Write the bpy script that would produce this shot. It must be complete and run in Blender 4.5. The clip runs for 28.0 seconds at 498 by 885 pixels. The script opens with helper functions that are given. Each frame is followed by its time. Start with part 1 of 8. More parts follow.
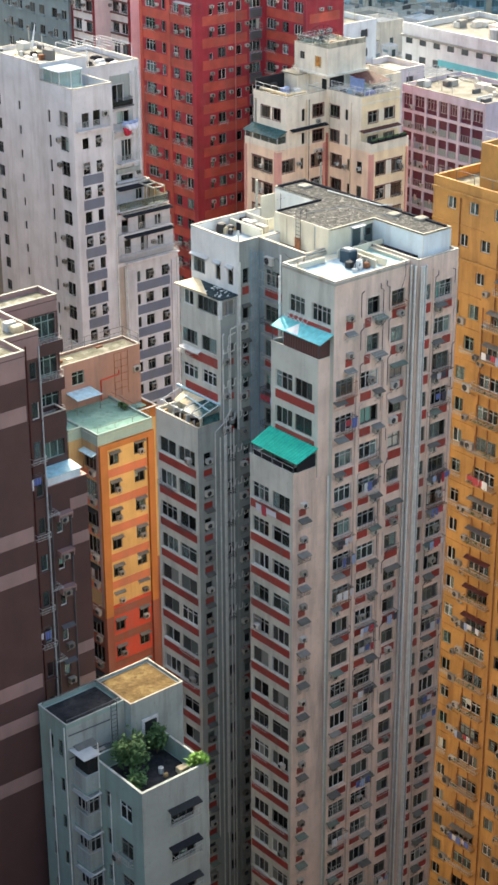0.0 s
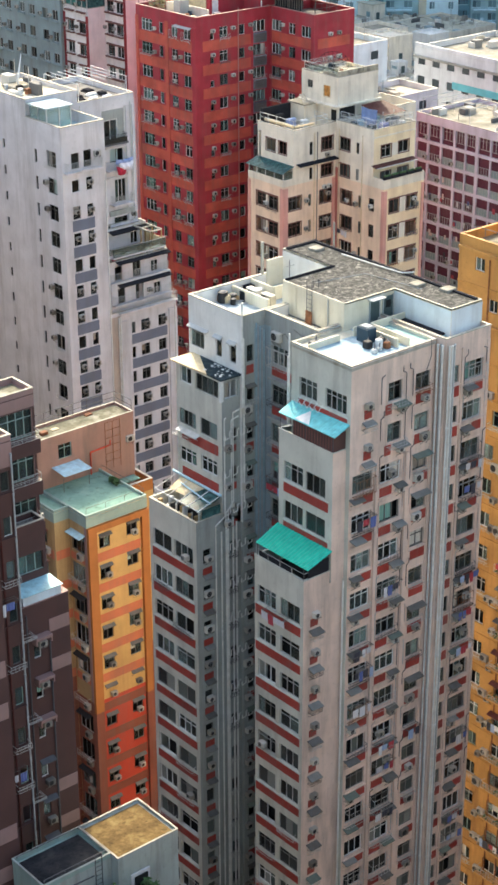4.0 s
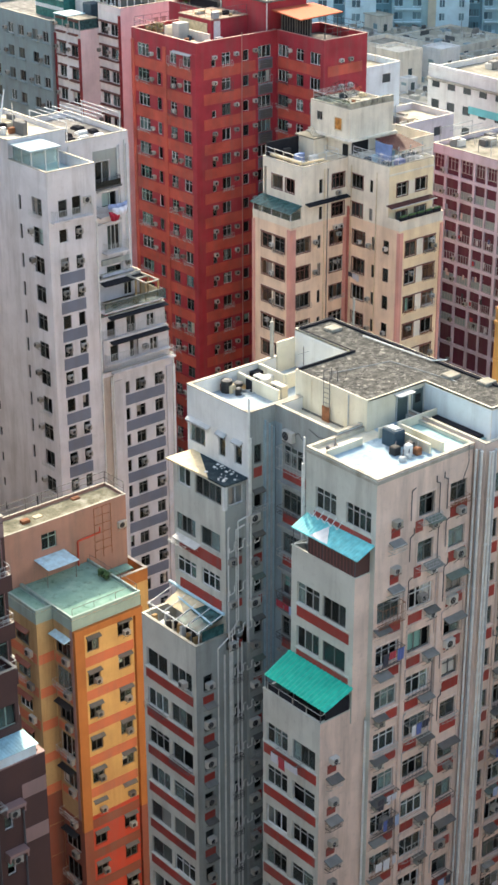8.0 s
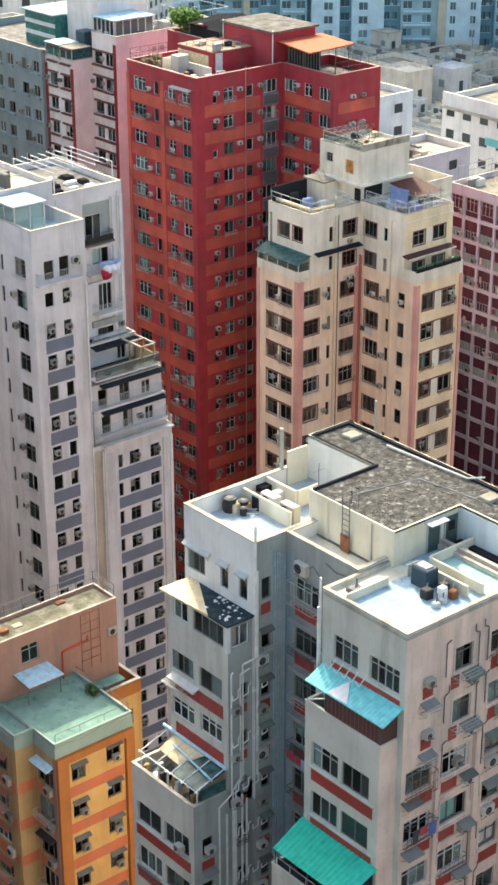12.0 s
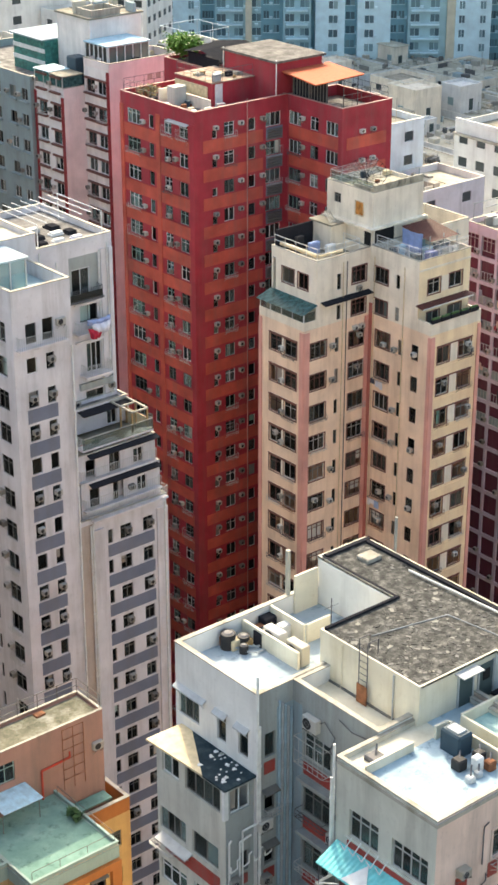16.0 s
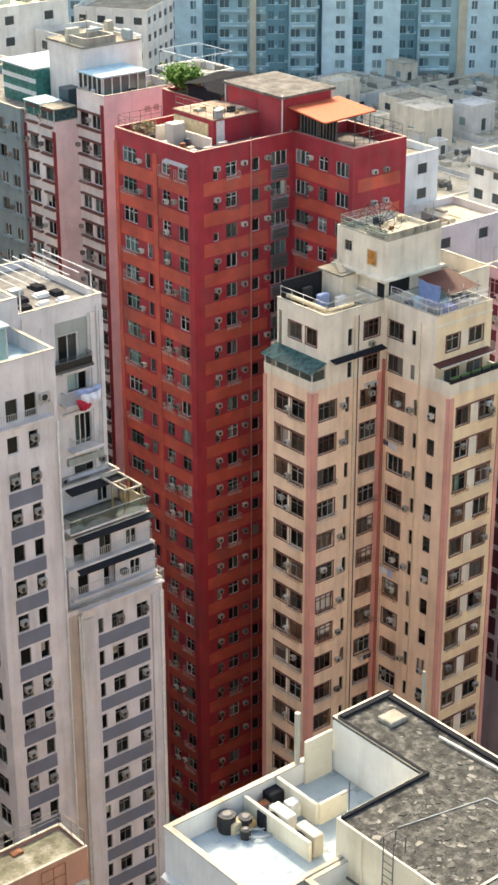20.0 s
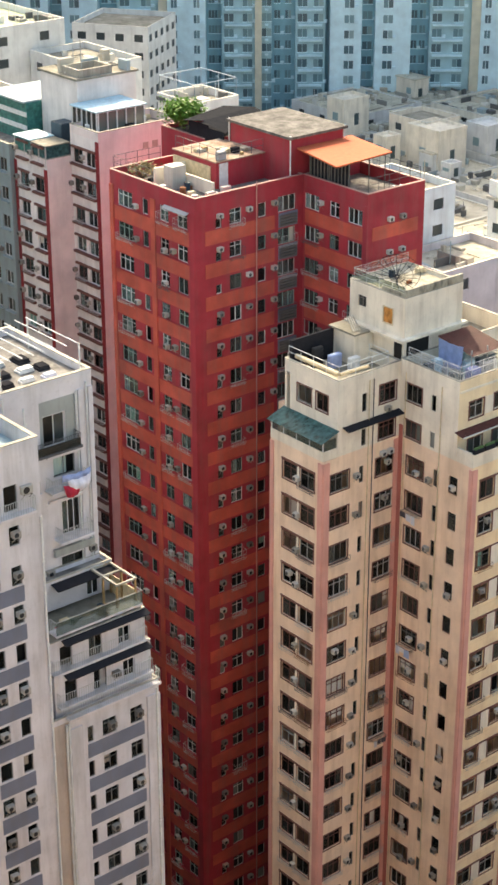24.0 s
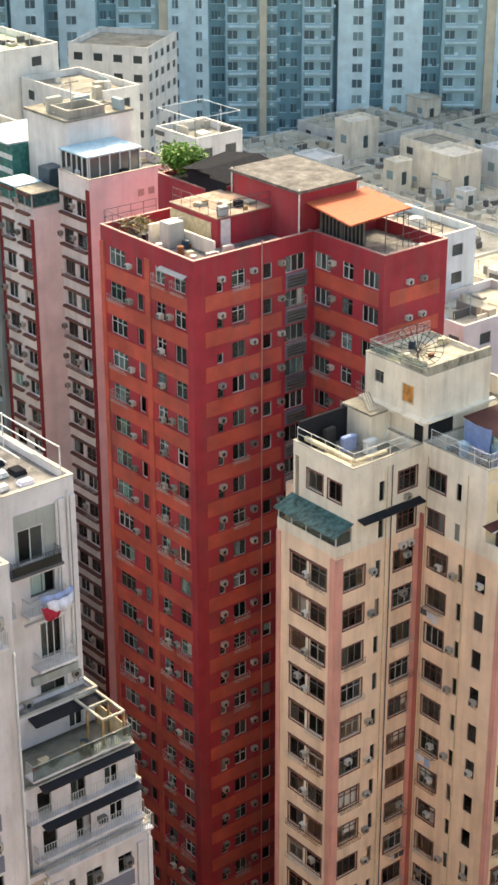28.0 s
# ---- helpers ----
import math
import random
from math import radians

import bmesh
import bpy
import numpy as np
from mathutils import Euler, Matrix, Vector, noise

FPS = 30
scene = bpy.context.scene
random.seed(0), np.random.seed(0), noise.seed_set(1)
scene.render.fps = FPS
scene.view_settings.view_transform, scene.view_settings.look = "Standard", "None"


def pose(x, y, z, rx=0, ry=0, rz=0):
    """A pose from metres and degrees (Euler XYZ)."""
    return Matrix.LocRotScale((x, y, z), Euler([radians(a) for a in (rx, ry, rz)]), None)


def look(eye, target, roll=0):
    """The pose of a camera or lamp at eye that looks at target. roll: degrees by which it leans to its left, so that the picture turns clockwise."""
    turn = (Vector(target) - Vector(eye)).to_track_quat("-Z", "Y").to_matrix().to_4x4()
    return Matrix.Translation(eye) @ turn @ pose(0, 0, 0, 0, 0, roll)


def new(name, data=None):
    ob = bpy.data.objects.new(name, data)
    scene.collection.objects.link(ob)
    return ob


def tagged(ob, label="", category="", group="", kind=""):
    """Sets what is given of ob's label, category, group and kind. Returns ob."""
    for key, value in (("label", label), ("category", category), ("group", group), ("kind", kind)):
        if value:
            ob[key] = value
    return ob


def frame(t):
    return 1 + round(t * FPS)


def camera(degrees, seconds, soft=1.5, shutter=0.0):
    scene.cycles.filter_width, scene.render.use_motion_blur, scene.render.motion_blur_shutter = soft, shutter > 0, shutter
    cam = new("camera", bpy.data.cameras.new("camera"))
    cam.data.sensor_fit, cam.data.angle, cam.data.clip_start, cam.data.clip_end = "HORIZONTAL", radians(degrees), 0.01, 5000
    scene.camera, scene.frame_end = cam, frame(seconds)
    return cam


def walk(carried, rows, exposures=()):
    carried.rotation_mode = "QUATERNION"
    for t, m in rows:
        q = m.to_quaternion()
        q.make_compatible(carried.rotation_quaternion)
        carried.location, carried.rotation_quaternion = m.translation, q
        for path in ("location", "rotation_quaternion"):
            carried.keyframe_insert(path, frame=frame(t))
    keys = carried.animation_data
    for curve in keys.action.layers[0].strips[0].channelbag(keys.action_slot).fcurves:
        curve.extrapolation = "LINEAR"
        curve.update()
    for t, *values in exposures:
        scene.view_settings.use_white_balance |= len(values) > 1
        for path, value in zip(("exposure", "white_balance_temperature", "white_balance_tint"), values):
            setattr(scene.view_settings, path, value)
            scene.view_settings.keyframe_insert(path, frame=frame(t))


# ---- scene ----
cam = camera(16.1, 28.0, soft=2.8)
EYE, TURN = 112.0, -40.0
ROWS = [
    (0.0, 0.00, 0.00, 0.00, -0.032, -24.605, 0.213),
    (0.5, -0.03, 1.83, -0.05, -0.014, -24.595, 0.22),
    (1.0, -0.02, 3.69, -0.05, -0.0, -24.595, 0.22),
    (1.5, -0.01, 5.61, -0.07, 0.014, -24.591, 0.233),
    (2.0, -0.03, 7.58, -0.09, 0.032, -24.582, 0.227),
    (2.5, -0.06, 9.61, -0.13, 0.042, -24.572, 0.227),
    (3.0, -0.07, 11.66, -0.17, 0.046, -24.582, 0.227),
    (3.5, -0.09, 13.75, -0.19, 0.046, -24.586, 0.22),
    (5.5, -0.45, 22.11, -0.46, 0.065, -24.609, 0.173),
    (6.0, -0.50, 24.15, -0.51, 0.06, -24.614, 0.167),
    (6.5, -0.52, 26.25, -0.57, 0.069, -24.623, 0.173),
    (7.0, -0.57, 28.30, -0.59, 0.074, -24.623, 0.153),
    (7.5, -0.60, 30.34, -0.62, 0.079, -24.623, 0.14),
    (8.0, -0.63, 32.37, -0.59, 0.079, -24.628, 0.127),
    (8.5, -0.67, 34.35, -0.57, 0.083, -24.628, 0.12),
    (9.0, -0.69, 36.28, -0.56, 0.083, -24.618, 0.107),
    (9.5, -0.73, 38.22, -0.52, 0.088, -24.618, 0.1),
    (10.0, -0.77, 40.11, -0.54, 0.097, -24.6, 0.087),
    (10.5, -0.81, 42.02, -0.55, 0.111, -24.586, 0.08),
    (11.0, -0.84, 43.87, -0.52, 0.125, -24.582, 0.073),
    (11.5, -0.87, 45.68, -0.50, 0.143, -24.577, 0.073),
    (12.0, -0.92, 47.48, -0.49, 0.148, -24.568, 0.073),
    (12.5, -0.94, 49.26, -0.53, 0.148, -24.563, 0.06),
    (14.5, -0.97, 55.79, -0.48, 0.194, -24.554, 0.02),
    (15.0, -0.98, 57.41, -0.47, 0.199, -24.545, 0.013),
    (15.5, -0.98, 59.07, -0.47, 0.213, -24.545, 0.02),
    (16.0, -0.96, 60.73, -0.43, 0.222, -24.554, 0.02),
    (16.5, -0.91, 62.40, -0.41, 0.25, -24.549, 0.027),
    (17.0, -0.89, 64.01, -0.37, 0.273, -24.549, 0.047),
    (17.5, -0.88, 65.67, -0.39, 0.282, -24.531, 0.04),
    (18.0, -0.92, 67.23, -0.38, 0.296, -24.526, 0.047),
    (18.5, -0.93, 68.87, -0.40, 0.305, -24.517, 0.047),
    (19.0, -0.94, 70.44, -0.38, 0.324, -24.512, 0.053),
    (19.5, -0.95, 71.99, -0.33, 0.342, -24.503, 0.06),
    (20.0, -0.95, 73.55, -0.28, 0.361, -24.494, 0.067),
    (20.5, -0.97, 75.12, -0.25, 0.37, -24.484, 0.067),
    (21.0, -1.00, 76.69, -0.21, 0.379, -24.484, 0.067),
    (21.5, -1.03, 78.27, -0.19, 0.402, -24.48, 0.073),
    (23.5, -1.05, 84.81, -0.03, 0.499, -24.498, 0.1),
    (24.0, -1.07, 86.47, -0.02, 0.518, -24.494, 0.1),
    (24.5, -1.08, 88.19, -0.01, 0.536, -24.48, 0.1),
    (25.0, -1.10, 89.96, 0.02, 0.55, -24.471, 0.093),
    (25.5, -1.11, 91.79, 0.04, 0.578, -24.475, 0.087),
    (26.0, -1.15, 93.63, 0.08, 0.596, -24.471, 0.087),
    (26.5, -1.17, 95.52, 0.09, 0.615, -24.471, 0.1),
    (27.0, -1.19, 97.40, 0.12, 0.629, -24.48, 0.107),
    (27.5, -1.22, 99.31, 0.12, 0.642, -24.48, 0.107),
    (28.0, -1.23, 101.25, 0.14, 0.656, -24.48, 0.113),
]
walk(cam, [(t, pose(0, 0, EYE, 0, 0, TURN) @ pose(x, y, z, 90 + pitch, roll, yaw)) for t, x, y, z, yaw, pitch, roll in ROWS],
     exposures=[(0.0, 1.55, 7000, 6), (12.0, 1.41, 7100, 6), (20.0, 1.42, 7600, 7), (28.0, 1.42, 7850, 7)])

# ---- world, sun, exposure ----
world = bpy.data.worlds.new("hazy_sky")
scene.world = world
world.use_nodes = True
SUN_EL, SUN_AZ = 40.0, 28.0     # elevation, and clockwise turn from +y
sky = world.node_tree.nodes.new("ShaderNodeTexSky")
sky.sky_type, sky.sun_disc = "NISHITA", False
sky.sun_elevation, sky.sun_rotation = radians(SUN_EL), radians(SUN_AZ)
sky.air_density, sky.dust_density, sky.ozone_density = 1.2, 4.0, 1.0
bg = world.node_tree.nodes["Background"]
bg.inputs["Strength"].default_value = 0.15
world.node_tree.links.new(sky.outputs[0], bg.inputs["Color"])
sun = new("sun", bpy.data.lights.new("sun", "SUN"))
sun.data.energy, sun.data.angle, sun.data.color = 2.1, radians(1.5), (1.0, 0.90, 0.74)
sun_dir = Vector((math.sin(radians(SUN_AZ)) * math.cos(radians(SUN_EL)), math.cos(radians(SUN_AZ)) * math.cos(radians(SUN_EL)), math.sin(radians(SUN_EL))))
sun.matrix_world = look((0, 0, 300), Vector((0, 0, 300)) - sun_dir)


# ---- materials ----
def nodes_of(name):
    m = bpy.data.materials.new(name)
    m.use_nodes = True
    t = m.node_tree
    return m, t, t.nodes["Principled BSDF"]


def ramp(t, fac, stops, interp="LINEAR"):
    r = t.nodes.new("ShaderNodeValToRGB")
    r.color_ramp.interpolation = interp
    while len(r.color_ramp.elements) < len(stops):
        r.color_ramp.elements.new(0.5)
    for e, (p, c) in zip(r.color_ramp.elements, stops):
        e.position, e.color = p, (*c, 1) if len(c) == 3 else c
    t.links.new(fac, r.inputs[0])
    return r.outputs[0]


def noise_at(t, scale, detail=3.0, rough=0.55):
    geo = t.nodes.new("ShaderNodeNewGeometry")
    mp = t.nodes.new("ShaderNodeMapping")
    mp.inputs["Scale"].default_value = scale if isinstance(scale, tuple) else (scale,) * 3
    t.links.new(geo.outputs["Position"], mp.inputs[0])
    n = t.nodes.new("ShaderNodeTexNoise")
    n.inputs["Scale"].default_value, n.inputs["Detail"].default_value, n.inputs["Roughness"].default_value = 1.0, detail, rough
    t.links.new(mp.outputs[0], n.inputs["Vector"])
    return n.outputs["Fac"]


def mixed(t, fac, a, b, mode="MIX"):
    n = t.nodes.new("ShaderNodeMix")
    n.data_type, n.blend_type = "RGBA", mode
    for sock, v in ((n.inputs[0], fac), (n.inputs[6], a), (n.inputs[7], b)):
        if isinstance(v, (tuple, float, int)):
            sock.default_value = (*v, 1) if isinstance(v, tuple) and len(v) == 3 else v
        else:
            t.links.new(v, sock)
    return n.outputs[2]


def paint(name, rgb, rough=0.75, stain=0.35, streak=(0.9, 0.9, 0.10), dirt=(0.16, 0.14, 0.12), vary=0.12, bump=0.25):
    """Weathered masonry paint: soft blotches, rain streaks and fine grain."""
    m, t, p = nodes_of(name)
    low = tuple(c * (1 - vary) for c in rgb)
    high = tuple(min(1, c * (1 + vary)) for c in rgb)
    base = ramp(t, noise_at(t, 0.45, 4), [(0.3, low), (0.7, high)])
    run = ramp(t, noise_at(t, streak, 5, 0.65), [(0.47, (0, 0, 0)), (0.72, (stain,) * 3)])
    col = mixed(t, run, base, dirt)
    spots = ramp(t, noise_at(t, 3.5, 5, 0.7), [(0.56, (0, 0, 0)), (0.80, (stain * 0.7,) * 3)])
    col = mixed(t, spots, col, dirt)
    t.links.new(col, p.inputs["Base Color"])
    p.inputs["Roughness"].default_value = rough
    b = t.nodes.new("ShaderNodeBump")
    b.inputs["Strength"].default_value, b.inputs["Distance"].default_value = bump, 0.02
    t.links.new(noise_at(t, 9.0, 4), b.inputs["Height"])
    t.links.new(b.outputs[0], p.inputs["Normal"])
    return m


def plain(name, rgb, rough=0.5, metal=0.0, vary=0.12):
    m, t, p = nodes_of(name)
    t.links.new(ramp(t, noise_at(t, 2.5, 3), [(0.3, tuple(c * (1 - vary) for c in rgb)), (0.7, tuple(min(1, c * (1 + vary)) for c in rgb))]), p.inputs["Base Color"])
    p.inputs["Roughness"].default_value, p.inputs["Metallic"].default_value = rough, metal
    p.inputs["Specular IOR Level"].default_value = 0.25
    return m


def by_random(name, colours, rough=0.6, metal=0.0):
    """One colour for each object, picked by its own random number."""
    m, t, p = nodes_of(name)
    info = t.nodes.new("ShaderNodeObjectInfo")
    n = len(colours)
    t.links.new(ramp(t, info.outputs["Random"], [(i / n, c) for i, c in enumerate(colours)], "CONSTANT"), p.inputs["Base Color"])
    p.inputs["Roughness"].default_value, p.inputs["Metallic"].default_value = rough, metal
    return m


def by_island(name, colours, rough=0.8):
    m, t, p = nodes_of(name)
    geo = t.nodes.new("ShaderNodeNewGeometry")
    n = len(colours)
    t.links.new(ramp(t, geo.outputs["Random Per Island"], [(i / n, c) for i, c in enumerate(colours)], "CONSTANT"), p.inputs["Base Color"])
    p.inputs["Roughness"].default_value = rough
    return m


def deck(name, a, b, c, scale=0.5, rough=0.9):
    """Old roof screed: three tones in patches with dark damp spots."""
    m, t, p = nodes_of(name)
    col = ramp(t, noise_at(t, scale, 6, 0.68), [(0.30, a), (0.5, b), (0.68, c)])
    damp = ramp(t, noise_at(t, scale * 4.5, 5, 0.7), [(0.55, (0, 0, 0)), (0.72, (0.7,) * 3)])
    col = mixed(t, damp, col, tuple(x * 0.35 for x in a))
    t.links.new(col, p.inputs["Base Color"])
    p.inputs["Roughness"].default_value, p.inputs["Specular IOR Level"].default_value = rough, 0.15
    bp = t.nodes.new("ShaderNodeBump")
    bp.inputs["Strength"].default_value, bp.inputs["Distance"].default_value = 0.5, 0.04
    t.links.new(noise_at(t, scale * 10, 5, 0.7), bp.inputs["Height"])
    t.links.new(bp.outputs[0], p.inputs["Normal"])
    return m


def glass(name, tint, rough=0.04, clear=0.75):
    m, t, p = nodes_of(name)
    info = t.nodes.new("ShaderNodeObjectInfo")
    tints = (0.4, 0.9, 0.55, 1.6, 0.2, 0.75, 2.3, 0.5)      # clean, dusty and tinted panes
    t.links.new(ramp(t, info.outputs["Random"], [(i / 8, tuple(min(0.92, c * k) for c in tint)) for i, k in enumerate(tints)], "CONSTANT"), p.inputs["Base Color"])
    p.inputs["Roughness"].default_value = rough
    p.inputs["Transmission Weight"].default_value = clear
    p.inputs["IOR"].default_value = 1.3
    p.inputs["Specular IOR Level"].default_value = 0.35
    return m


MAT = {
    "roof_mottled": deck("roof_mottled", (0.075, 0.07, 0.065), (0.16, 0.15, 0.14), (0.27, 0.255, 0.235), 0.8),
    "mouldy": paint("mouldy", (0.40, 0.37, 0.29), stain=1.0, streak=(1.6, 1.6, 0.5), dirt=(0.06, 0.055, 0.045), vary=0.3),
    "deck_sky": deck("deck_sky", (0.27, 0.37, 0.43), (0.36, 0.48, 0.55), (0.46, 0.56, 0.61), 0.45),
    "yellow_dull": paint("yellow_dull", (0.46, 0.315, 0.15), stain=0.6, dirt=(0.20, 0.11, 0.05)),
    "hood_grey": plain("hood_grey", (0.25, 0.25, 0.235), 0.7),
    "cyan_pale": plain("cyan_pale", (0.36, 0.62, 0.70), 0.5, 0.0, 0.2),
    "low_window": by_island("low_window", [(0.03, 0.045, 0.05), (0.07, 0.10, 0.11), (0.045, 0.06, 0.065), (0.13, 0.17, 0.17), (0.02, 0.03, 0.03)], 0.3),
    "pane_dim": glass("pane_dim", (0.10, 0.11, 0.105)),
    "roof_stained": deck("roof_stained", (0.20, 0.18, 0.13), (0.42, 0.39, 0.31), (0.60, 0.57, 0.48), 0.7),
    "far_cloth": by_island("far_cloth", [(0.55, 0.55, 0.58), (0.10, 0.12, 0.25), (0.40, 0.06, 0.08), (0.25, 0.28, 0.36), (0.06, 0.06, 0.07), (0.60, 0.48, 0.45)], 0.9),
    "teal_sheet": plain("teal_sheet", (0.04, 0.18, 0.16), 0.4, 0.0, 0.4),
    "teal_grey": paint("teal_grey", (0.26, 0.33, 0.34), stain=0.4),
    "grey_paint": paint("grey_paint", (0.56, 0.56, 0.495), stain=0.42),
    # grey wall colour with the warm bounced light of the -y fronts put in
    "pink_bounce_paint": paint("pink_bounce_paint", (0.76, 0.595, 0.51), stain=0.5),
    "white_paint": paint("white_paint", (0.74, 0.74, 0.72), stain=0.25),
    "cream_roof_paint": paint("cream_roof_paint", (0.72, 0.67, 0.54), stain=0.35, dirt=(0.35, 0.27, 0.12)),
    "coping_white": paint("coping_white", (0.42, 0.40, 0.345), stain=0.8, dirt=(0.17, 0.14, 0.09)),
    "spandrel_red": paint("spandrel_red", (0.33, 0.042, 0.032), stain=0.5, vary=0.25),
    "lilac_white": paint("lilac_white", (0.68, 0.655, 0.675), stain=0.42, dirt=(0.25, 0.22, 0.19)),
    "band_grey": paint("band_grey", (0.17, 0.19, 0.25), stain=0.3),
    "tan_paint": paint("tan_paint", (0.50, 0.42, 0.36), stain=0.5),
    "red_wall": paint("red_wall", (0.38, 0.030, 0.047), stain=0.32, vary=0.2),
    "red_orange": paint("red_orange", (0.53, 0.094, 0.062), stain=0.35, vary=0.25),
    "cream_paint": paint("cream_paint", (0.90, 0.69, 0.52), stain=0.42, dirt=(0.42, 0.25, 0.12)),
    "cream_white": paint("cream_white", (0.85, 0.775, 0.65), stain=0.4, dirt=(0.3, 0.24, 0.15)),
    "salmon": paint("salmon", (0.72, 0.36, 0.30), stain=0.25),
    # this colour and the next hold the warm reflected light of the right wing
    "lit_peach": paint("lit_peach", (0.95, 0.73, 0.48), stain=0.3, dirt=(0.45, 0.22, 0.08)),
    "lit_cream": paint("lit_cream", (0.90, 0.75, 0.51), stain=0.35, dirt=(0.38, 0.22, 0.1)),
    "pale_stone": paint("pale_stone", (0.70, 0.68, 0.62), stain=0.35),
    "brick_red": paint("brick_red", (0.48, 0.15, 0.12), stain=0.3),
    "old_brick": paint("old_brick", (0.26, 0.075, 0.045), stain=0.4),
    "coping_worn": paint("coping_worn", (0.42, 0.39, 0.33), stain=0.75, dirt=(0.14, 0.12, 0.09)),
    "red_coping": paint("red_coping", (0.50, 0.27, 0.24), stain=0.5),
    "sky_white": paint("sky_white", (0.68, 0.76, 0.80), stain=0.25),
    "pink_wall": paint("pink_wall", (0.85, 0.75, 0.72), stain=0.2),
    "pink_white": paint("pink_white", (0.85, 0.79, 0.76), stain=0.25),
    "dark_red_trim": paint("dark_red_trim", (0.25, 0.015, 0.02), stain=0.2),
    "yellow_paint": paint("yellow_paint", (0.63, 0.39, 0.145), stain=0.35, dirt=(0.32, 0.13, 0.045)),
    "orange_paint": paint("orange_paint", (0.44, 0.155, 0.038), stain=0.35, dirt=(0.22, 0.08, 0.025)),
    "coral_paint": paint("coral_paint", (0.57, 0.165, 0.078), stain=0.35),
    "coral_red": paint("coral_red", (0.55, 0.06, 0.03), stain=0.3),
    "terracotta": paint("terracotta", (0.36, 0.205, 0.165), stain=0.55),
    "ochre": paint("ochre", (0.47, 0.245, 0.07), stain=0.6, dirt=(0.15, 0.06, 0.018), vary=0.2),
    "brown_paint": paint("brown_paint", (0.088, 0.040, 0.036), stain=0.25, dirt=(0.05, 0.035, 0.035)),
    "mauve_band": paint("mauve_band", (0.32, 0.195, 0.18), stain=0.3),
    "mint_paint": paint("mint_paint", (0.28, 0.385, 0.35), stain=0.4),
    "purple_paint": paint("purple_paint", (0.60, 0.53, 0.63), stain=0.35),
    "maroon": paint("maroon", (0.11, 0.02, 0.045), stain=0.3),
    # distance haze is put into the bluish colours of the far towers
    "haze_blue": paint("haze_blue", (0.38, 0.57, 0.61), stain=0.15, streak=(0.1, 0.1, 0.02), bump=0.05),
    "haze_pale": paint("haze_pale", (0.64, 0.83, 0.88), stain=0.15, streak=(0.1, 0.1, 0.02), bump=0.05),
    "haze_dark": paint("haze_dark", (0.26, 0.48, 0.55), stain=0.2, streak=(0.1, 0.1, 0.02), bump=0.05),
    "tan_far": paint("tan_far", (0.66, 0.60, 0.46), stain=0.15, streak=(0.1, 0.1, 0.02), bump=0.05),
    "asphalt": deck("asphalt", (0.03, 0.03, 0.035), (0.05, 0.05, 0.05), (0.07, 0.07, 0.07), 0.1),
    "roof_tar": deck("roof_tar", (0.022, 0.022, 0.022), (0.07, 0.07, 0.066), (0.19, 0.185, 0.17), 2.4),
    "roof_pale": deck("roof_pale", (0.17, 0.16, 0.125), (0.30, 0.28, 0.23), (0.44, 0.41, 0.35), 0.35),
    "roof_grey": deck("roof_grey", (0.10, 0.095, 0.09), (0.21, 0.20, 0.19), (0.34, 0.33, 0.31), 0.9),
    "roof_brick": deck("roof_brick", (0.22, 0.14, 0.10), (0.40, 0.29, 0.22), (0.52, 0.45, 0.38), 0.9),
    "roof_bright": deck("roof_bright", (0.40, 0.36, 0.27), (0.58, 0.53, 0.42), (0.70, 0.66, 0.55), 0.22),
    "deck_blue": deck("deck_blue", (0.24, 0.36, 0.42), (0.36, 0.50, 0.56), (0.52, 0.64, 0.68), 0.5),
    "roof_moss": deck("roof_moss", (0.09, 0.09, 0.06), (0.19, 0.18, 0.13), (0.36, 0.35, 0.29), 1.0),
    "roof_lime": deck("roof_lime", (0.38, 0.42, 0.28), (0.56, 0.60, 0.40), (0.70, 0.72, 0.58), 0.3),
    "roof_gold": deck("roof_gold", (0.06, 0.038, 0.015), (0.165, 0.105, 0.04), (0.27, 0.195, 0.085), 0.9),
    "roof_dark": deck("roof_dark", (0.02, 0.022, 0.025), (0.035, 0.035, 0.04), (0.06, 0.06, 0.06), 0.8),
    "roof_green": deck("roof_green", (0.13, 0.24, 0.20), (0.19, 0.33, 0.28), (0.28, 0.42, 0.36), 0.35),
    "deck_teal": deck("deck_teal", (0.22, 0.40, 0.40), (0.32, 0.50, 0.48), (0.45, 0.62, 0.58), 0.5),
    "deck_white": deck("deck_white", (0.29, 0.37, 0.42), (0.40, 0.48, 0.53), (0.50, 0.56, 0.58), 0.4),
    "tar_black": plain("tar_black", (0.03, 0.03, 0.035), 0.6),
    "aluminium": plain("aluminium", (0.50, 0.50, 0.49), 0.45, 0.3),
    "white_frame": plain("white_frame", (0.72, 0.73, 0.72), 0.45),
    "dark_frame": plain("dark_frame", (0.17, 0.165, 0.155), 0.5),
    "brown_frame": plain("brown_frame", (0.17, 0.075, 0.062), 0.65),
    "teal_frame": plain("teal_frame", (0.30, 0.42, 0.38), 0.5),
    "pipe_grey": plain("pipe_grey", (0.42, 0.44, 0.45), 0.5),
    "pipe_white": plain("pipe_white", (0.74, 0.74, 0.71), 0.5),
    "pipe_dark": plain("pipe_dark", (0.10, 0.10, 0.11), 0.5),
    "galvanised": plain("galvanised", (0.155, 0.15, 0.138), 0.7, 0.0),
    "ac_body": by_random("ac_body", [(0.54, 0.52, 0.47), (0.40, 0.38, 0.34), (0.60, 0.58, 0.53), (0.28, 0.26, 0.23), (0.36, 0.33, 0.27)], 0.5),
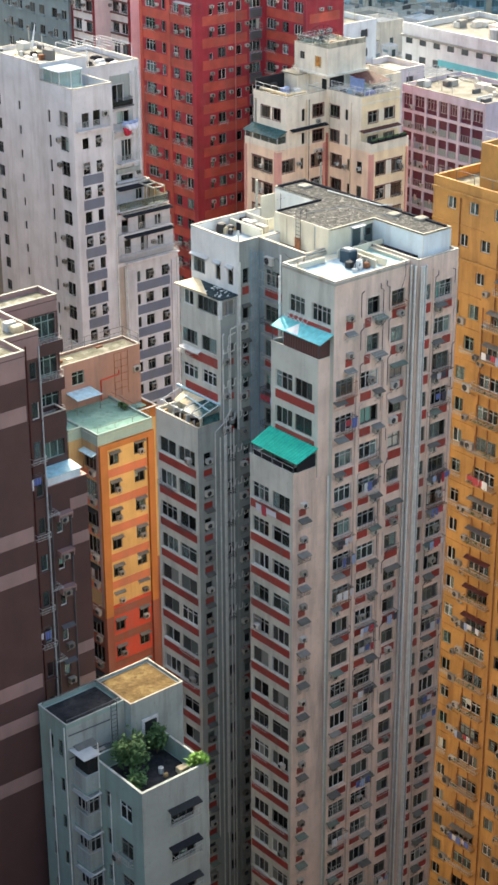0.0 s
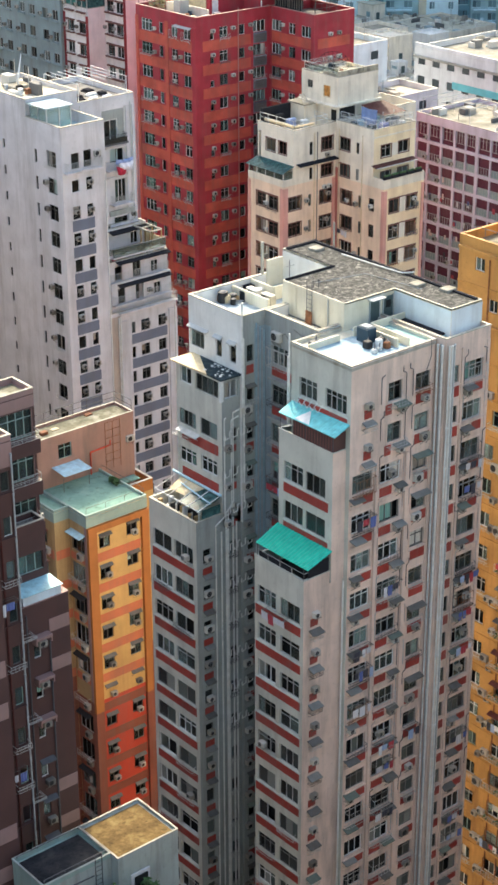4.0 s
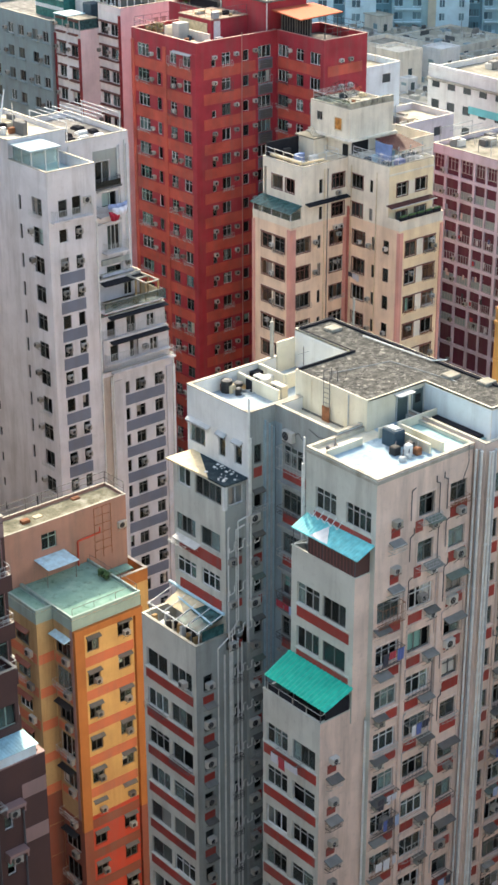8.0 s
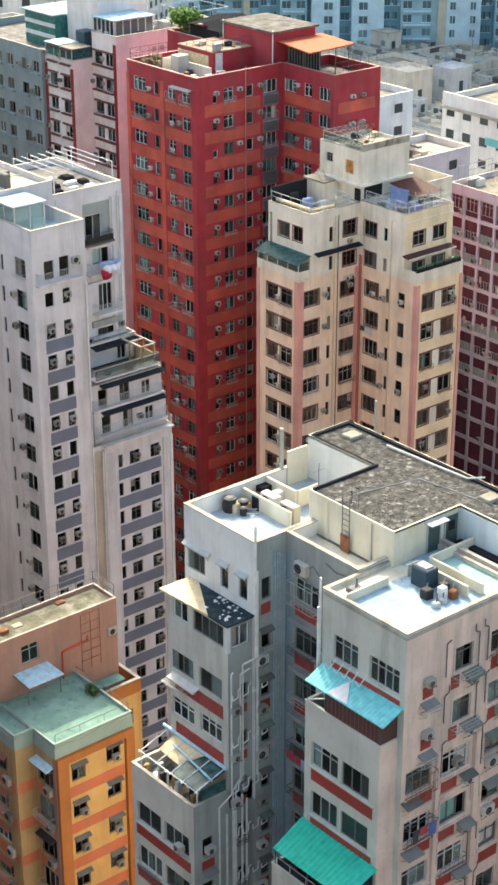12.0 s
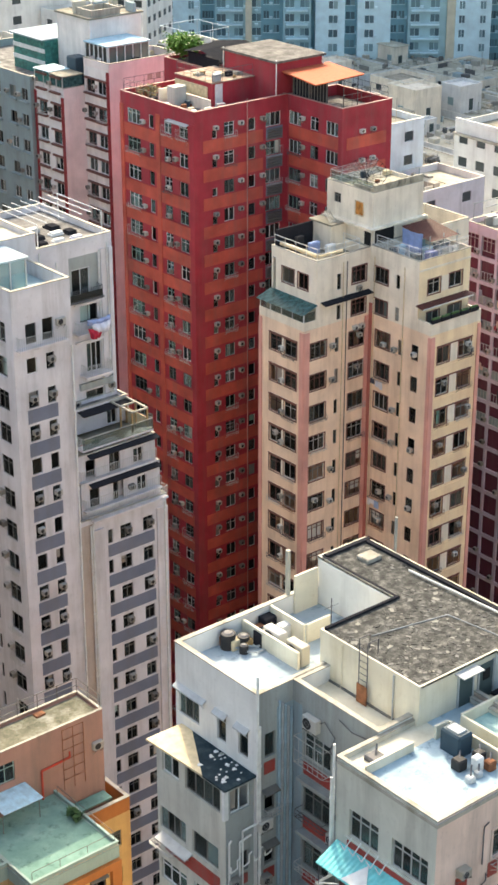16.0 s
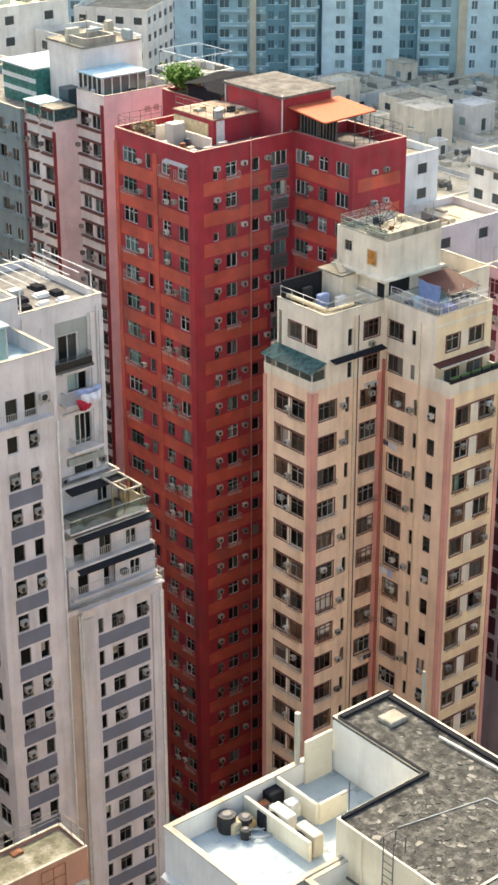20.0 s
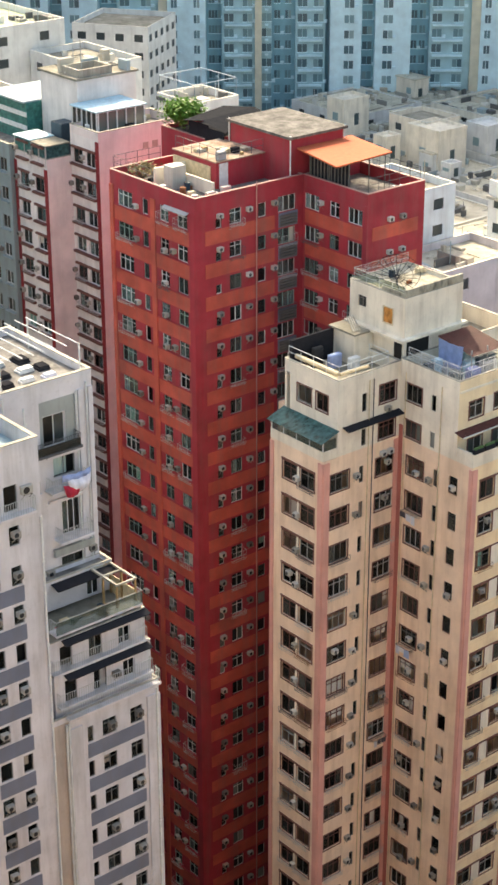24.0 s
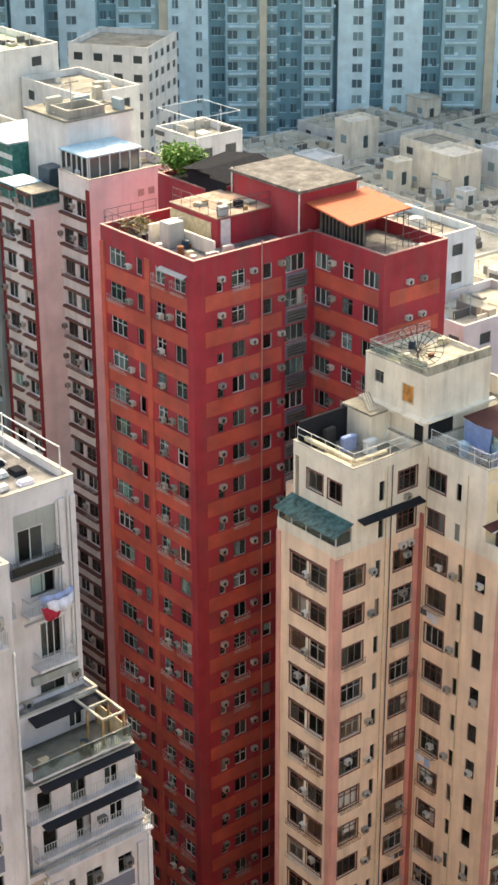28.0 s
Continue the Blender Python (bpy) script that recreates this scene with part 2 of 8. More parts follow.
    "ac_dark": plain("ac_dark", (0.028, 0.028, 0.03), 0.6),
    "rust": plain("rust", (0.24, 0.10, 0.05), 0.85, 0.0, 0.4),
    "green_sheet": plain("green_sheet", (0.025, 0.52, 0.37), 0.45, 0.0, 0.15),
    "cyan_sheet": plain("cyan_sheet", (0.16, 0.58, 0.60), 0.4, 0.0, 0.2),
    "blue_sheet": plain("blue_sheet", (0.42, 0.62, 0.72), 0.5, 0.0, 0.2),
    "orange_sheet": plain("orange_sheet", (0.52, 0.13, 0.06), 0.8, 0.0, 0.1),
    "teal_glass_roof": plain("teal_glass_roof", (0.045, 0.11, 0.11), 0.2, 0.0, 0.6),
    "shed_sheet": deck("shed_sheet", (0.012, 0.022, 0.03), (0.022, 0.042, 0.055), (0.06, 0.085, 0.09), 1.6),
    "unseen_block_paint": paint("unseen_block_paint", (0.27, 0.24, 0.205), stain=0.3),
    "felt_scraps": by_island("felt_scraps", [(0.05, 0.05, 0.05), (0.11, 0.11, 0.105), (0.16, 0.155, 0.145), (0.22, 0.215, 0.19), (0.025, 0.025, 0.025), (0.09, 0.09, 0.085)]),
    "pipe_blue": plain("pipe_blue", (0.34, 0.47, 0.54), 0.5),
    # shade of the recess is put into both shaft colours; the grey holds dirt too
    "shaft_shade_grey": paint("shaft_shade_grey", (0.34, 0.365, 0.35), stain=0.6),
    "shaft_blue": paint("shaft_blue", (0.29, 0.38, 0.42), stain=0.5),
    "pipe_pink": plain("pipe_pink", (0.50, 0.42, 0.40), 0.6),
    "cream_sheet": plain("cream_sheet", (0.66, 0.55, 0.36), 0.7, 0.0, 0.2),
    "maroon_sheet": plain("maroon_sheet", (0.085, 0.024, 0.022), 0.6, 0.0, 0.3),
    "rust_orange": plain("rust_orange", (0.50, 0.22, 0.06), 0.8, 0.0, 0.4),
    "cloth_blue": plain("cloth_blue", (0.30, 0.38, 0.62), 0.9),
    "dry_leaf": plain("dry_leaf", (0.22, 0.17, 0.08), 0.8, 0.0, 0.4),
    "rack_white": plain("rack_white", (0.50, 0.50, 0.48), 0.5),
    "ac_far": by_island("ac_far", [(0.36, 0.33, 0.29), (0.26, 0.24, 0.21), (0.44, 0.41, 0.36), (0.17, 0.15, 0.13)]),
    # near-black that stands in for the shade inside rooms and openings
    "unlit_black": plain("unlit_black", (0.02, 0.02, 0.02), 0.9),
    "roof_clutter": by_island("roof_clutter", [(0.55, 0.52, 0.44), (0.40, 0.38, 0.33), (0.66, 0.63, 0.56), (0.25, 0.24, 0.22), (0.48, 0.43, 0.34), (0.12, 0.12, 0.12), (0.34, 0.42, 0.44), (0.72, 0.70, 0.64), (0.62, 0.60, 0.55)]),
    "turquoise": paint("turquoise", (0.16, 0.55, 0.58), stain=0.2),
    "rug_red": plain("rug_red", (0.45, 0.03, 0.06), 0.9),
    "rug_white": plain("rug_white", (0.72, 0.72, 0.80), 0.9),
    "hood_green": plain("hood_green", (0.17, 0.21, 0.18), 0.6),
    "grey_tarp": plain("grey_tarp", (0.035, 0.036, 0.04), 0.8),
    "cloth": by_random("cloth", [(0.75, 0.75, 0.78), (0.12, 0.16, 0.40), (0.45, 0.06, 0.08), (0.60, 0.60, 0.65), (0.06, 0.06, 0.08), (0.35, 0.45, 0.65)], 0.9),
    "curtain": by_random("curtain", [(0.62, 0.60, 0.54), (0.40, 0.50, 0.46), (0.70, 0.68, 0.62), (0.22, 0.42, 0.36), (0.34, 0.30, 0.26)], 0.9),
    "green_curtain": plain("green_curtain", (0.10, 0.60, 0.40), 0.8),
    # far panes are lifted towards blue for the same haze
    "far_window": by_island("far_window", [(0.07, 0.14, 0.17), (0.14, 0.25, 0.28), (0.10, 0.18, 0.21), (0.26, 0.37, 0.38), (0.08, 0.13, 0.15), (0.18, 0.30, 0.33)], 0.3),
    "house_pale": paint("house_pale", (0.36, 0.40, 0.38), stain=0.65),
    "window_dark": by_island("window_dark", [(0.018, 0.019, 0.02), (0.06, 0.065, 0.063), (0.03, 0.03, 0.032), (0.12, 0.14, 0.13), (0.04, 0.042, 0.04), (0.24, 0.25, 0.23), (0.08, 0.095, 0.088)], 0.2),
    "pane_glass": glass("pane_glass", (0.24, 0.31, 0.30)),
    "screen_glass": glass("screen_glass", (0.75, 0.90, 0.86), 0.1, 0.9),
    "leaf": by_random("leaf", [(0.035, 0.085, 0.025), (0.045, 0.10, 0.03), (0.06, 0.125, 0.04)], 0.85),
    "leaf_bright": plain("leaf_bright", (0.12, 0.25, 0.035), 0.6, 0.0, 0.5),
    "bark": plain("bark", (0.12, 0.09, 0.06), 0.9),
    "blue_tank": plain("blue_tank", (0.035, 0.065, 0.09), 0.5),
    "door_dark": plain("door_dark", (0.07, 0.10, 0.10), 0.6),
    "wood": plain("wood", (0.40, 0.26, 0.12), 0.7, 0.0, 0.3),
}

for key in ("grey_tarp", "roof_dark", "tar_black"):      # dull felt and cloth
    MAT[key].node_tree.nodes["Principled BSDF"].inputs["Specular IOR Level"].default_value = 0.0


# ---- building tools ----
rng = random.Random(7)
HOME = {}      # where each object stands
COPING = ["coping_white"]
GLAZING = {}   # panes past the nearest three hundred of a building, joined
SPLIT_FROM = {}    # the height above which a building keeps its panes apart
PANES = {}     # panes built so far on each building


class Mesh:
    """Collects corners and faces of one part."""

    def __init__(self):
        self.v, self.f = [], []

    def face(self, *ps):
        n = len(self.v)
        self.v += [tuple(p) for p in ps]
        self.f.append(tuple(range(n, n + len(ps))))
        return self

    def box(self, x0, x1, y0, y1, z0, z1):
        n = len(self.v)
        self.v += [(x, y, z) for z in (z0, z1) for x, y in ((x0, y0), (x1, y0), (x1, y1), (x0, y1))]
        self.f += [tuple(n + i for i in q) for q in ((3, 2, 1, 0), (4, 5, 6, 7), (0, 1, 5, 4), (1, 2, 6, 5), (2, 3, 7, 6), (3, 0, 4, 7))]
        return self

    def chamfered(self, x0, x1, y0, y1, z0, z1, c=0.03):
        n = len(self.v)
        a = [(x0 + c, y0), (x1 - c, y0), (x1, y0 + c), (x1, y1 - c), (x1 - c, y1), (x0 + c, y1), (x0, y1 - c), (x0, y0 + c)]
        inner = [(min(max(x, x0 + c), x1 - c), min(max(y, y0 + c), y1 - c)) for x, y in a]
        for ring, z in ((a, z0), (a, z1 - c), (inner, z1)):
            self.v += [(x, y, z) for x, y in ring]
        for k in (0, 8):
            for i in range(8):
                j = (i + 1) % 8
                self.f.append((n + k + i, n + k + j, n + k + 8 + j, n + k + 8 + i))
        self.f.append(tuple(n + 16 + i for i in range(8)))
        self.f.append(tuple(n + 7 - i for i in range(8)))
        return self

    def prism(self, ring, z0, z1):
        n, k = len(self.v), len(ring)
        self.v += [(x, y, z0) for x, y in ring] + [(x, y, z1) for x, y in ring]
        self.f.append(tuple(n + k - 1 - i for i in range(k)))
        self.f.append(tuple(n + k + i for i in range(k)))
        for i in range(k):
            j = (i + 1) % k
            self.f.append((n + i, n + j, n + k + j, n + k + i))
        return self

    def tube(self, p, q, r, sides=6, r2=None):
        p, q = Vector(p), Vector(q)
        d = (q - p).normalized()
        a = d.orthogonal().normalized()
        b = d.cross(a)
        n = len(self.v)
        for e, rad in ((p, r), (q, r if r2 is None else r2)):
            for i in range(sides):
                w = 2 * math.pi * i / sides
                self.v.append(tuple(e + (a * math.cos(w) + b * math.sin(w)) * rad))
        for i in range(sides):
            j = (i + 1) % sides
            self.f.append((n + i, n + j, n + sides + j, n + sides + i))
        self.f.append(tuple(n + sides - 1 - i for i in range(sides)))
        self.f.append(tuple(n + sides + i for i in range(sides)))
        return self

    def ring(self, c, r, w, axis_y, sides=14):
        """A flat ring in the x-z plane."""
        n = len(self.v)
        for rad in (r, r - w):
            for i in range(sides):
                t = 2 * math.pi * i / sides
                self.v.append((c[0] + rad * math.cos(t), axis_y, c[2] + rad * math.sin(t)))
        for i in range(sides):
            j = (i + 1) % sides
            self.f.append((n + i, n + j, n + sides + j, n + sides + i))
        return self

    def weld(self):
        """Shares the corners that fall together and drops the faces that meet inside."""
        index, remap, keep = {}, [], []
        for p in self.v:
            q = tuple(round(c, 4) for c in p)
            if q not in index:
                index[q] = len(keep)
                keep.append(q)
            remap.append(index[q])
        faces = [tuple(remap[i] for i in f) for f in self.f]
        seen = {}
        for f in faces:
            seen.setdefault(frozenset(f), []).append(f)
        self.v, self.f = keep, [fs[0] for fs in seen.values() if len(fs) == 1]
        return self

    def data(self, name, mat):
        me = bpy.data.meshes.new(name)
        me.from_pydata(self.v, [], self.f)
        me.materials.append(MAT[mat])
        me.update()
        return me


def thing(name, x, y, z, label, category, group="", turn=0.0, kind=""):
    ob = new(name)
    ob.empty_display_size = 0.5
    ob.matrix_world = pose(x, y, z, 0, 0, turn)
    HOME[ob] = Matrix.Translation((x, y, z))
    return tagged(ob, label, category, group, kind)


def part(name, mesh, mat, parent, label="", at=None):
    """One mesh object under a thing or a part; at: its place in the plan."""
    data = mesh.data(name, mat) if isinstance(mesh, Mesh) else mesh
    ob = bpy.data.objects.new(name, data)
    scene.collection.objects.link(ob)
    ob.parent = parent
    m = at if at is not None else Matrix.Identity(4)
    ob.matrix_basis = HOME[parent].inverted() @ m
    HOME[ob] = m
    if label:
        ob["label"] = label
    return ob


def single(name, mesh, mat, label, category, group="", kind="", at=None):
    """A thing that is one mesh."""
    data = mesh.data(name, mat) if isinstance(mesh, Mesh) else mesh
    ob = new(name, data)
    m = at if at is not None else Matrix.Identity(4)
    ob.matrix_world = m
    HOME[ob] = m
    return tagged(ob, label, category, group, kind)


SHARED = {}


def shared(key, make, mat):
    if (key, mat) not in SHARED:
        SHARED[(key, mat)] = make().data(key[0], mat)
    return SHARED[(key, mat)]


PANE_OF = {}        # towers whose panes are darker than usual


class Face:
    """One outer wall, facing -x ('X', runs along y) or -y ('Y', runs along x), with its openings."""

    def __init__(self, b, axis, plane, a0, a1, z0, z1, mat, depth=0.22):
        self.b, self.axis, self.plane, self.a0, self.a1, self.z0, self.z1, self.mat, self.depth = b, axis, plane, a0, a1, z0, z1, mat, depth
        self.holes = []

    def at(self, s, z, out=0.0):
        if self.axis == "Y":
            return Matrix.Translation((s, self.plane - out, z))
        return Matrix.Translation((self.plane - out, s, z)) @ Matrix.Rotation(-math.pi / 2, 4, "Z")

    def point(self, s, d, z):
        return (s, self.plane + d, z) if self.axis == "Y" else (self.plane + d, s, z)

    def window(self, c, zb, w, h, n=2, bars="aluminium", transom=True, curtain=0.34, opened=0.12, sill=None, split=True, cmat="curtain", surround=None):
        if zb < self.z0 + 0.05 or zb + h > self.z1 - 0.02 or c - w / 2 < self.a0 + 0.02 or c + w / 2 > self.a1 - 0.02:
            return None
        self.holes.append((c - w / 2, c + w / 2, zb, zb + h))
        key = (round(w, 2), round(h, 2), n, transom)
        win = self.put("window", shared(("window_frame",) + key, lambda: frame_mesh(w, h, n, transom), bars), self.b, c, zb)
        gap = rng.randrange(n) if rng.random() < opened else -1
        wide_open = gap >= 0 and rng.random() < 0.45
        pw = (w - 0.1) / n
        PANES[self.b] = PANES.get(self.b, 0) + n
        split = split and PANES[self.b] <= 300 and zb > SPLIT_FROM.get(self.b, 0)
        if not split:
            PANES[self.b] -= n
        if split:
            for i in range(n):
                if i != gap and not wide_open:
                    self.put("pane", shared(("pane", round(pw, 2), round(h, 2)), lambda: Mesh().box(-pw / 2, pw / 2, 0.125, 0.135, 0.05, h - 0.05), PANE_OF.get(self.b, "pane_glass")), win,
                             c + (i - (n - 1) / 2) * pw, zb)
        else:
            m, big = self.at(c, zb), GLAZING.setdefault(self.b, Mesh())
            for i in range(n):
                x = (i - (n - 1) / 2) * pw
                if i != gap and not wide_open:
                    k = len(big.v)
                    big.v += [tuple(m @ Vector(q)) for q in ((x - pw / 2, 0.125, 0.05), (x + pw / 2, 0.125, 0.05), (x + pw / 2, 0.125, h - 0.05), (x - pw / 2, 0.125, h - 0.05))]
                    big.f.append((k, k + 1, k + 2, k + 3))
        if rng.random() < curtain and split:
            self.put("curtain", shared(("curtain", round(w, 2), round(h, 2), rng.randrange(3)), lambda: curtain_mesh(w, h), cmat), win, c, zb)
        if surround:
            self.put("surround", shared(("surround", round(w, 2), round(h, 2)), lambda: hoop_front(w, h, 0.11), surround), win, c, zb)
        if sill:
            self.put("sill", shared(("sill", round(w, 2)), lambda: Mesh().box(-w / 2 - 0.06, w / 2 + 0.06, -0.07, 0.0, -0.08, 0.0), sill), win, c, zb)
        return win

    def put(self, name, mesh, parent, s, z, label="", out=0.0):
        return part(name, mesh, None, parent, label, at=self.at(s, z, out))

    def panel(self, name, s0, s1, z0, z1, mat, proud=0.03):
        """A flat raised field on the wall."""
        w, h = round(s1 - s0, 3), round(z1 - z0, 3)
        mesh = shared((name, w, h, proud), lambda: Mesh().box(-w / 2, w / 2, -proud, 0.0, 0, h), mat)
        return self.put(name, mesh, self.b, (s0 + s1) / 2, z0)

    def build(self, name="wall"):
        es = sorted({round(v, 4) for v in [self.a0, self.a1] + [e for h in self.holes for e in h[:2]]})
        zs = sorted({round(v, 4) for v in [self.z0, self.z1] + [e for h in self.holes for e in h[2:]]})
        m = Mesh()
        P, d = self.point, self.depth

        def strip(sa, sb, za, zb):
            m.face(P(sa, 0, za), P(sb, 0, za), P(sb, 0, zb), P(sa, 0, zb)) if self.axis == "Y" else m.face(P(sb, 0, za), P(sa, 0, za), P(sa, 0, zb), P(sb, 0, zb))

        for i in range(len(es) - 1):
            sc = (es[i] + es[i + 1]) / 2
            z_run = None
            for j in range(len(zs) - 1):
                zc = (zs[j] + zs[j + 1]) / 2
                hole = any(h[0] < sc < h[1] and h[2] < zc < h[3] for h in self.holes)
                if hole and z_run is not None:
                    strip(es[i], es[i + 1], z_run, zs[j])
                    z_run = None
                elif not hole and z_run is None:
                    z_run = zs[j]
            if z_run is not None:
                strip(es[i], es[i + 1], z_run, zs[-1])
        for s0, s1, z0, z1 in self.holes:
            m.face(P(s0, 0, z0), P(s1, 0, z0), P(s1, d, z0), P(s0, d, z0))
            m.face(P(s0, 0, z1), P(s0, d, z1), P(s1, d, z1), P(s1, 0, z1))
            m.face(P(s0, 0, z0), P(s0, d, z0), P(s0, d, z1), P(s0, 0, z1))
            m.face(P(s1, 0, z0), P(s1, 0, z1), P(s1, d, z1), P(s1, d, z0))
        return part(name, m, self.mat, self.b)


def frame_mesh(w, h, n, transom):
    """One connected frame: rails cut at every mullion, so that all bars share their corners."""
    m, t = Mesh(), 0.05
    y0, y1 = 0.09, 0.15
    xs = []
    for i in range(n + 1):
        x = -w / 2 + t / 2 + i * (w - t) / n
        xs += [x - t / 2, x + t / 2]
    zs = [0, t, h - t, h] if not transom else [0, t, h * 0.70, h * 0.70 + 0.04, h - t, h]
    for k in range(len(zs) - 1):
        rail = k % 2 == 0
        for i in range(len(xs) - 1):
            if rail or i % 2 == 0:
                m.box(xs[i], xs[i + 1], y0, y1, zs[k], zs[k + 1])
    return m.weld()


def hoop_front(w, h, a):
    """A raised surround on the wall round an opening."""
    m = Mesh()
    o = [(-w / 2 - a, -a), (w / 2 + a, -a), (w / 2 + a, h + a), (-w / 2 - a, h + a)]
    q = [(-w / 2, 0), (w / 2, 0), (w / 2, h), (-w / 2, h)]
    m.v = [(x, y, z) for y in (-0.035, 0.0) for ring in (o, q) for x, z in ring]
    for i in range(4):
        j = (i + 1) % 4
        m.f += [(i, j, 4 + j, 4 + i), (i, 8 + i, 8 + j, j), (4 + i, 4 + j, 12 + j, 12 + i)]
    return m


def far_window(face, c, zb, w, h, mat="far_window"):
    """A far window: one dark recessed light with its bars."""
    if zb < face.z0 or zb + h > face.z1 - 0.05:
        return
    face.holes.append((c - w / 2, c + w / 2, zb, zb + h))
    face.put("window", shared(("far_window", round(w, 2), round(h, 2)), lambda: Mesh().box(-w / 2, -0.03, 0.12, 0.16, 0, h).box(0.03, w / 2, 0.12, 0.16, 0, h).box(-0.03, 0.03, 0.13, 0.16, 0, h).weld(), mat), face.b, c, zb)


def curtain_mesh(w, h):
    m = Mesh()
    part_w = w * rng.choice((0.45, 0.7, 1.0))
    x0 = rng.choice((-w / 2, w / 2 - part_w)) + 0.02
    top, low = h - 0.03, rng.choice((0.03, 0.03, h * 0.35))
    k = max(4, int(part_w / 0.12))
    for i in range(k):
        a, b = x0 + i * (part_w - 0.04) / k, x0 + (i + 1) * (part_w - 0.04) / k
        ya, yb = 0.24 + 0.03 * (i % 2), 0.24 + 0.03 * ((i + 1) % 2)
        m.face((a, ya, low), (b, yb, low), (b, yb, top), (a, ya, top))
    return m


def closed_block(b, x0, x1, y0, y1, z0, z1, wall, roofing, para=1.0, fx=None, fy=None, coping=None, thick=0.2, copes=True):
    """Walls, roof slab, parapet and coping of one block; fx, fy: its fronts that carry openings."""
    zd = z1 - para
    for f, ax, pl, a0, a1 in ((fx, "X", x0, y0, y1), (fy, "Y", y0, x0, x1)):
        (f or Face(b, ax, pl, a0, a1, z0, zd, wall)).build()
    part("wall", Mesh().prism([(x1 - 0.2, y0 + 0.02), (x1, y0 + 0.02), (x1, y1), (x0 + 0.02, y1), (x0 + 0.02, y1 - 0.2), (x1 - 0.2, y1 - 0.2)], z0, zd), wall, b)
    part("roof", Mesh().box(x0 + 0.01, x1 - 0.201, y0 + 0.01, y1 - 0.201, zd - 0.15, zd + 0.004), roofing, b)
    # a near-black box gives the windows the shade of unlit rooms
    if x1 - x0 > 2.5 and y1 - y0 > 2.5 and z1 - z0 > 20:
        part("inner_core", Mesh().box(x0 + 0.6, x1 - 0.6, y0 + 0.6, y1 - 0.6, z0 + 0.1, zd - 0.4), "unlit_black", b)
    if para > 0.05:
        ix, iy = (0.015 if f and f.z1 > zd + 0.01 else 0.0 for f in (fx, fy))
        part("parapet", hoop(x0 + ix, x1, y0 + iy, y1, zd, z1, thick), wall, b)
        if copes:
            part("coping", hoop(x0 - 0.03, x1 + 0.03, y0 - 0.03, y1 + 0.03, z1, z1 + 0.05, thick + 0.05), coping or COPING[0], b)


def hoop(x0, x1, y0, y1, z0, z1, t):
    """A closed rectangular ring of wall."""
    m = Mesh()
    outer, inner = [(x0, y0), (x1, y0), (x1, y1), (x0, y1)], [(x0 + t, y0 + t), (x1 - t, y0 + t), (x1 - t, y1 - t), (x0 + t, y1 - t)]
    m.v = [(x, y, z) for z in (z0, z1) for ring in (outer, inner) for x, y in ring]
    for i in range(4):
        j = (i + 1) % 4
        m.f += [(i, j, 8 + j, 8 + i), (4 + j, 4 + i, 12 + i, 12 + j), (8 + i, 8 + j, 12 + j, 12 + i), (4 + i, 4 + j, j, i)]
    return m


def front(b, axis, plane, a0, a1, z0, z1, para, mat):
    """The wall of a block that will carry openings, up to its roof deck."""
    return Face(b, axis, plane, a0, a1, z0, z1 - para, mat)


# ---- small repeated things ----
def ac_body_mesh(w, d, h):
    return Mesh().chamfered(-w / 2, w / 2, -d, 0, 0, h, 0.03)


def ac_grille_mesh(w, d, h):
    m = Mesh()
    r = min(w, h) * 0.44
    c = (-w * 0.12, 0, h / 2)
    n = len(m.v)
    m.v += [(c[0] + r * math.cos(a * math.pi / 6), -d - 0.012, c[2] + r * math.sin(a * math.pi / 6)) for a in range(12)]
    m.f.append(tuple(n + i for i in range(12)))
    return m


def ac_ring_mesh(w, d, h):
    m = Mesh()
    r = min(w, h) * 0.44
    for rad in (r, r * 0.5):
        m.ring((-w * 0.12, 0, h / 2), rad, 0.014, -d - 0.02, 12)
    return m


def bracket_mesh(w, d):
    m = Mesh()
    for x in (-w * 0.36, w * 0.36):
        m.box(x - 0.02, x + 0.02, -d - 0.04, 0.0, -0.05, 0.0)
        m.tube((x, -d, -0.04), (x, 0, -0.38), 0.018, 4)
    m.box(-w * 0.36, w * 0.36, -d * 0.8, -d * 0.8 + 0.03, -0.08, -0.05)
    return m


AC_KINDS = ((0.74, 0.30, 0.50), (0.54, 0.38, 0.36), (0.86, 0.32, 0.62))


RACKS = {}     # far window racks joined by building
AC_STUFF, AC_NEAR = {}, {}      # far units joined by building; the height above which a near building keeps them apart


def air_conditioner(face, s, z, kind=0):
    w, d, h = AC_KINDS[kind]
    m = face.at(s, z)
    if face.b not in AC_NEAR or z < AC_NEAR[face.b]:
        bodies, fans = AC_STUFF.setdefault(face.b, (Mesh(), Mesh()))
        for big, small in ((bodies, ac_body_mesh(w, d, h)), (bodies, bracket_mesh(w, d)), (fans, ac_grille_mesh(w, d, h))):
            n = len(big.v)
            big.v += [tuple(m @ Vector(p)) for p in small.v]
            big.f += [tuple(n + i for i in f) for f in small.f]
        return None
    ob = new("air_conditioner")
    ob.matrix_world, HOME[ob] = m, m
    tagged(ob, ("weathered grey split air conditioner on a wall bracket", "dusty box air conditioner fixed to the wall", "large beige air conditioner on a wall bracket")[kind], "air conditioner", "air conditioners on the walls")
    part("body", shared(("ac_body", kind), lambda: ac_body_mesh(w, d, h), "ac_body"), None, ob, at=m)
    part("fan", shared(("ac_fan", kind), lambda: ac_grille_mesh(w, d, h), "ac_dark"), None, ob, at=m)
